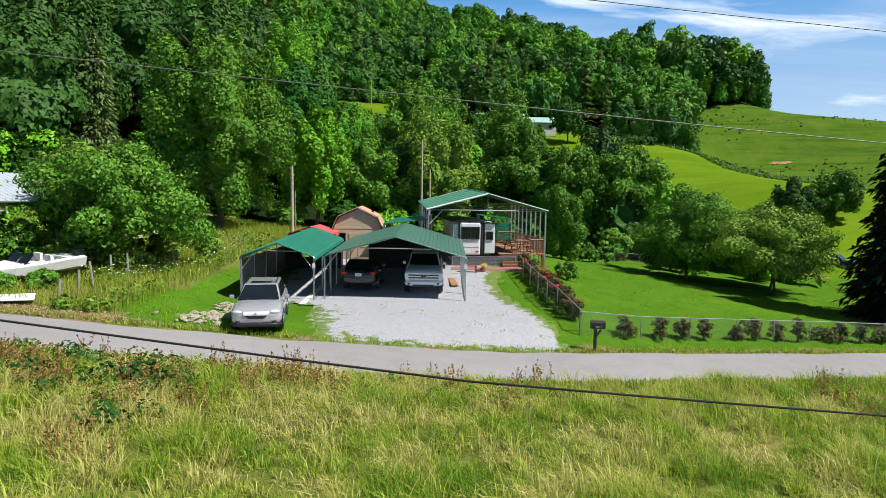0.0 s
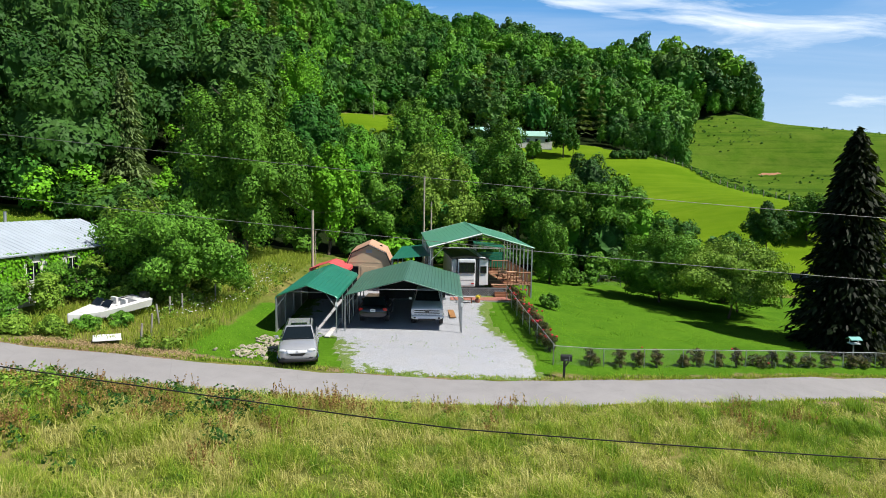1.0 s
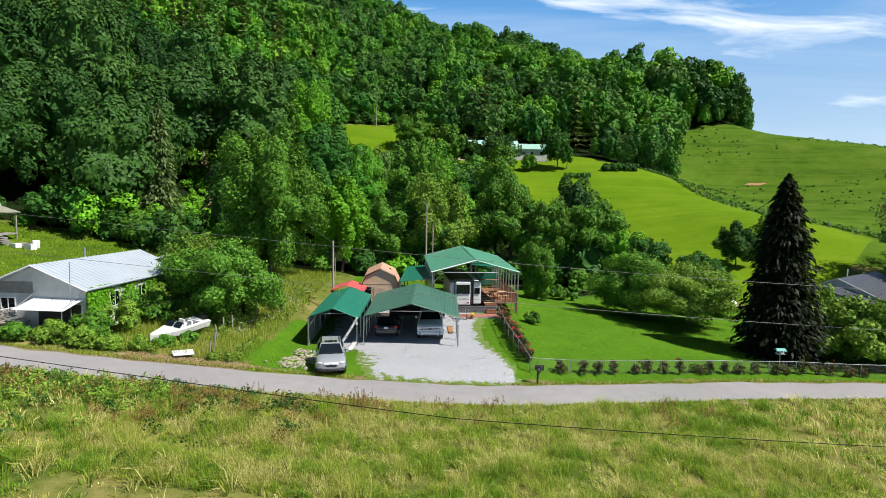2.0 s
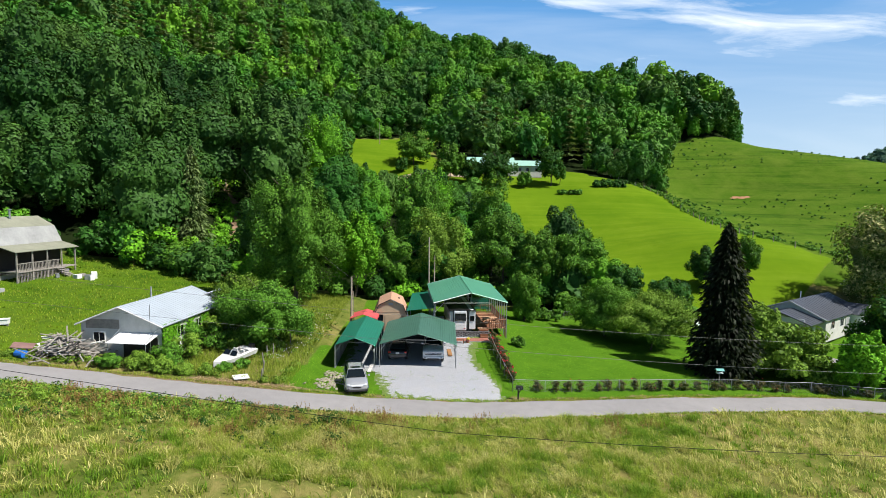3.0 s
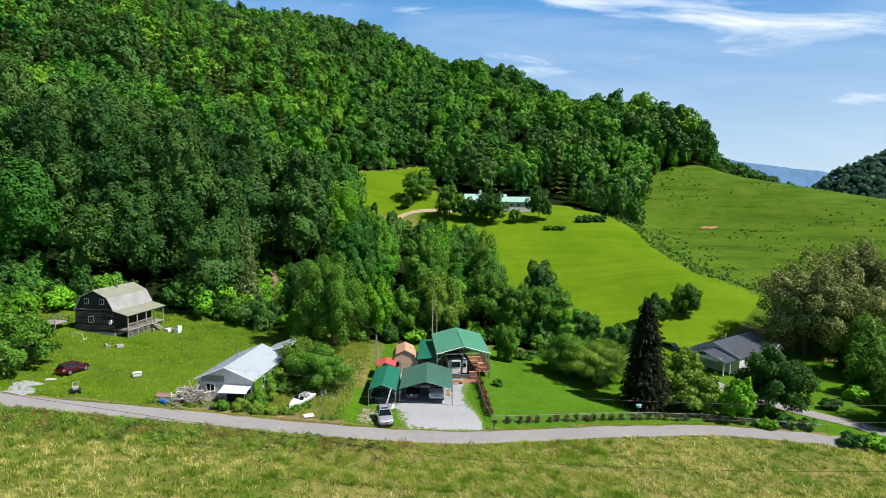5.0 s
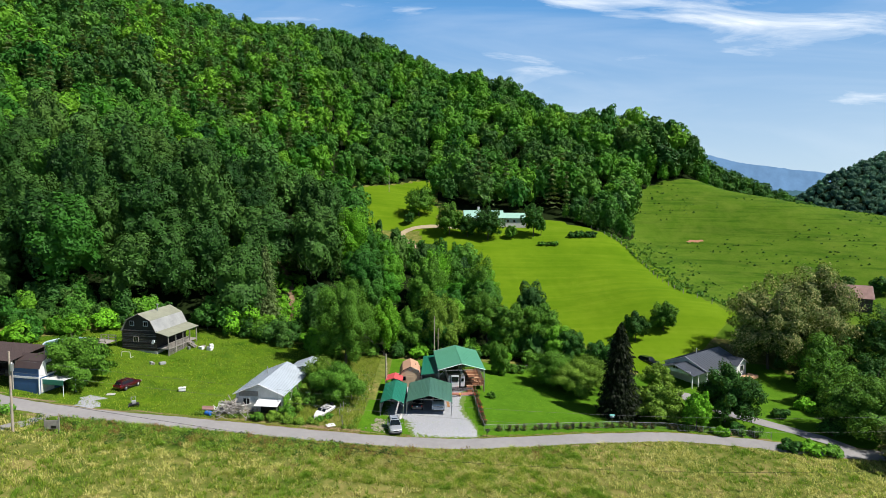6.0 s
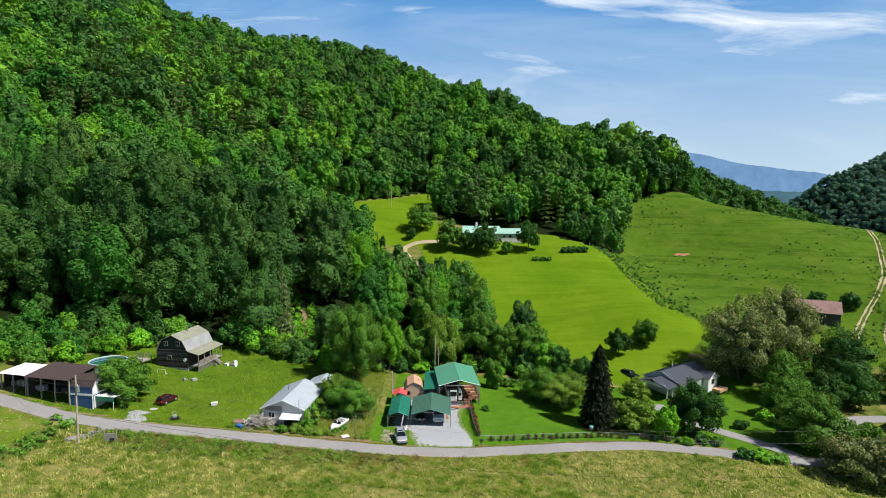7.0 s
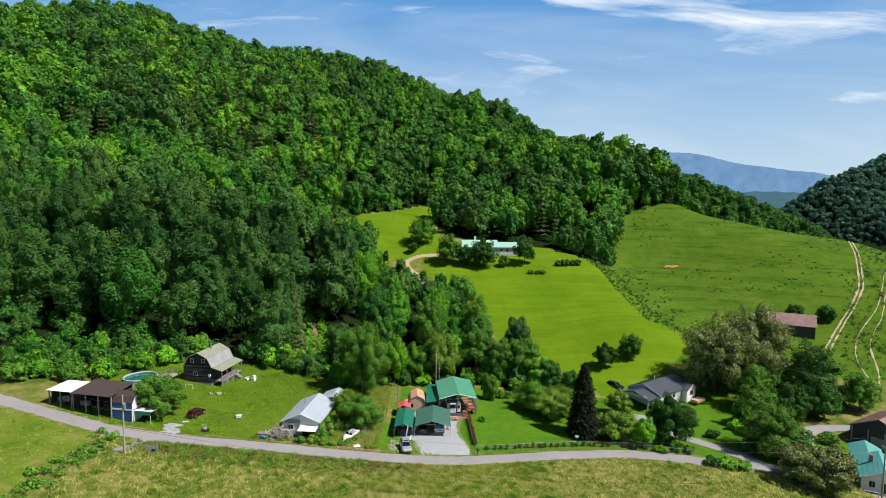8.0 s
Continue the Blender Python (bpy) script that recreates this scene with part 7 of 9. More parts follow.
def old_barn(m, w, ln, eave, peak, label, roof):
    ob = gable_house("barn", m, w, ln, eave, peak, M_DARKBARN, roof, label, "barn", 0.4, 0.7)
    part("barn_door", boxes((-1.4, 1.4, -0.08, 0.0, -0.2, 2.6)), M_OLDWOOD, ob)
    for i in range(14):
        x = -w / 2 + w * (i + 0.5) / 14
        part("board", boxes((x - 0.13, x + 0.13, -0.045, 0.0, -0.5, eave)), M_DARKBARN if i % 4 else M_OLDWOOD, ob)
    return ob


old_barn(pose(122.5, 107.0, spot(122, 110), 0, 0, 63), 8.5, 13, 3.2, 6.2, "old board barn with rusty red metal roof on the pasture's edge", M_RUST)
old_barn(pose(93.0, 37.0, spot(93, 39) - 0.4, 0, 0, -58), 11, 14, 4.0, 6.8, "dark board barn with faded pinkish metal roof", M_RUST)


def teal_house():
    ob = gable_house("house", pose(79.0, 16.5, spot(80, 19) + 0.1, 0, 0, -30), 6.8, 9.5, 2.7, 4.4, M_WHITE, M_TEAL, "white cottage with teal metal roof and porch")
    for x in (-1.8, 1.6):
        window(ob, pose(x, -0.01, 1.5), 0.9, 1.1, M_WHITE, 1)
    door(ob, pose(0, -0.01, 0), mat=M_BLACK)
    for y in (2.5, 6.5):
        window(ob, pose(-3.41, y, 1.5) @ pose(0, 0, 0, 0, 0, -90), 1.0, 1.0, M_WHITE, 1)
    part("chimney", boxes((-1.9, -1.3, 5, 5.6, 3.2, 5.0)), M_BRICK, ob)
    part("porch_floor", boxes((-3.2, 3.2, -2.2, -0.4, -0.5, 0.1)), M_OLDWOOD, ob)
    for x in (-3.0, -1, 1, 3.0):
        part("porch_post", boxes((x - 0.06, x + 0.06, -2.2, -2.08, -0.6, 1.0)), M_WHITE, ob)
    part("porch_rail", boxes((-3.2, 3.2, -2.18, -2.1, 0.92, 1.0)), M_WHITE, ob)
    gable_house("outbuilding", pose(83.5, 27.0, spot(83.5, 28), 0, 0, -30), 5.0, 6.0, 2.4, 3.6, M_WHITE, M_TEAL, "small outbuilding with teal metal roof", "outbuilding")


teal_house()

# ---- far ranges ----
def haze_range(y, x0, x1, base, top, seed, col, label):
    """A far ridge as a plain backdrop, glowing in a colour that holds the haze."""
    rng = np.random.default_rng(seed)
    n = 160
    xs = np.linspace(x0, x1, n)
    u = np.linspace(0, 1, n)
    prof = top(u) + np.convolve(rng.normal(0, 1, n + 12), np.ones(9) / 9, "same")[6:-6] * 14
    bm = bmesh.new()
    lo = [bm.verts.new((x, y, base)) for x in xs]
    hi = [bm.verts.new((x, y + 260, z)) for x, z in zip(xs, prof)]
    for i in range(n - 1):
        bm.faces.new((lo[i], lo[i + 1], hi[i + 1], hi[i]))
    # air haze is mixed into this blue and given off as emission
    m = Nodes("haze_glow_hill")
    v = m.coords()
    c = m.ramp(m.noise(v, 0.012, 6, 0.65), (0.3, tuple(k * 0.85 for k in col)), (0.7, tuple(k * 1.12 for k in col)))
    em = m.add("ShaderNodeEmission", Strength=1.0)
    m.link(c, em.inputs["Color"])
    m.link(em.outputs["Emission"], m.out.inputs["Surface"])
    return tagged(part("backdrop", bm, m.m), label, "far hills", kind="structure")


haze_range(3900, 900, 4300, -200, lambda u: 120 + 270 * np.exp(-((u - 0.2) / 0.2) ** 2) + 110 * np.exp(-((u - 0.5) / 0.16) ** 2), 1, (0.12, 0.225, 0.38), "far mountain range backdrop glowing in haze blue, closing the valley")
haze_range(2300, 500, 2600, -150, lambda u: 30 + 60 * np.exp(-((u - 0.45) / 0.3) ** 2), 2, (0.055, 0.12, 0.15), "nearer range backdrop glowing in haze blue-green across the valley")


# ---- fences, poles, wires ----
def chain_link(line, height_, label, spacing=2.6, gate_from=None):
    """A chain-link fence along a line of the plan: posts, top rail, woven wire."""
    p = [Vector((x, y, 0)) for x, y in line]
    ob = empty("fence", label=label, category="fence")
    wires = bmesh.new()
    posts = []
    for a, b in zip(p, p[1:]):
        k = max(1, round((b - a).length / spacing))
        posts += [a.lerp(b, i / k) for i in range(k)]
    posts.append(p[-1])
    for q in posts:
        q.z = spot(q.x, q.y)
        part("post", bars(((q.x, q.y, q.z - 0.2), (q.x, q.y, q.z + height_ + 0.03)), r=0.028, sides=8), M_GALV, ob)
    for a, b in zip(posts, posts[1:]):
        up = Vector((0, 0, height_))
        part("top_rail", bars((a + up, b + up), r=0.02, sides=6), M_GALV, ob)
        d = (b - a).length
        n = int(d / 0.11)
        for i in range(-int(height_ / 0.11), n):
            for s in (0, 1):
                t0, t1 = i * 0.11, i * 0.11 + height_
                z0, z1 = (0.02, height_) if s == 0 else (height_, 0.02)
                lo, hi = max(0, t0), min(d, t1)
                if hi <= lo:
                    continue
                za = z0 + (z1 - z0) * (lo - t0) / height_
                zb = z0 + (z1 - z0) * (hi - t0) / height_
                u, v = a.lerp(b, lo / d) + Vector((0, 0, za)), a.lerp(b, hi / d) + Vector((0, 0, zb))
                w = Vector((0, 0, 0.0028))
                f = [wires.verts.new(c) for c in (u - w, v - w, v + w, u + w)]
                wires.faces.new(f)
    tagged(part("woven_wire", wires, M_GALV, ob), kind="stuff")
    return ob


chain_link([(6.05, 25.2), (5.6, 28), (5.3, 32), (4.9, 38.2)], 1.15, "galvanised chain-link fence between the yard and the lawn", 2.2)
chain_link([(6.05, 25.2), (9, 26.0), (14, 27.4), (20.5, 29.4), (28, 31.2), (36, 31.6), (44, 29.8), (51, 28.2)], 1.05, "galvanised chain-link fence along the lane")
chain_link([(14.5, 57.5), (19.5, 57.8), (26, 57)], 1.1, "old wire fence at the end of the lawn", 3.0)


def rose_bush(x, y, w, h, seed, blooms, mat):
    ob = bush(x, y, w, h, mat, seed, "dark rose bush on the fence with red blooms" if blooms else "dark leafy rose bush on the fence", 480, 0.09, "rose_bush")
    rng = random.Random(seed)
    for i in range(blooms):
        a, r = rng.uniform(0, 6.28), w * 0.5 * rng.uniform(0.5, 1.05)
        bm = bmesh.new()
        bmesh.ops.create_icosphere(bm, subdivisions=1, radius=rng.uniform(0.05, 0.11))
        for v in bm.verts:
            v.co *= rng.uniform(0.7, 1.25)
            v.co.z *= 0.75
        b = part("bloom", bm, M_ROSE, ob)
        b.location = (math.cos(a) * r, math.sin(a) * r, h * rng.uniform(0.45, 1.0))
    return ob


M_ROSE = plain("red_rose_petals", (0.55, 0.012, 0.03), 0.55, 0, 0.3, 8)
M_LEAF_ROSE = leaf_material("rose_leaves", (0.014, 0.028, 0.008), (0.035, 0.055, 0.015), (0.10, 0.075, 0.03), translucent=0.15)
rr = random.Random(4)
for i in range(17):
    u = i / 16
    x = float(np.interp(u, [0, 0.3, 0.65, 1], [5.75, 5.55, 5.3, 4.95])) + 0.35
    y = 26.6 + u * 11.0
    rose_bush(x, y, rr.uniform(0.7, 1.1), rr.uniform(1.1, 1.7), 300 + i, rr.choice([2, 4, 7]), M_LEAF_ROSE)
for i in range(20):
    x = 8.6 + i * 1.32
    y = float(np.interp(x, [6, 9, 14, 20.5, 28, 36], [25.2, 26.0, 27.4, 29.4, 31.2, 31.6])) + 0.1
    rose_bush(x + rr.uniform(-0.3, 0.3), y, rr.uniform(0.7, 1.25), rr.uniform(0.85, 1.5), 340 + i, rr.choice([0, 0, 1, 2]), M_LEAF_ROSE)
for i in range(7):
    x = 37 + i * 2.0
    y = float(np.interp(x, [36, 44, 51], [31.6, 29.8, 28.2])) + 0.3
    bush(x, y, rr.uniform(0.9, 1.8), rr.uniform(0.7, 1.4), M_LEAF if i % 2 else M_LEAF_ROSE, 370 + i, "leafy shrub along the wire fence", 420, 0.18)


def mailbox():
    ob = empty("mailbox", pose(6.35, 23.75, spot(6.35, 23.75), 0, 0, -6), label="black mailbox on a black wooden post by the lane", category="mailbox")
    part("post", boxes((-0.06, 0.06, -0.06, 0.06, -0.3, 0.95), bevel=0.01), M_BLACK, ob)
    part("arm", bars(((0, 0, 0.55), (0.22, 0, 0.9)), r=0.04, sides=4), M_BLACK, ob)
    bm = bmesh.new()
    prof = [(-0.13, 0.0), (-0.13, 0.2)] + [(-0.13 * math.cos(a), 0.2 + 0.13 * math.sin(a)) for a in [k * math.pi / 8 for k in range(1, 8)]] + [(0.13, 0.2), (0.13, 0.0)]
    a = [bm.verts.new((-0.2, y, 0.95 + z)) for y, z in prof]
    b = [bm.verts.new((0.38, y, 0.95 + z)) for y, z in prof]
    bm.faces.new(a)
    bm.faces.new(b[::-1])
    for i in range(len(prof)):
        j = (i + 1) % len(prof)
        bm.faces.new((a[j], a[i], b[i], b[j]))
    bmesh.ops.recalc_face_normals(bm, faces=bm.faces)
    part("box", bm, M_BLACK, ob)
    part("flag", boxes((0.22, 0.24, -0.15, -0.135, 1.0, 1.2)), M_GREY, ob)
    part("number_bars", boxes((0.0, 0.05, -0.14, -0.131, 1.0, 1.07), (0.08, 0.13, -0.14, -0.131, 1.0, 1.07)), M_GREY, ob)


mailbox()


def utility_pole(x, y, h, r, label, crossarm=False, transformer=False, base=None, lean=0.0):
    ob = empty("utility_pole", pose(x, y, spot(x, y) if base is None else base, 0, lean, 0), label=label, category="pole")
    part("pole", bar(bmesh.new(), (0, 0, -0.6), (0, 0, h), r, 10, r * 0.7), M_POLE, ob)
    if crossarm:
        part("crossarm", boxes((-0.06, 0.06, -0.9, 0.9, h - 0.5, h - 0.36)), M_POLE, ob)
        for yy in (-0.8, 0, 0.8):
            part("insulator", bar(bmesh.new(), (0, yy, h - 0.36), (0, yy, h - 0.2), 0.05, 8, 0.03), M_WHITE, ob)
    if transformer:
        can = part("transformer", bar(bmesh.new(), (0.32, -0.1, h - 2.4), (0.32, -0.1, h - 1.5), 0.24, 16), M_GALV, ob, "grey transformer can")
        part("bushing", bar(bmesh.new(), (0.32, -0.1, h - 1.5), (0.32, -0.1, h - 1.25), 0.05, 8), M_WHITE, can)
        part("bracket", boxes((0.0, 0.3, -0.14, -0.06, h - 2.1, h - 2.0)), M_GALV, ob)
    return ob


utility_pole(-10.2, 39.9, 6.6, 0.13, "slim grey service pole behind the carport", base=1.1)
utility_pole(-9.98, 39.95, 5.0, 0.03, "slim conduit pole beside the service pole", base=1.1)
utility_pole(-2.05, 56.2, 9.8, 0.13, "grey utility pole behind the trailer cover", base=1.35)
utility_pole(-1.3, 57.5, 7.2, 0.11, "shorter brown pole behind the trailer cover", base=1.3)
utility_pole(-53.7, 10.2, 10.2, 0.17, "brown utility pole with transformer by the lane", transformer=True)
utility_pole(76.0, 13.0, 10.4, 0.16, "utility pole among the roadside trees", True)
utility_pole(-25.7, 210, 8.5, 0.14, "utility pole on the upper meadow")
utility_pole(-43.5, 93, 13.5, 0.13, "pole on the cleared line through the wood", True)
utility_pole(-47.0, 98, 13.0, 0.13, "pole on the cleared line through the wood", True)


def cable(pts, r, label, mat=None, name="power_line"):
    c = bpy.data.curves.new(name, "CURVE")
    c.dimensions, c.bevel_depth, c.bevel_resolution = "3D", r, 1
    sp = c.splines.new("POLY")
    sp.points.add(len(pts) - 1)
    for q, p in zip(sp.points, pts):
        q.co = (*p, 1)
    c.materials.append(mat or M_WIRE)
    return tagged(new(name, c), label, "cable")


M_WIRE = plain("aluminium_wire", (0.2, 0.2, 0.2), 0.6, 0.4, 0.1)
M_BLACKWIRE = plain("black_cable", (0.008, 0.008, 0.008), 0.9, 0, 0.2)


def lane_wire(z0, slope, y0, r, label, mat):
    """A wire along the lane from the pole by the shed to the pole among the trees, hanging in a shallow curve."""
    pts = []
    for i in range(61):
        x = -53.7 + (76 + 53.7) * i / 60
        z = z0 + slope * x + (0.0003 if x < 0 else 0.0009) * x * x
        y = y0 + (10.2 - y0) * max(0, -x / 53.7) ** 1.0 + (13 - y0) * max(0, x / 76)
        pts.append((x, y, z))
    return cable(pts, r, label, mat)


lane_wire(3.6, -0.098, 7.0, 0.015, "sagging black telephone cable beside the lane", M_BLACKWIRE)
lane_wire(7.55, -0.084, 10.6, 0.009, "bare aluminium power wire beside the lane", M_WIRE)
lane_wire(9.3, -0.08, 10.0, 0.008, "bare aluminium power wire beside the lane", M_WIRE)


def span(a, b, sag, r, label, mat=None):
    a, b = Vector(a), Vector(b)
    pts = [a.lerp(b, i / 16) - Vector((0, 0, sag * 4 * (i / 16) * (1 - i / 16))) for i in range(17)]
    return cable(pts, r, label, mat)


span((-2.05, 56.2, 10.8), (-10.2, 39.9, 7.5), 0.8, 0.012, "service cable between two poles", M_BLACKWIRE)
span((-2.05, 56.2, 10.8), (18, 66, 7.5), 0.8, 0.012, "service cable running into the trees", M_BLACKWIRE)
span((-53.7, 10.2, 14.2), (-75, 27, 10.6), 0.7, 0.012, "service cable to the sheds", M_WIRE)
span((-53.7, 10.2, 12.8), (-73, 25, 10.0), 0.7, 0.012, "service cable to the sheds", M_WIRE)
span((-43.5, 93, 27), (-10.2, 39.9, 7.5), 2.0, 0.012, "service cable down the cleared line", M_WIRE)


# ---- things on the verge and by the white house ----
M_HULL = plain("white_gelcoat", (0.72, 0.71, 0.70), 0.3, 0, 0.12, 1.5)
M_PINK = plain("faded_red_hull", (0.45, 0.26, 0.25), 0.45, 0, 0.2, 2)


def boat():
    ob = empty("boat", pose(-19.3, 23.9, 2.0, 4, 4, -24) @ Matrix.Scale(0.9, 4), label="abandoned white motorboat sunk in weeds", category="boat")
    bm = bmesh.new()
    st = [(0, 0.02, 0.55), (0.6, 0.42, 0.5), (1.5, 0.8, 0.5), (2.6, 0.98, 0.52), (3.9, 1.0, 0.55), (4.9, 0.96, 0.55)]
    rings = []
    for y, w, z in st:
        rings.append([bm.verts.new(c) for c in ((-w, y, z), (-w * 0.86, y, 0.1), (0, y, -0.22 + 0.25 * (y < 0.3)), (w * 0.86, y, 0.1), (w, y, z))])
    for a, b in zip(rings, rings[1:]):
        for i in range(4):
            bm.faces.new((a[i], a[i + 1], b[i + 1], b[i]))
    bm.faces.new(rings[-1])
    bmesh.ops.recalc_face_normals(bm, faces=bm.faces)
    part("hull", bm, M_HULL, ob, "white hull with faded pink band")
    bm = bmesh.new()
    for s in (-1, 1):
        for (y0, w0, z0), (y1, w1, z1) in zip(st, st[1:]):
            vs = [bm.verts.new(c) for c in ((s * w0, y0, z0), (s * w1, y1, z1), (s * w1 * 0.72, y1, z1 + 0.06), (s * w0 * 0.72, y0, z0 + 0.06))]
            bm.faces.new(vs)
    bmesh.ops.recalc_face_normals(bm, faces=bm.faces)
    part("gunwale", bm, M_HULL, ob)
    bm = bmesh.new()
    sheet(bm, [(-0.02, 0, 0.6), (0.02, 0, 0.6), (0.78, 1.9, 0.62), (-0.78, 1.9, 0.62)], 0.06)
    part("foredeck", bm, M_HULL, ob)
    part("cockpit_floor", boxes((-0.75, 0.75, 1.8, 4.8, 0.05, 0.1)), M_GREY, ob)
    for x in (-0.42, 0.42):
        part("seat", boxes((x - 0.26, x + 0.26, 2.7, 3.3, 0.1, 0.42), (x - 0.26, x + 0.26, 3.2, 3.36, 0.4, 0.85), bevel=0.04), M_HULL, ob)
        quad_part("windscreen", [(x - 0.36, 2.0, 0.62), (x + 0.36, 2.0, 0.62), (x + 0.33, 2.35, 0.98), (x - 0.33, 2.35, 0.98)], M_GLASS, ob)
    part("stern_seat", boxes((-0.8, 0.8, 4.2, 4.8, 0.1, 0.55), bevel=0.05), M_HULL, ob)
    part("engine", boxes((-0.25, 0.25, 4.85, 5.3, 0.0, 0.85), bevel=0.06), M_BLACK, ob)
    return ob


boat()
bd = tagged(part("board", boxes((-0.62, 0.62, -0.5, 0.5, 0, 0.05), bevel=0.015), M_WHITE), "white panel lying on the weedy verge", "board")
bd.matrix_world = pose(-16.6, 22.7, spot(-16.6, 22.7) + 0.2, 5, 2, 30)
for i, (x, y) in enumerate([(-14.9, 22.6), (-15.3, 24.5), (-15.9, 26.6), (-16.2, 28.6), (-15.9, 29.6), (-15.6, 30.6), (-15.2, 33)]):
    p = tagged(part("fence_post", bar(bmesh.new(), (0, 0, -0.3), (0, 0, 1.15), 0.05, 6), M_OLDWOOD), "weathered leaning wooden fence post in tall weeds", "post", "old fence posts")
    p.matrix_world = pose(x, y, spot(x, y), rr.uniform(-5, 5), rr.uniform(-6, 6), 0)


def solar_panel():
    ob = empty("solar_panel", pose(-16.7, 38.6, spot(-16.7, 38.6), 0, 0, 10), label="small solar panel on two posts above the weeds", category="solar panel")
    for x in (-0.55, 0.55):
        part("post", bars(((x, 0, -0.2), (x, 0, 1.7)), r=0.05), M_OLDWOOD, ob)
    pn = part("frame", boxes((-0.7, 0.7, -0.5, 0.5, -0.03, 0.03), bevel=0.01), M_WHITE, ob)
    pn.matrix_local = pose(0, 0, 1.8, 50, 0, 0)
    part("cells", boxes((-0.45, 0.45, -0.3, 0.3, 0.03, 0.04)), M_GLASS, pn)


solar_panel()
tk = empty("fuel_tank", pose(-19.6, 38.0, spot(-19.6, 38)), label="pale tank on legs half hidden by the tree", category="tank")
part("shell", bars(((-1.1, 0, 1.3), (1.1, 0, 1.3)), r=0.5, sides=18), M_OFFWHITE, tk)
for x in (-0.8, 0.8):
    part("leg", bars(((x, -0.3, -0.2), (x, -0.3, 1.1)), ((x, 0.3, -0.2), (x, 0.3, 1.1)), r=0.04), M_OLDWOOD, tk)

# riprap beside the carport
M_ROCK = plain("pale_limestone", (0.36, 0.32, 0.25), 0.9, 0, 0.4, 3, 0.5)
rock_meshes = []
for k in range(6):
    bm = bmesh.new()
    bmesh.ops.create_icosphere(bm, subdivisions=2, radius=0.5)
    r_ = random.Random(k)
    off = Vector((r_.uniform(0, 9), k, 0))
    for v in bm.verts:
        v.co *= 0.8 + 0.5 * noise.noise(v.co * 1.6 + off)
    bm.to_mesh(me := bpy.data.meshes.new("stone"))
    bm.free()
    me.materials.append(M_ROCK)
    rock_meshes.append(me)
pile = empty("rock_pile", pose(-10.2, 25.2, spot(-10.2, 25.2)), label="heap of pale broken stone on the bank", category="rocks")
for i in range(190):
    u = rr.random()
    x, y = -9.65 + rr.gauss(0, 0.62) - 0.3 * u, 22.6 + 5.8 * u
    st_ = mesh_part("stone", rock_meshes[i % 6], pile)
    s = rr.uniform(0.12, 0.4) * rr.choice([0.6, 1.0, 1.0])
    st_.matrix_local = Matrix.LocRotScale((x + 10.2, y - 25.2, spot(x, y) - spot(-10.2, 25.2) + s * 0.12), Euler((rr.uniform(-0.4, 0.4), rr.uniform(-0.4, 0.4), rr.uniform(0, 6))), (s * 1.35, s, s * 0.55))

M_PALEPLANK = plain("bleached_plank", (0.62, 0.60, 0.58), 0.85, 0, 0.2, 3)
# plank lying at the carport's mouth
pk = tagged(part("plank", boxes((-0.15, 0.15, 0, 4.2, 0, 0.05), bevel=0.01), M_PALEPLANK), "weathered plank lying at the carport's mouth", "plank")
pk.matrix_world = pose(-6.8, 28.3, spot(-6.8, 28.3) + 0.05, math.degrees(math.atan2(spot(-6.6, 32.4) - spot(-6.8, 28.3), 4.1)), 0, -2)

pot = empty("flower_pot", pose(2.65, 37.4, spot(2.65, 37.4)), label="pot of yellow flowers before the trailer", category="flower pot")
part("pot", bar(bmesh.new(), (0, 0, 0), (0, 0, 0.3), 0.16, 12, 0.22), M_BRICK, pot)
M_YELLOW = plain("yellow_petals", (0.7, 0.55, 0.02), 0.6, 0, 0.3, 8)
fv = leaf_cloud(np.random.default_rng(2), np.array([[0, 0, 0.42, 0.2], [0.08, 0.05, 0.45, 0.16]]), 200, 0.06)
mesh_part("flowers", raw_mesh("flowers", fv, quads_of(fv), M_YELLOW), pot, "yellow blossoms")
st2 = empty("bench", pose(1.75, 37.2, spot(1.75, 37.2)), label="small wooden bench beside the carport", category="bench")
part("seat", boxes((-0.5, 0.5, -0.16, 0.16, 0.42, 0.47)), M_DECK, st2)
for x in (-0.42, 0.42):
    part("leg", boxes((x - 0.04, x + 0.04, -0.14, 0.14, 0, 0.42)), M_DECK, st2)
og = tagged(part("ramp_board", boxes((-0.2, 0.2, 0, 2.2, 0, 0.05)), plain("orange_board", (0.34, 0.17, 0.06), 0.7, 0, 0.2)), "orange board lying by the carport posts", "board")
og.matrix_world = pose(0.75, 33.0, spot(0.8, 34) + 0.03, 2, 0, 4)

# shrubs on the lawn
bush(8.2, 38.1, 1.5, 1.4, M_LEAF, 501, "clipped round shrub on the lawn", 1100, 0.14)
for i, x in enumerate((11.2, 12.6, 14.0, 15.4)):
    bush(x, 55.0 + 0.3 * (i % 2), 2.0, 1.9, M_LEAF, 510 + i, "leafy hedge shrub at the end of the lawn", 800, 0.22)
for i in range(5):
    bush(47.5 + i * 2.1, 159.5 + 0.3 * i, 2.8, 2.6, M_LEAF_DEEP, 520 + i, "dark rounded hedge shrub on the hilltop lawn", 420, 0.5)
for i in range(3):
    bush(35.5 + i * 2.2, 152.0, 2.6, 1.3, M_LEAF, 530 + i, "low spreading shrub on the hilltop lawn", 300, 0.45)


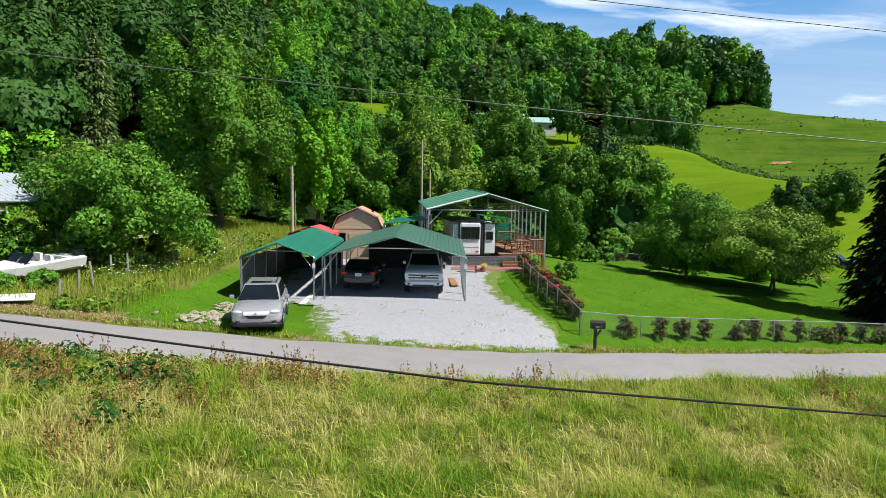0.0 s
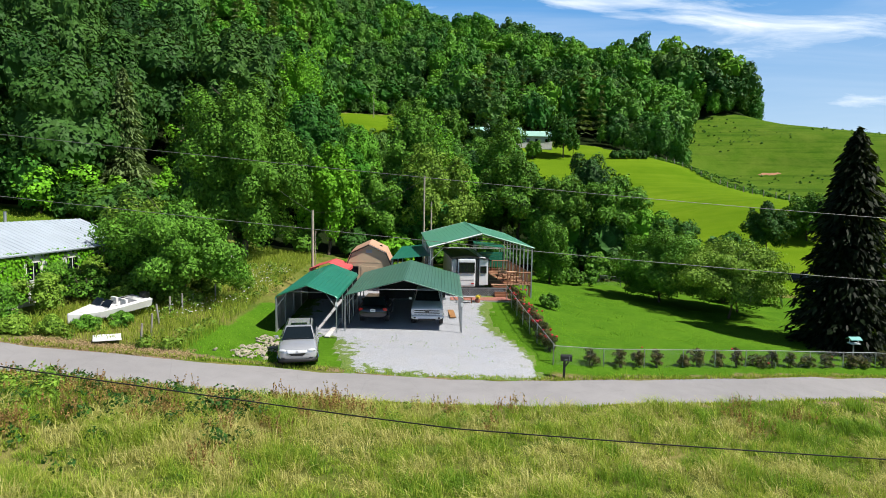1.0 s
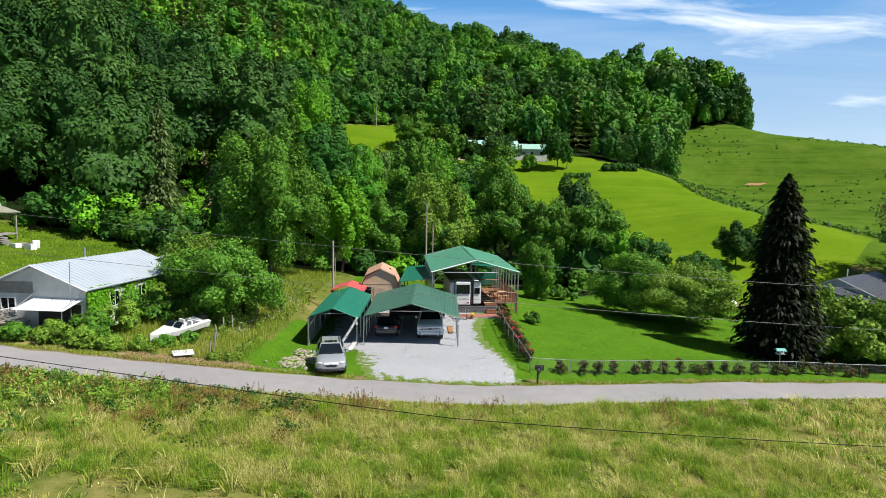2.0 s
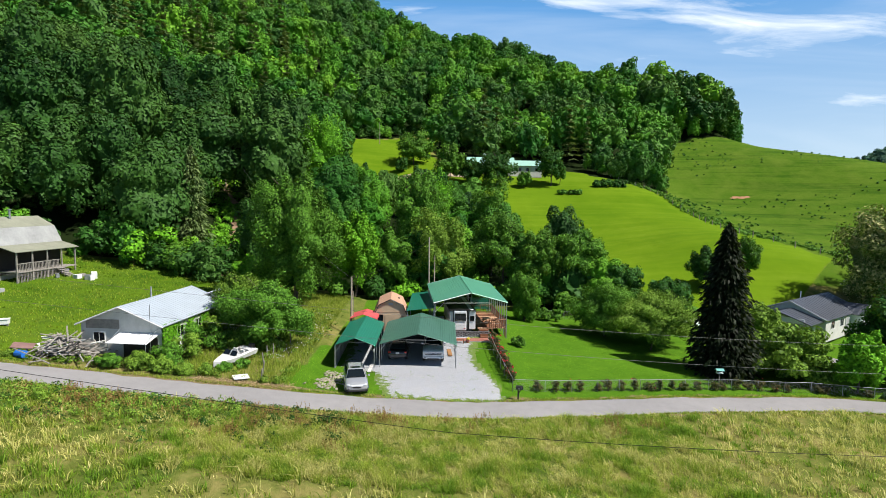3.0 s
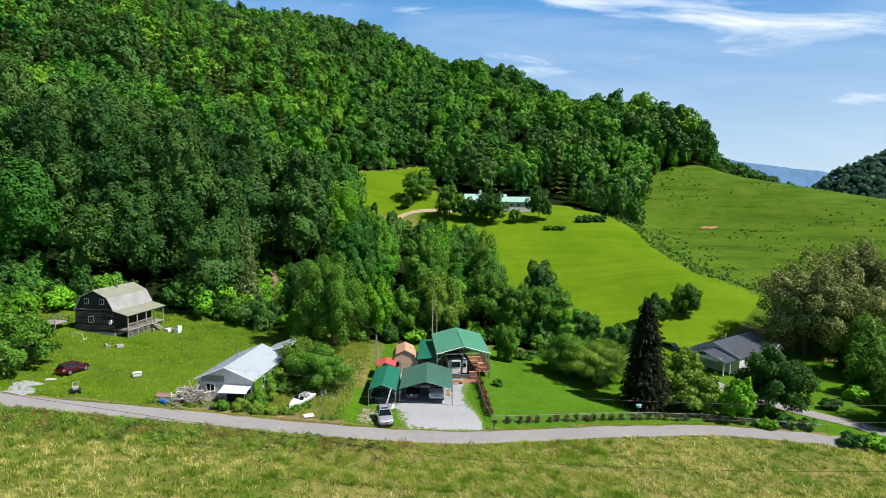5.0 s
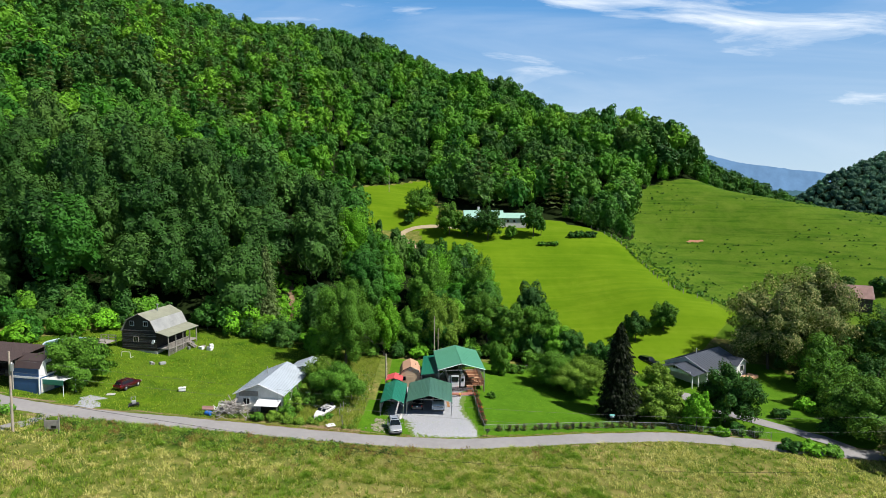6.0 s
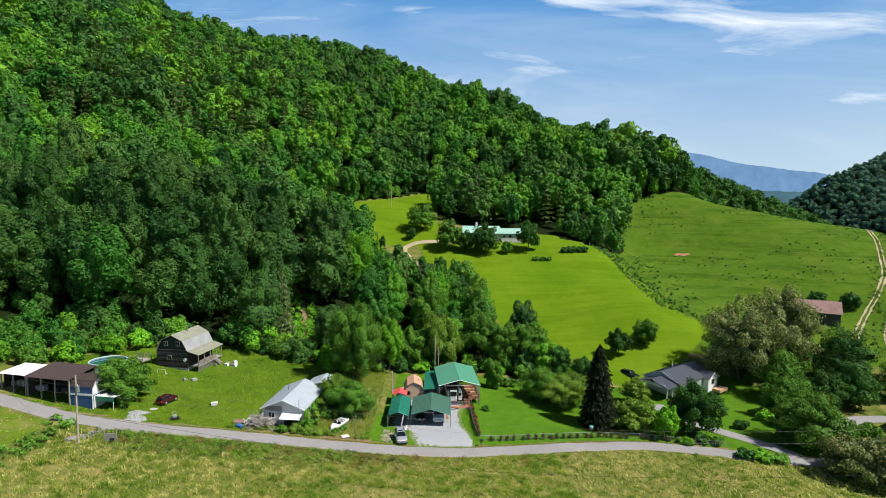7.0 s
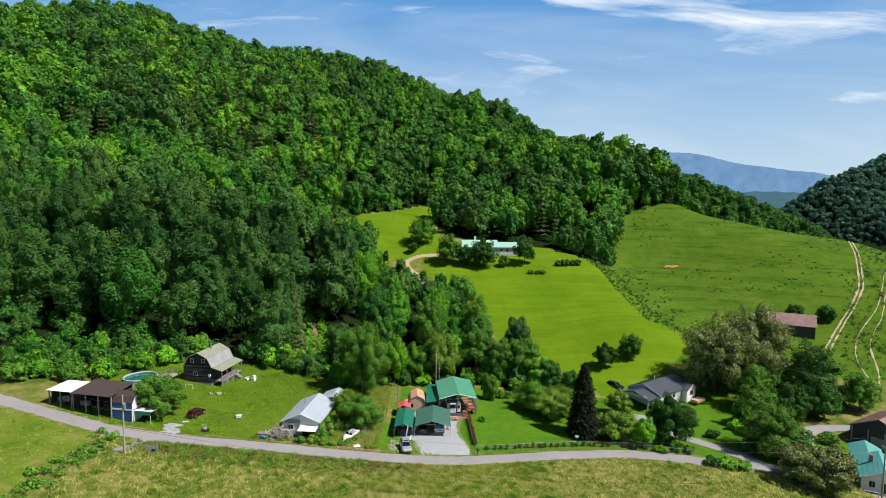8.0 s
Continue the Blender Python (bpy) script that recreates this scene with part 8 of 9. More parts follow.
def bird_feeder():
    ob = empty("bird_feeder", pose(27.3, 32.3, spot(27.3, 32.3)), label="small green-roofed bird feeder on a post", category="bird feeder")
    part("post", bars(((0, 0, -0.2), (0, 0, 1.3)), r=0.04), M_OLDWOOD, ob)
    part("tray", boxes((-0.3, 0.3, -0.22, 0.22, 1.3, 1.36)), M_WHITE, ob)
    for s in (-1, 1):
        bm = bmesh.new()
        sheet(bm, [(-0.38, s * 0.3, 1.6), (0.38, s * 0.3, 1.6), (0.38, 0, 1.78), (-0.38, 0, 1.78)], 0.03)
        part("roof", bm, M_TEAL, ob)
    for x in (-0.28, 0.28):
        part("support", boxes((x - 0.02, x + 0.02, -0.02, 0.02, 1.36, 1.7)), M_WHITE, ob)


bird_feeder()
# white shelter glimpsed behind the fruit trees
sh = empty("shelter", pose(33.5, 54.0, spot(33.5, 54), 0, 0, -25), label="small white hoop shelter behind the fruit trees", category="shelter")
bm = bmesh.new()
for i in range(8):
    a0, a1 = i * math.pi / 8, (i + 1) * math.pi / 8
    sheet(bm, [(-1.5 * math.cos(a0), 0, 2.2 * math.sin(a0)), (-1.5 * math.cos(a1), 0, 2.2 * math.sin(a1)), (-1.5 * math.cos(a1), 3, 2.2 * math.sin(a1)), (-1.5 * math.cos(a0), 3, 2.2 * math.sin(a0))], 0.02)
part("cover", bm, M_WHITE, sh)

# thicket round the white house and boat
for i, (x, y, w, h) in enumerate([(-23.2, 24.4, 2.6, 2.2), (-22.6, 27.0, 2.4, 2.6), (-23.0, 22.6, 2.4, 1.3), (-23.6, 29.5, 2.2, 3.0), (-22.9, 31.8, 2.6, 2.6), (-19.4, 30.2, 2.8, 1.6), (-21.4, 29.6, 2.6, 2.4), (-25.0, 22.8, 2.4, 1.4), (-16.2, 30.4, 2.4, 1.5), (-27.2, 22.4, 2.0, 1.1), (-16.6, 34.2, 2.2, 1.8), (-14.4, 36.2, 1.8, 1.2), (-18.6, 24.2, 1.5, 0.9), (-19.6, 23.0, 1.5, 0.9), (-21.2, 22.6, 1.6, 1.0), (-17.4, 25.4, 1.4, 0.9)]):
    bush(x, y, w, h, M_LEAF_YELLOW if i % 3 else M_LEAF, 540 + i, "rank green thicket beside the white house", 2400, 0.12)
ivy_rng = np.random.default_rng(77)
ivy = []
for k in range(2600):
    yl = ivy_rng.choice([0.4, 1.6, 4.6, 7.4, 10.6]) + ivy_rng.normal(0, 0.55)
    zl = ivy_rng.uniform(0, 2.75) ** 1.0
    ivy.append((3.72 + ivy_rng.uniform(0, 0.14), np.clip(yl, 0, 11.5), zl))
ivy = np.array(ivy)
t1 = ivy_rng.normal(size=ivy.shape) * np.array([0.35, 1, 1])
t1 /= np.linalg.norm(t1, axis=1, keepdims=True)
t2 = np.cross(t1, np.array([1.0, 0.2, 0.3]))
iv = np.stack([ivy - t1 * 0.12, ivy - t2 * 0.09, ivy + t1 * 0.12, ivy + t2 * 0.09], 1).reshape(-1, 3)
ivy_ob = mesh_part("ivy", raw_mesh("ivy", iv, quads_of(iv), M_LEAF_FRESH))
ivy_ob.matrix_world = pose(-27.8, 25.4, 2.55, 0, 0, -5)
tagged(ivy_ob, "ivy climbing the white house wall", "ivy", kind="stuff")

# heap of old lumber before the white house
heap = empty("lumber_heap", pose(-31.6, 23.7, spot(-31.6, 23.7)), label="tangled heap of weathered boards and poles", category="lumber")
for i in range(120):
    ln_ = rr.uniform(1.2, 3.6)
    b = part("lumber", boxes((-0.06, 0.06, -ln_ / 2, ln_ / 2, -0.03, 0.03)), M_OLDWOOD if i % 7 else M_OFFWHITE, heap)
    u = rr.gauss(0, 1.3)
    b.matrix_local = pose(u, rr.gauss(0, 0.7), max(0.1, 1.9 - 0.55 * abs(u)) * rr.uniform(0.1, 1), rr.uniform(-32, 32), rr.uniform(-20, 20), rr.uniform(0, 180))
tp = tagged(part("barrel", bars(((0, -0.45, 0.32), (0, 0.45, 0.32)), r=0.32, sides=16), plain("bright_blue_plastic", (0.02, 0.16, 0.6), 0.4, 0, 0.15)), "bright blue plastic barrel lying by the lumber heap", "barrel")
tp.matrix_world = pose(-34.2, 22.2, spot(-34.2, 22.2), 0, 0, 70)
cover = tagged(part("rusty_sheet", boxes((-0.8, 0.8, -0.5, 0.5, 0, 0.05)), M_RUST), "rusty sheet over the lumber heap", "sheet metal")
cover.matrix_world = pose(-34.6, 23.0, spot(-34.6, 23) + 0.75, 12, 8, 20)


# ---- small things on the rough lawn and by the lane ----
def small_box(name, x, y, s, mat, label, cat, turn=20, tall=0.6):
    b = empty(name, pose(x, y, spot(x, y), 0, 0, turn), label=label, category=cat)
    part("body", boxes((-s, s, -s * 0.7, s * 0.7, 0.15, tall), bevel=0.03), mat, b)
    part("lid", boxes((-s * 1.1, s * 1.1, -s * 0.8, s * 0.8, tall, tall + 0.06), bevel=0.01), mat, b)
    for sx in (-1, 1):
        part("leg", boxes((sx * s * 0.8 - 0.05, sx * s * 0.8 + 0.05, -s * 0.5, s * 0.5, -0.1, 0.15)), M_OLDWOOD, b)
    return b


small_box("beehive", -41.4, 29.9, 0.5, M_WHITE, "white hive box on the rough lawn", "box")
slab = tagged(part("slab", boxes((-0.6, 0.6, -0.35, 0.35, 0, 0.08), bevel=0.02), M_CONCRETE), "pale slab lying in the grass", "slab")
slab.matrix_world = pose(-50.2, 25.6, spot(-50.2, 25.6) + 0.06, 2, 2, 12)


def mower():
    ob = empty("mower", pose(-45.2, 22.6, spot(-45.2, 22.6), 0, 0, 30), label="old garden machine standing by the lane", category="mower")
    part("deck", boxes((-0.6, 0.6, -0.4, 0.4, 0.2, 0.4), bevel=0.05), M_BLACK, ob)
    part("engine", boxes((-0.25, 0.25, -0.25, 0.25, 0.4, 0.8), bevel=0.06), M_GREY, ob)
    part("handle", bars(((-0.3, 0.4, 0.4), (-0.3, 1.1, 1.0)), ((0.3, 0.4, 0.4), (0.3, 1.1, 1.0)), ((-0.3, 1.1, 1.0), (0.3, 1.1, 1.0)), r=0.03), M_GREY, ob)
    for x in (-0.6, 0.6):
        for y in (-0.35, 0.35):
            wheel(ob, x, y, 0.2, 0.1, 1 if x > 0 else -1)


mower()


def sign_box():
    ob = empty("sign", pose(-49.7, 11.5, spot(-49.7, 11.5), 0, 0, 4), label="blank weathered wooden notice board by the lane", category="sign")
    part("panel", boxes((-0.75, 0.75, -0.05, 0.05, 0.35, 1.5), bevel=0.02), M_OLDWOOD, ob)
    for x in (-0.85, 0.85):
        part("post", boxes((x - 0.07, x + 0.07, -0.07, 0.07, -0.4, 1.85)), M_OLDWOOD, ob)
    part("dark_plate", boxes((-0.1, 0.55, -0.065, -0.05, 0.45, 0.8)), M_BLACK, ob)


sign_box()
gp = empty("gate_patch", label="pale gravel apron beside the lane", kind="structure", category="gravel")
gx0 = ribbon("gravel_apron", [(-51.5, 20.2), (-51.2, 22.5), (-50.9, 24.6)], 3.6, 0.05, M_GRAVEL, step=0.6, seed=9, wobble=0.3)
tagged(gx0, "pale gravel apron beside the lane", "gravel", kind="structure")
bpy.data.objects.remove(gp)
for i, (x, y, w, h) in enumerate([(-80, 38, 6, 4), (-76, 42, 6, 4), (-70, 48, 5, 4), (-90, 36, 6, 4), (-96, 35, 5, 4), (-66, 53, 5, 4)]):
    bush(x, y, w, h, M_LEAF_FRESH if i % 3 else M_LEAF, 600 + i, "rank bright green thicket on the bank", 1700, 0.4)
for i, (x, y, w, h) in enumerate([(-63, 57.5, 5, 5), (-57, 58, 5, 4), (-44, 58.5, 6, 5), (-38, 58, 5, 4), (-32, 59, 6, 5), (-27, 57, 5, 5), (-24, 54.5, 4, 4), (-49, 59, 5, 6), (-41, 60, 6, 7), (-15, 56.5, 3.5, 3), (-9.5, 58, 4, 3), (-5, 58.5, 4, 3), (1, 59, 4, 3.5), (6, 60, 4, 3), (12, 60.5, 4, 3), (18, 61.5, 4, 3), (24, 61, 4, 3), (30, 63, 4, 3), (36, 61.5, 4, 3.2), (22, 56, 4, 2.6), (29, 54, 4, 3), (33, 57, 4, 3)]):
    bush(x, y, w, h, (M_LEAF, M_LEAF_DEEP, M_LEAF_FRESH)[i % 3], 630 + i, "leafy undergrowth at the wood's edge", 1300, 0.34)
for i, (x, y, w, h) in enumerate([(44, 29.4, 2.2, 1.2), (49.5, 29.8, 2.4, 1.3), (51.5, 24.2, 3.0, 1.4), (54, 23.2, 3.2, 1.5), (57, 22.6, 3, 1.3), (58, 38, 3, 1.6), (66, 44, 4, 2.4), (69, 48, 4, 2.6), (62, 30.5, 4, 2.4), (76, 26, 5, 3), (83, 38, 4, 2.5), (47, 31, 2.4, 1.4), (74, 32, 4, 3)]):
    bush(x, y, w, h, (M_LEAF_FRESH, M_LEAF, M_LEAF_DEEP)[i % 3], 660 + i, "leafy green shrub beside the road", 900, 0.3)


def cylinder_posts(line, spacing, h, label, group):
    p = np.array(line, float)
    s = np.r_[0, np.cumsum(np.hypot(*np.diff(p, axis=0).T))]
    me = None
    for d in np.arange(0, s[-1], spacing):
        x, y = float(np.interp(d, s, p[:, 0])), float(np.interp(d, s, p[:, 1]))
        if me is None:
            q = part("fence_post", bar(bmesh.new(), (0, 0, -0.4), (0, 0, h), 0.09, 6), M_OLDWOOD)
            me = q.data
        else:
            q = mesh_part("fence_post", me)
        q.location = (x, y, spot(x, y))
        tagged(q, label, "post", group)


cylinder_posts([(58, 182), (64, 165), (67.5, 140), (66, 120), (66, 104), (72, 94), (84, 88)], 4.5, 1.3, "grey wooden post of the pasture fence", "pasture fence posts")
cylinder_posts([(150, 262), (176, 280), (205, 292), (240, 300)], 6, 1.4, "grey wooden post of the ridge fence", "ridge fence posts")

# ---- weeds, grass and scrub beyond counting ----
def clumps(name, pts, w, h, mat, label, leaves=26, size=0.35, seed=1):
    rng = np.random.default_rng(seed)
    vs = []
    zs = land(np.array([p[0] for p in pts]), np.array([p[1] for p in pts]))
    for (x, y), z in zip(pts, zs):
        s = rng.uniform(0.5, 1.5)
        b = np.array([[0, 0, h * 0.4 * s, w * 0.42 * s], [w * 0.25 * s, 0.1, h * 0.3 * s, w * 0.3 * s]])
        v = leaf_cloud(rng, b, leaves, size * s, inner_leaves=0)
        v[:, 2] = np.maximum(v[:, 2], 0)
        vs.append(v + np.array([x, y, z - 0.03]))
    v = np.concatenate(vs)
    return tagged(new(name, raw_mesh(name, v, quads_of(v), mat)), label, "scrub", kind="stuff")


prng = np.random.default_rng(55)
pts = [(x, y) for x, y in zip(prng.uniform(66, 250, 2600), prng.uniform(90, 300, 2600)) if inside(WOODS[0], x, y) == 0 and inside(MEADOW, x, y) == 0 and x > 60 + 0.1 * (y - 100) and noise.noise((x * 0.035, y * 0.05, 2)) > -0.05]
clumps("pasture_scrub", pts[:1200], 0.6, 0.42, M_LEAF_DEEP, "scattered dark weed clumps on the pasture", 16, 0.3, 2)
pts = []
for row in range(26):
    off = 3.0 + 2.2 * row
    for d in prng.uniform(0, 1, 60):
        y = 72 + 125 * d
        x = float(np.interp(y, [70, 92, 104, 122, 143, 170, 200], [114, 120, 126, 140, 157, 178, 198])) + off + prng.normal(0, 0.35) + 1.2 * math.sin(d * 21 + row)
        pts.append((x, y))
clumps("terrace_scrub", pts, 1.35, 0.75, M_LEAF_DEEP, "rows of scrub on the terraced slope", 12, 0.3, 3)
pts = [(x, y) for x, y in zip(prng.uniform(-21, -12, 500), prng.uniform(22.3, 46, 500)) if (x < -13.2 + 0.06 * (y - 22) or y > 34) and math.hypot(x + 16.6, y - 22.7) > 1.3 and math.hypot(x + 18.9, y - 26) > 2.6]
clumps("bank_weeds", pts[:130], 0.7, 0.6, M_LEAF_YELLOW, "tall rank weeds on the bank", 40, 0.1, 4)
clumps("verge_weeds", [(x, road_y(x) + 2.9 + abs(prng.normal(0, 0.8))) for x in prng.uniform(-36, -13, 170) if not -18.2 < x < -15.4], 0.6, 0.5, M_LEAF_YELLOW, "weeds along the lane's verge", 34, 0.1, 5)


def blades(name, pts, h, w, mat, label, seed, lean=0.45, way=None, tall=None):
    """Grass: each blade two bent faces narrowing to the tip. way: the angle it leans to; tall: a share of its height."""
    rng = np.random.default_rng(seed)
    p = np.array(pts)
    k = len(p)
    hh = h * rng.uniform(0.55, 1.3, k) * (1 if tall is None else tall)
    a = rng.uniform(0, 6.283, k) if way is None else way
    out = lean * hh * rng.uniform(0.2, 1.4, k)
    d = np.stack([np.cos(a), np.sin(a), np.zeros(k)], 1)
    side = np.stack([-np.sin(a), np.cos(a), np.zeros(k)], 1) * (w * rng.uniform(0.6, 1.4, k))[:, None]
    turn = rng.uniform(0, 6.283, k)
    side = side * np.cos(turn)[:, None] + d * (w * np.sin(turn))[:, None]
    z = land(p[:, 0], p[:, 1])
    b0 = np.stack([p[:, 0], p[:, 1], z - 0.03], 1)
    b1 = b0 + d * (out * 0.3)[:, None] + np.stack([0 * hh, 0 * hh, hh * 0.66], 1)
    b2 = b0 + d * out[:, None] + np.stack([0 * hh, 0 * hh, hh * (1.1 - 0.3 * lean)], 1)
    v = np.stack([b0 - side, b0 + side, b1 + side * 0.8, b1 - side * 0.8, b2 + side * 0.15, b2 - side * 0.15], 1).reshape(-1, 3)
    i = np.arange(k)[:, None] * 6
    f = np.concatenate([i + np.array([0, 1, 2, 3]), i + np.array([3, 2, 4, 5])])
    return tagged(new(name, raw_mesh(name, v, f, mat)), label, "grass", kind="stuff")


M_GRASS = leaf_material("field_grass", (0.09, 0.16, 0.010), (0.19, 0.27, 0.024), (0.33, 0.39, 0.06), patch=0.35, translucent=0.48, tint=(0.26, 0.29, 0.045))
M_GRASS_LUSH = leaf_material("lush_grass", (0.06, 0.17, 0.006), (0.12, 0.28, 0.013), (0.2, 0.39, 0.024), patch=0.4, translucent=0.42)
M_GRASS_DEEP = leaf_material("shady_grass", (0.035, 0.09, 0.006), (0.075, 0.16, 0.010), (0.14, 0.24, 0.02), patch=0.4, translucent=0.4)
M_STRAW = leaf_material("dry_grass", (0.26, 0.25, 0.06), (0.46, 0.42, 0.13), (0.66, 0.60, 0.27), patch=0.4, translucent=0.45, tint=(0.38, 0.37, 0.10))
M_DOCK = leaf_material("rusty_dock", (0.09, 0.040, 0.016), (0.29, 0.135, 0.055), (0.46, 0.28, 0.13), patch=1.2, translucent=0.3, tint=(0.19, 0.14, 0.05))

M_DEAD = leaf_material("dead_straw", (0.20, 0.13, 0.07), (0.38, 0.27, 0.15), (0.5, 0.38, 0.22), patch=0.8, translucent=0.3, tint=(0.3, 0.22, 0.12))


def straw_share(x, y):
    return np.array([0.9 * noise.noise((a * 0.75, b * 0.8, 1.7)) + 0.45 * noise.noise((a * 0.08, b * 0.1, 5.0)) for a, b in zip(x, y)])


def sow(n, x0, x1, y0, seed, h, w, tuft, spread, straw_at, y1=None):
    """Tussocks between a line across the field and the lane: each of one kind and height, its blades bending outwards and downwind."""
    rng = np.random.default_rng(seed)
    cx = rng.uniform(x0, x1, n)
    cy = y0 + ((road_y(cx) - 2.35 if y1 is None else y1) - y0) * rng.random(n)
    kind = straw_share(cx, cy) + rng.normal(0, 0.13, n)
    tall = np.clip(0.85 + 0.9 * np.array([noise.noise((a * 0.45, b * 0.45, 9.0)) for a, b in zip(cx, cy)]) + rng.normal(0, 0.16, n), 0.35, 1.7)
    wind = 2.6 + 1.1 * np.array([noise.noise((a * 0.25, b * 0.25, 4.0)) for a, b in zip(cx, cy)])
    ang = rng.uniform(0, 6.283, (n, tuft))
    off = spread * np.abs(rng.normal(0, 1, (n, tuft)))
    x, y = (cx[:, None] + np.cos(ang) * off).ravel(), (cy[:, None] + np.sin(ang) * off).ravel()
    way = np.arctan2(np.sin(ang) + 0.7 * np.sin(wind)[:, None], np.cos(ang) + 0.7 * np.cos(wind)[:, None]).ravel()
    kind, tall = np.repeat(kind, tuft) + rng.normal(0, 0.10, n * tuft), np.repeat(tall, tuft)
    keep = y < road_y(x) - 2.0
    for mat, name, words, ok in ((M_STRAW, "dry_grass", "straw-coloured seeding grass in the field", kind > straw_at), (M_GRASS, "field_grass", "tall green meadow grass in the field", (kind <= straw_at) & (kind > -0.2)),
                                 (M_GRASS_DEEP, "lush_grass", "lush deep green grass in the field", kind <= -0.2)):
        ok = ok & keep
        if ok.sum():
            blades(name, np.stack([x[ok], y[ok]], 1), h, w, mat, words, seed + 1, 1.0 if mat is M_STRAW else 0.85, way[ok], tall[ok])


sow(5200, -17, 19, 6.5, 70, 0.5, 0.0085, 26, 0.11, 0.12)
sow(1500, -18, 20, -14, 75, 0.5, 0.022, 16, 0.2, 0.06, 6.8)
sow(2600, -46, -15, -12, 71, 0.55, 0.020, 18, 0.2, 0.08)
sow(2500, 17, 50, -6, 72, 0.55, 0.020, 18, 0.2, -0.1)
sow(2600, -75, 75, -105, 77, 0.5, 0.045, 9, 0.4, 0.05, -10)
sow(900, -58, -45, -16, 73, 0.5, 0.03, 14, 0.25, 0.04)
sow(1700, -96, -60, -22, 76, 0.16, 0.05, 10, 0.4, 0.0)
sow(1100, 49, 76, 2, 74, 0.55, 0.032, 15, 0.25, 0.0)

# rusty dock and broad weeds along the near side of the lane
drng = np.random.default_rng(91)
dx, dy = [], []
stems, seeds = [], []
patches = [(x, float(road_y(x)) - 2.6 - abs(drng.normal(0, 2.4))) for x in np.concatenate([drng.uniform(-52, -4, 110), drng.uniform(-4, 20, 10)])]
for _ in range(420):
    cx, cy = patches[int(drng.integers(0, len(patches)))]
    x, y = cx + drng.normal(0, 0.45), cy + drng.normal(0, 0.35)
    if y > road_y(x) - 2.3:
        continue
    foot = spot(x, y)
    for _ in range(int(drng.integers(3, 8))):
        sx, sy = x + drng.normal(0, 0.16), y + drng.normal(0, 0.16)
        top = drng.uniform(0.5, 0.95)
        tilt = drng.normal(0, 0.12, 2)
        stems.append((sx, sy))
        k = 22
        u = drng.uniform(0.4, 1.0, k)
        z = foot + u * top
        r = 0.045 * (1.15 - u)
        seeds.append(np.stack([sx + tilt[0] * u + drng.normal(0, 1, k) * r, sy + tilt[1] * u + drng.normal(0, 1, k) * r, z], 1))
sc = np.concatenate(seeds)
sa = drng.normal(size=sc.shape) * 0.022
sb = np.cross(sa, drng.normal(size=sc.shape))
sb *= 0.020 / np.linalg.norm(sb, axis=1, keepdims=True)
qv = np.stack([sc - sa, sc - sb, sc + sa, sc + sb], 1).reshape(-1, 3)
tagged(new("dock_seeds", raw_mesh("dock_seeds", qv, quads_of(qv), M_DOCK)), "rust-red seed heads of dock along the lane", "weeds", kind="stuff")
blades("dock", np.array(stems), 0.6, 0.008, M_DOCK, "rusty dock stems along the lane", 92, 0.25)
clumps("broad_weeds", [(x, road_y(x) - 2.6 - abs(drng.normal(0, 2.4))) for x in drng.uniform(-52, -14, 620)], 0.75, 0.8, M_LEAF_YELLOW, "broad-leaved green weeds along the lane", 44, 0.085, 6)
clumps("dark_weeds", [(x, road_y(x) - 2.6 - abs(drng.normal(0, 3.0))) for x in drng.uniform(-54, -6, 430)], 0.7, 0.75, M_LEAF_DEEP, "dark green weeds along the lane", 40, 0.08, 12)
clumps("leafy_weeds", [(x, road_y(x) - 2.6 - abs(drng.normal(0, 2.2))) for x in drng.uniform(-16, 2, 90)], 0.5, 0.6, M_LEAF_YELLOW, "leafy weeds among the grass by the lane", 90, 0.042, 8)
clumps("bramble", [(-59.8 + drng.normal(0, 1.3), y) for y in drng.uniform(-9, 17.5, 60)], 1.3, 0.8, M_LEAF, "bramble hedge along the field ditch", 40, 0.25, 7)

# daisies and pale seed heads on the bank, dead straw by the lane
fx, fy = drng.uniform(-20, -12.6, 700), drng.uniform(27, 44, 700)
ok = np.array([noise.noise((a * 0.5, b * 0.4, 8.0)) > -0.05 for a, b in zip(fx, fy)])
fx, fy = fx[ok], fy[ok]
fz = land(fx, fy) + drng.uniform(0.4, 0.75, len(fx))
pc = np.stack([fx, fy, fz], 1)
fs = drng.uniform(0.02, 0.045, (len(fx), 1))
qv = np.stack([pc + fs * np.array(o) for o in ((-1, -0.4, 0), (0.2, -1, -0.3), (1, 0.4, 0), (-0.2, 1, 0.3))], 1).reshape(-1, 3)
tagged(new("daisies", raw_mesh("daisies", qv, quads_of(qv), M_WHITE)), "white daisies over the weeds of the bank", "flowers", kind="stuff")
sx = drng.uniform(-20, -12.2, 5200)
sy = road_y(sx) + 2.0 + np.abs(drng.normal(0, 0.65, 5200))
blades("dead_grass", np.stack([sx, sy], 1), 0.14, 0.02, M_DEAD, "dead mown straw beside the lane", 98, 2.5)
gx, gy = drng.normal(-9.7, 1.0, 900), drng.uniform(22.4, 28.6, 900)
blades("stone_grass", np.stack([gx, gy], 1), 0.16, 0.014, M_GRASS_LUSH, "grass growing between the stones", 99, 0.7)

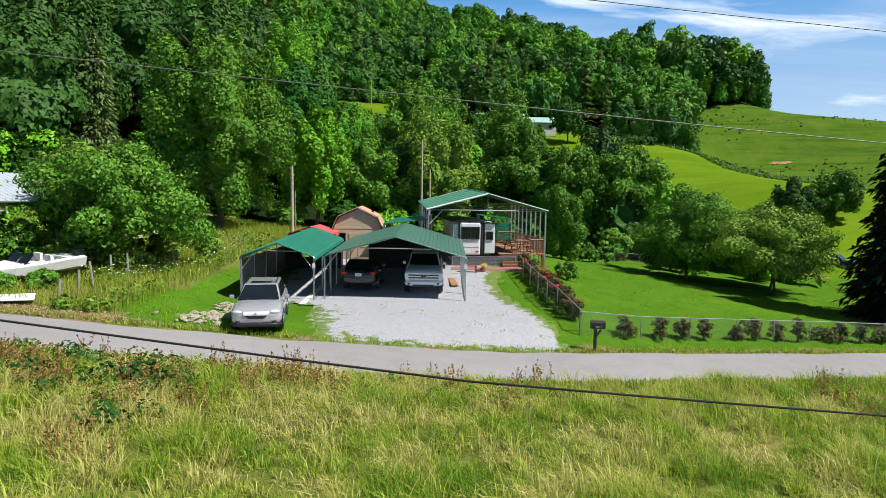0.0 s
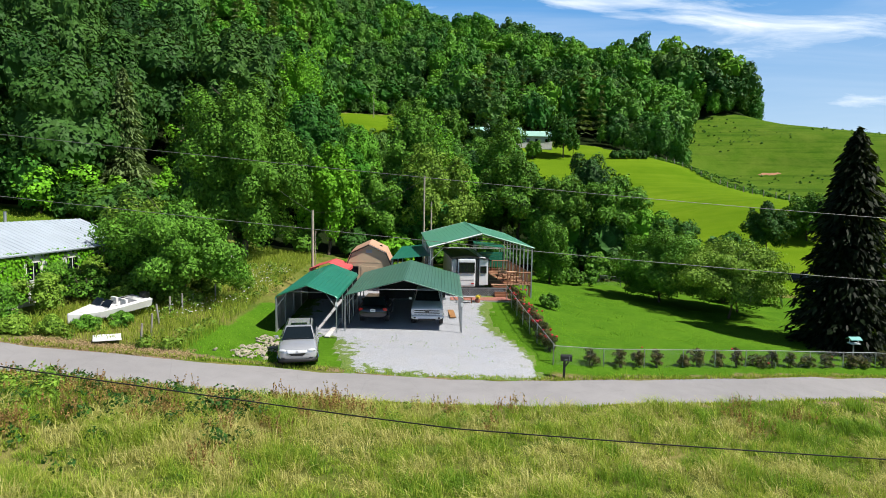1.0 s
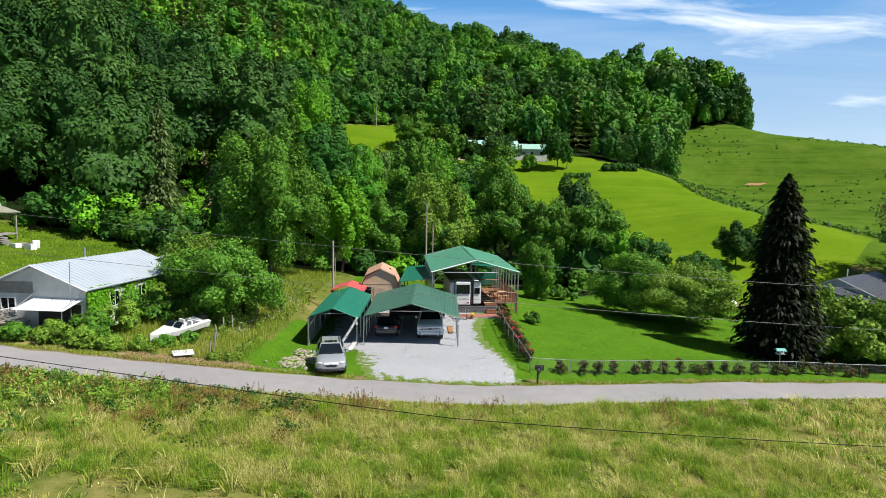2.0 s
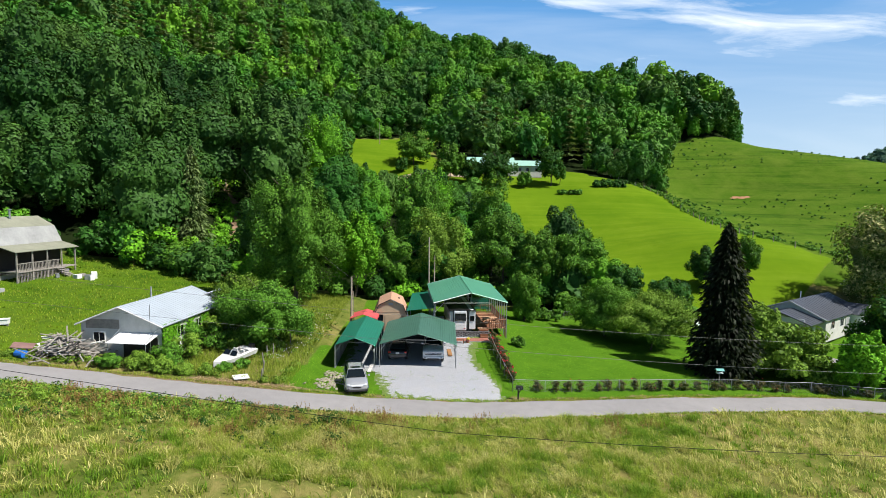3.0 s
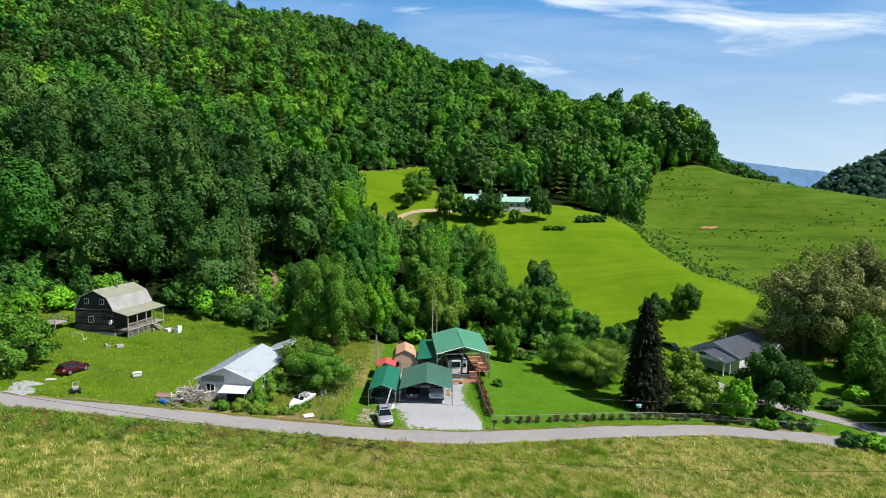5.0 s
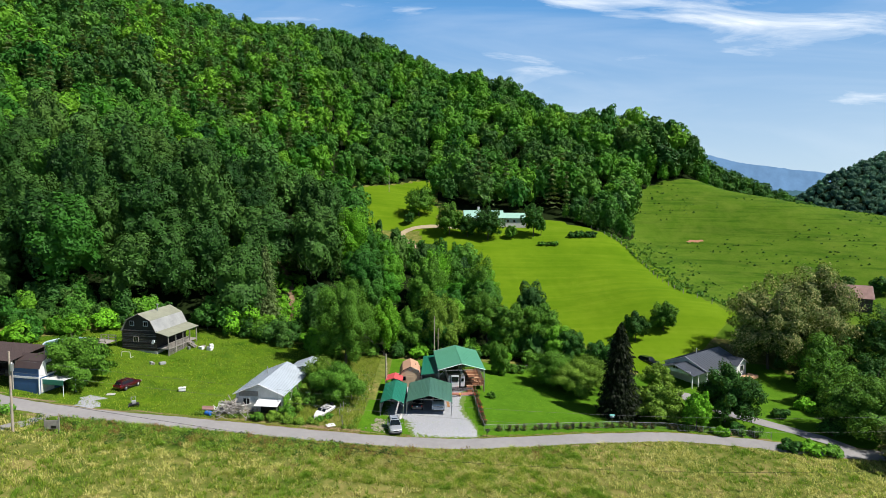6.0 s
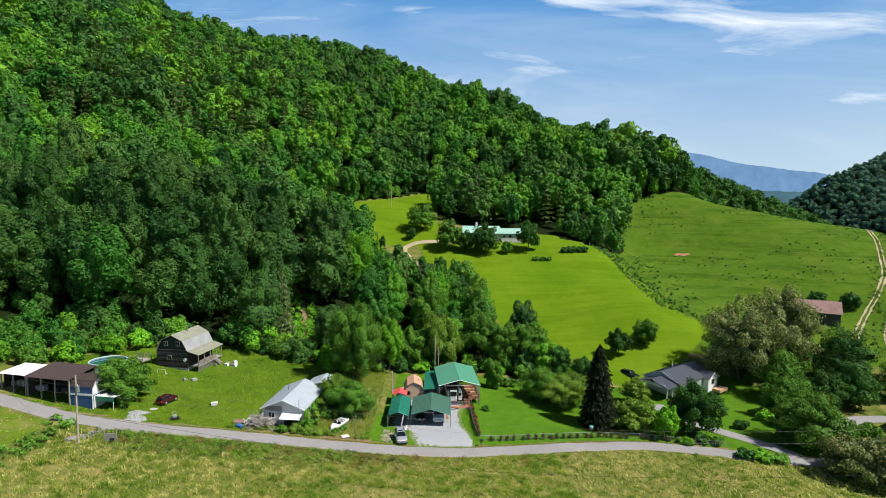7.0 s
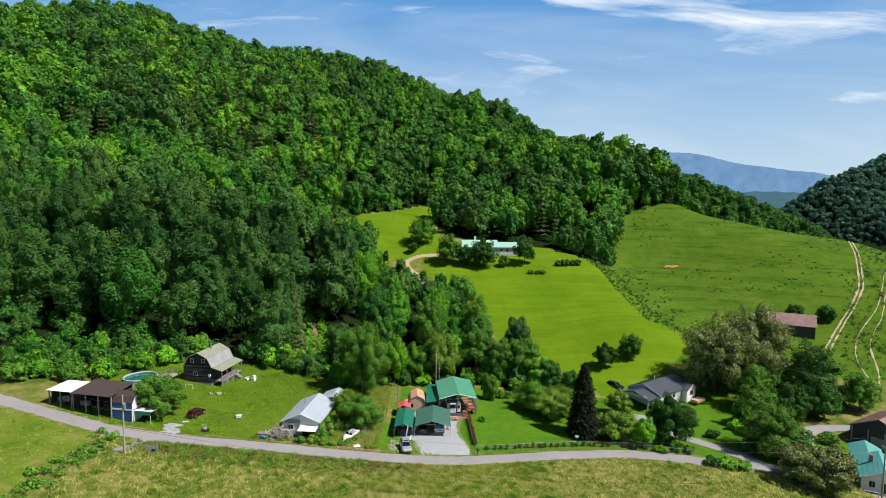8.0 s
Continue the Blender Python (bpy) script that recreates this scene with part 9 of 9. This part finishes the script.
# brush on the cleared line and scrub along the pasture fence
bu = drng.uniform(0, 1, 190)
bx_, by_ = np.interp(bu, [0, 0.2, 0.55, 0.8, 1], [-33.5, -34, -37, -41.5, -46]), np.interp(bu, [0, 0.2, 0.55, 0.8, 1], [60, 66, 80, 90, 99])
side_ = np.where(drng.random(190) < 0.5, -1, 1) * (0.9 + np.abs(drng.normal(0, 1.7, 190)))
clumps("cleared_brush", list(zip(bx_ + side_, by_)), 2.0, 1.5, M_LEAF_FRESH, "bright brush on the cleared line", 70, 0.3, 9)
fl = np.linspace(0, 1, 460)
clumps("fence_scrub", [(float(np.interp(u, [0, 0.3, 0.6, 0.85, 1], [59, 65, 67, 67, 80])) + abs(drng.normal(0, 4.5)), float(np.interp(u, [0, 0.3, 0.6, 0.85, 1], [182, 160, 130, 104, 90]))) for u in fl], 0.8, 0.6, M_LEAF, "weeds along the pasture fence", 26, 0.28, 10)

# short grass on lawns and verges
lx, ly = drng.uniform(-14, 30, 30000), drng.uniform(21.5, 46, 30000)
ok = (inside(LAWN, lx, ly) > 0) & ~((lx > -8.2) & (lx < np.interp(ly, [21, 24, 27, 31, 36, 48], [4.6, 5.2, 4.6, 4.4, 4.1, 4.9])) & (ly > road_y(lx) + 2.2)) & (ly > road_y(lx) + 1.9)
blades("lawn_grass", np.stack([lx[ok], ly[ok]], 1), 0.09, 0.012, M_GRASS_LUSH, "short mown lawn grass", 93, 0.5)
vx = np.concatenate([drng.uniform(-40, 45, 9000), drng.uniform(-40, 45, 9000)])
vy = road_y(vx) + np.where(np.arange(18000) < 9000, 1, -1) * (1.86 + np.abs(drng.normal(0, 0.3, 18000)))
ok = ~((vx > -5.4) & (vx < 4.6) & (vy > road_y(vx)) & (drng.random(18000) > 0.35))
blades("verge_grass", np.stack([vx[ok], vy[ok]], 1), 0.2, 0.016, M_GRASS, "grass fringing the lane", 94, 0.6)
tx, ty = drng.uniform(-5.2, 4.6, 140), drng.uniform(22.8, 46, 140)
ok = (tx > 1.7) | (ty < 29)
tx, ty = np.repeat(tx[ok], 16), np.repeat(ty[ok], 16)
blades("gravel_weeds", np.stack([tx + drng.normal(0, 0.16, len(tx)), ty + drng.normal(0, 0.16, len(ty))], 1), 0.13, 0.014, M_GRASS_LUSH, "grass tufts coming up through the gravel", 95, 0.6)
bx, by = drng.uniform(-22, -12.6, 22000), drng.uniform(22.4, 56, 22000)
blades("bank_grass", np.stack([bx, by], 1), 0.5, 0.011, M_GRASS, "long grass on the bank", 96, 0.5)
rx, ry = drng.uniform(-76, -28, 24000), drng.uniform(20.5, 58, 24000)
ok = (inside(LEFT_LAWN, rx, ry) > 0) & (ry > road_y(rx) + 2.3)
rx, ry = rx[ok], ry[ok]
pale = straw_share(rx * 0.35, ry * 0.5) > -0.42
blades("rough_grass", np.stack([rx[~pale], ry[~pale]], 1), 0.22, 0.04, M_GRASS_DEEP, "rough uneven grass round the barn", 97, 0.6)
blades("pale_rough_grass", np.stack([rx[pale], ry[pale]], 1), 0.2, 0.04, M_GRASS, "yellowing rough grass round the barn", 87, 0.6)
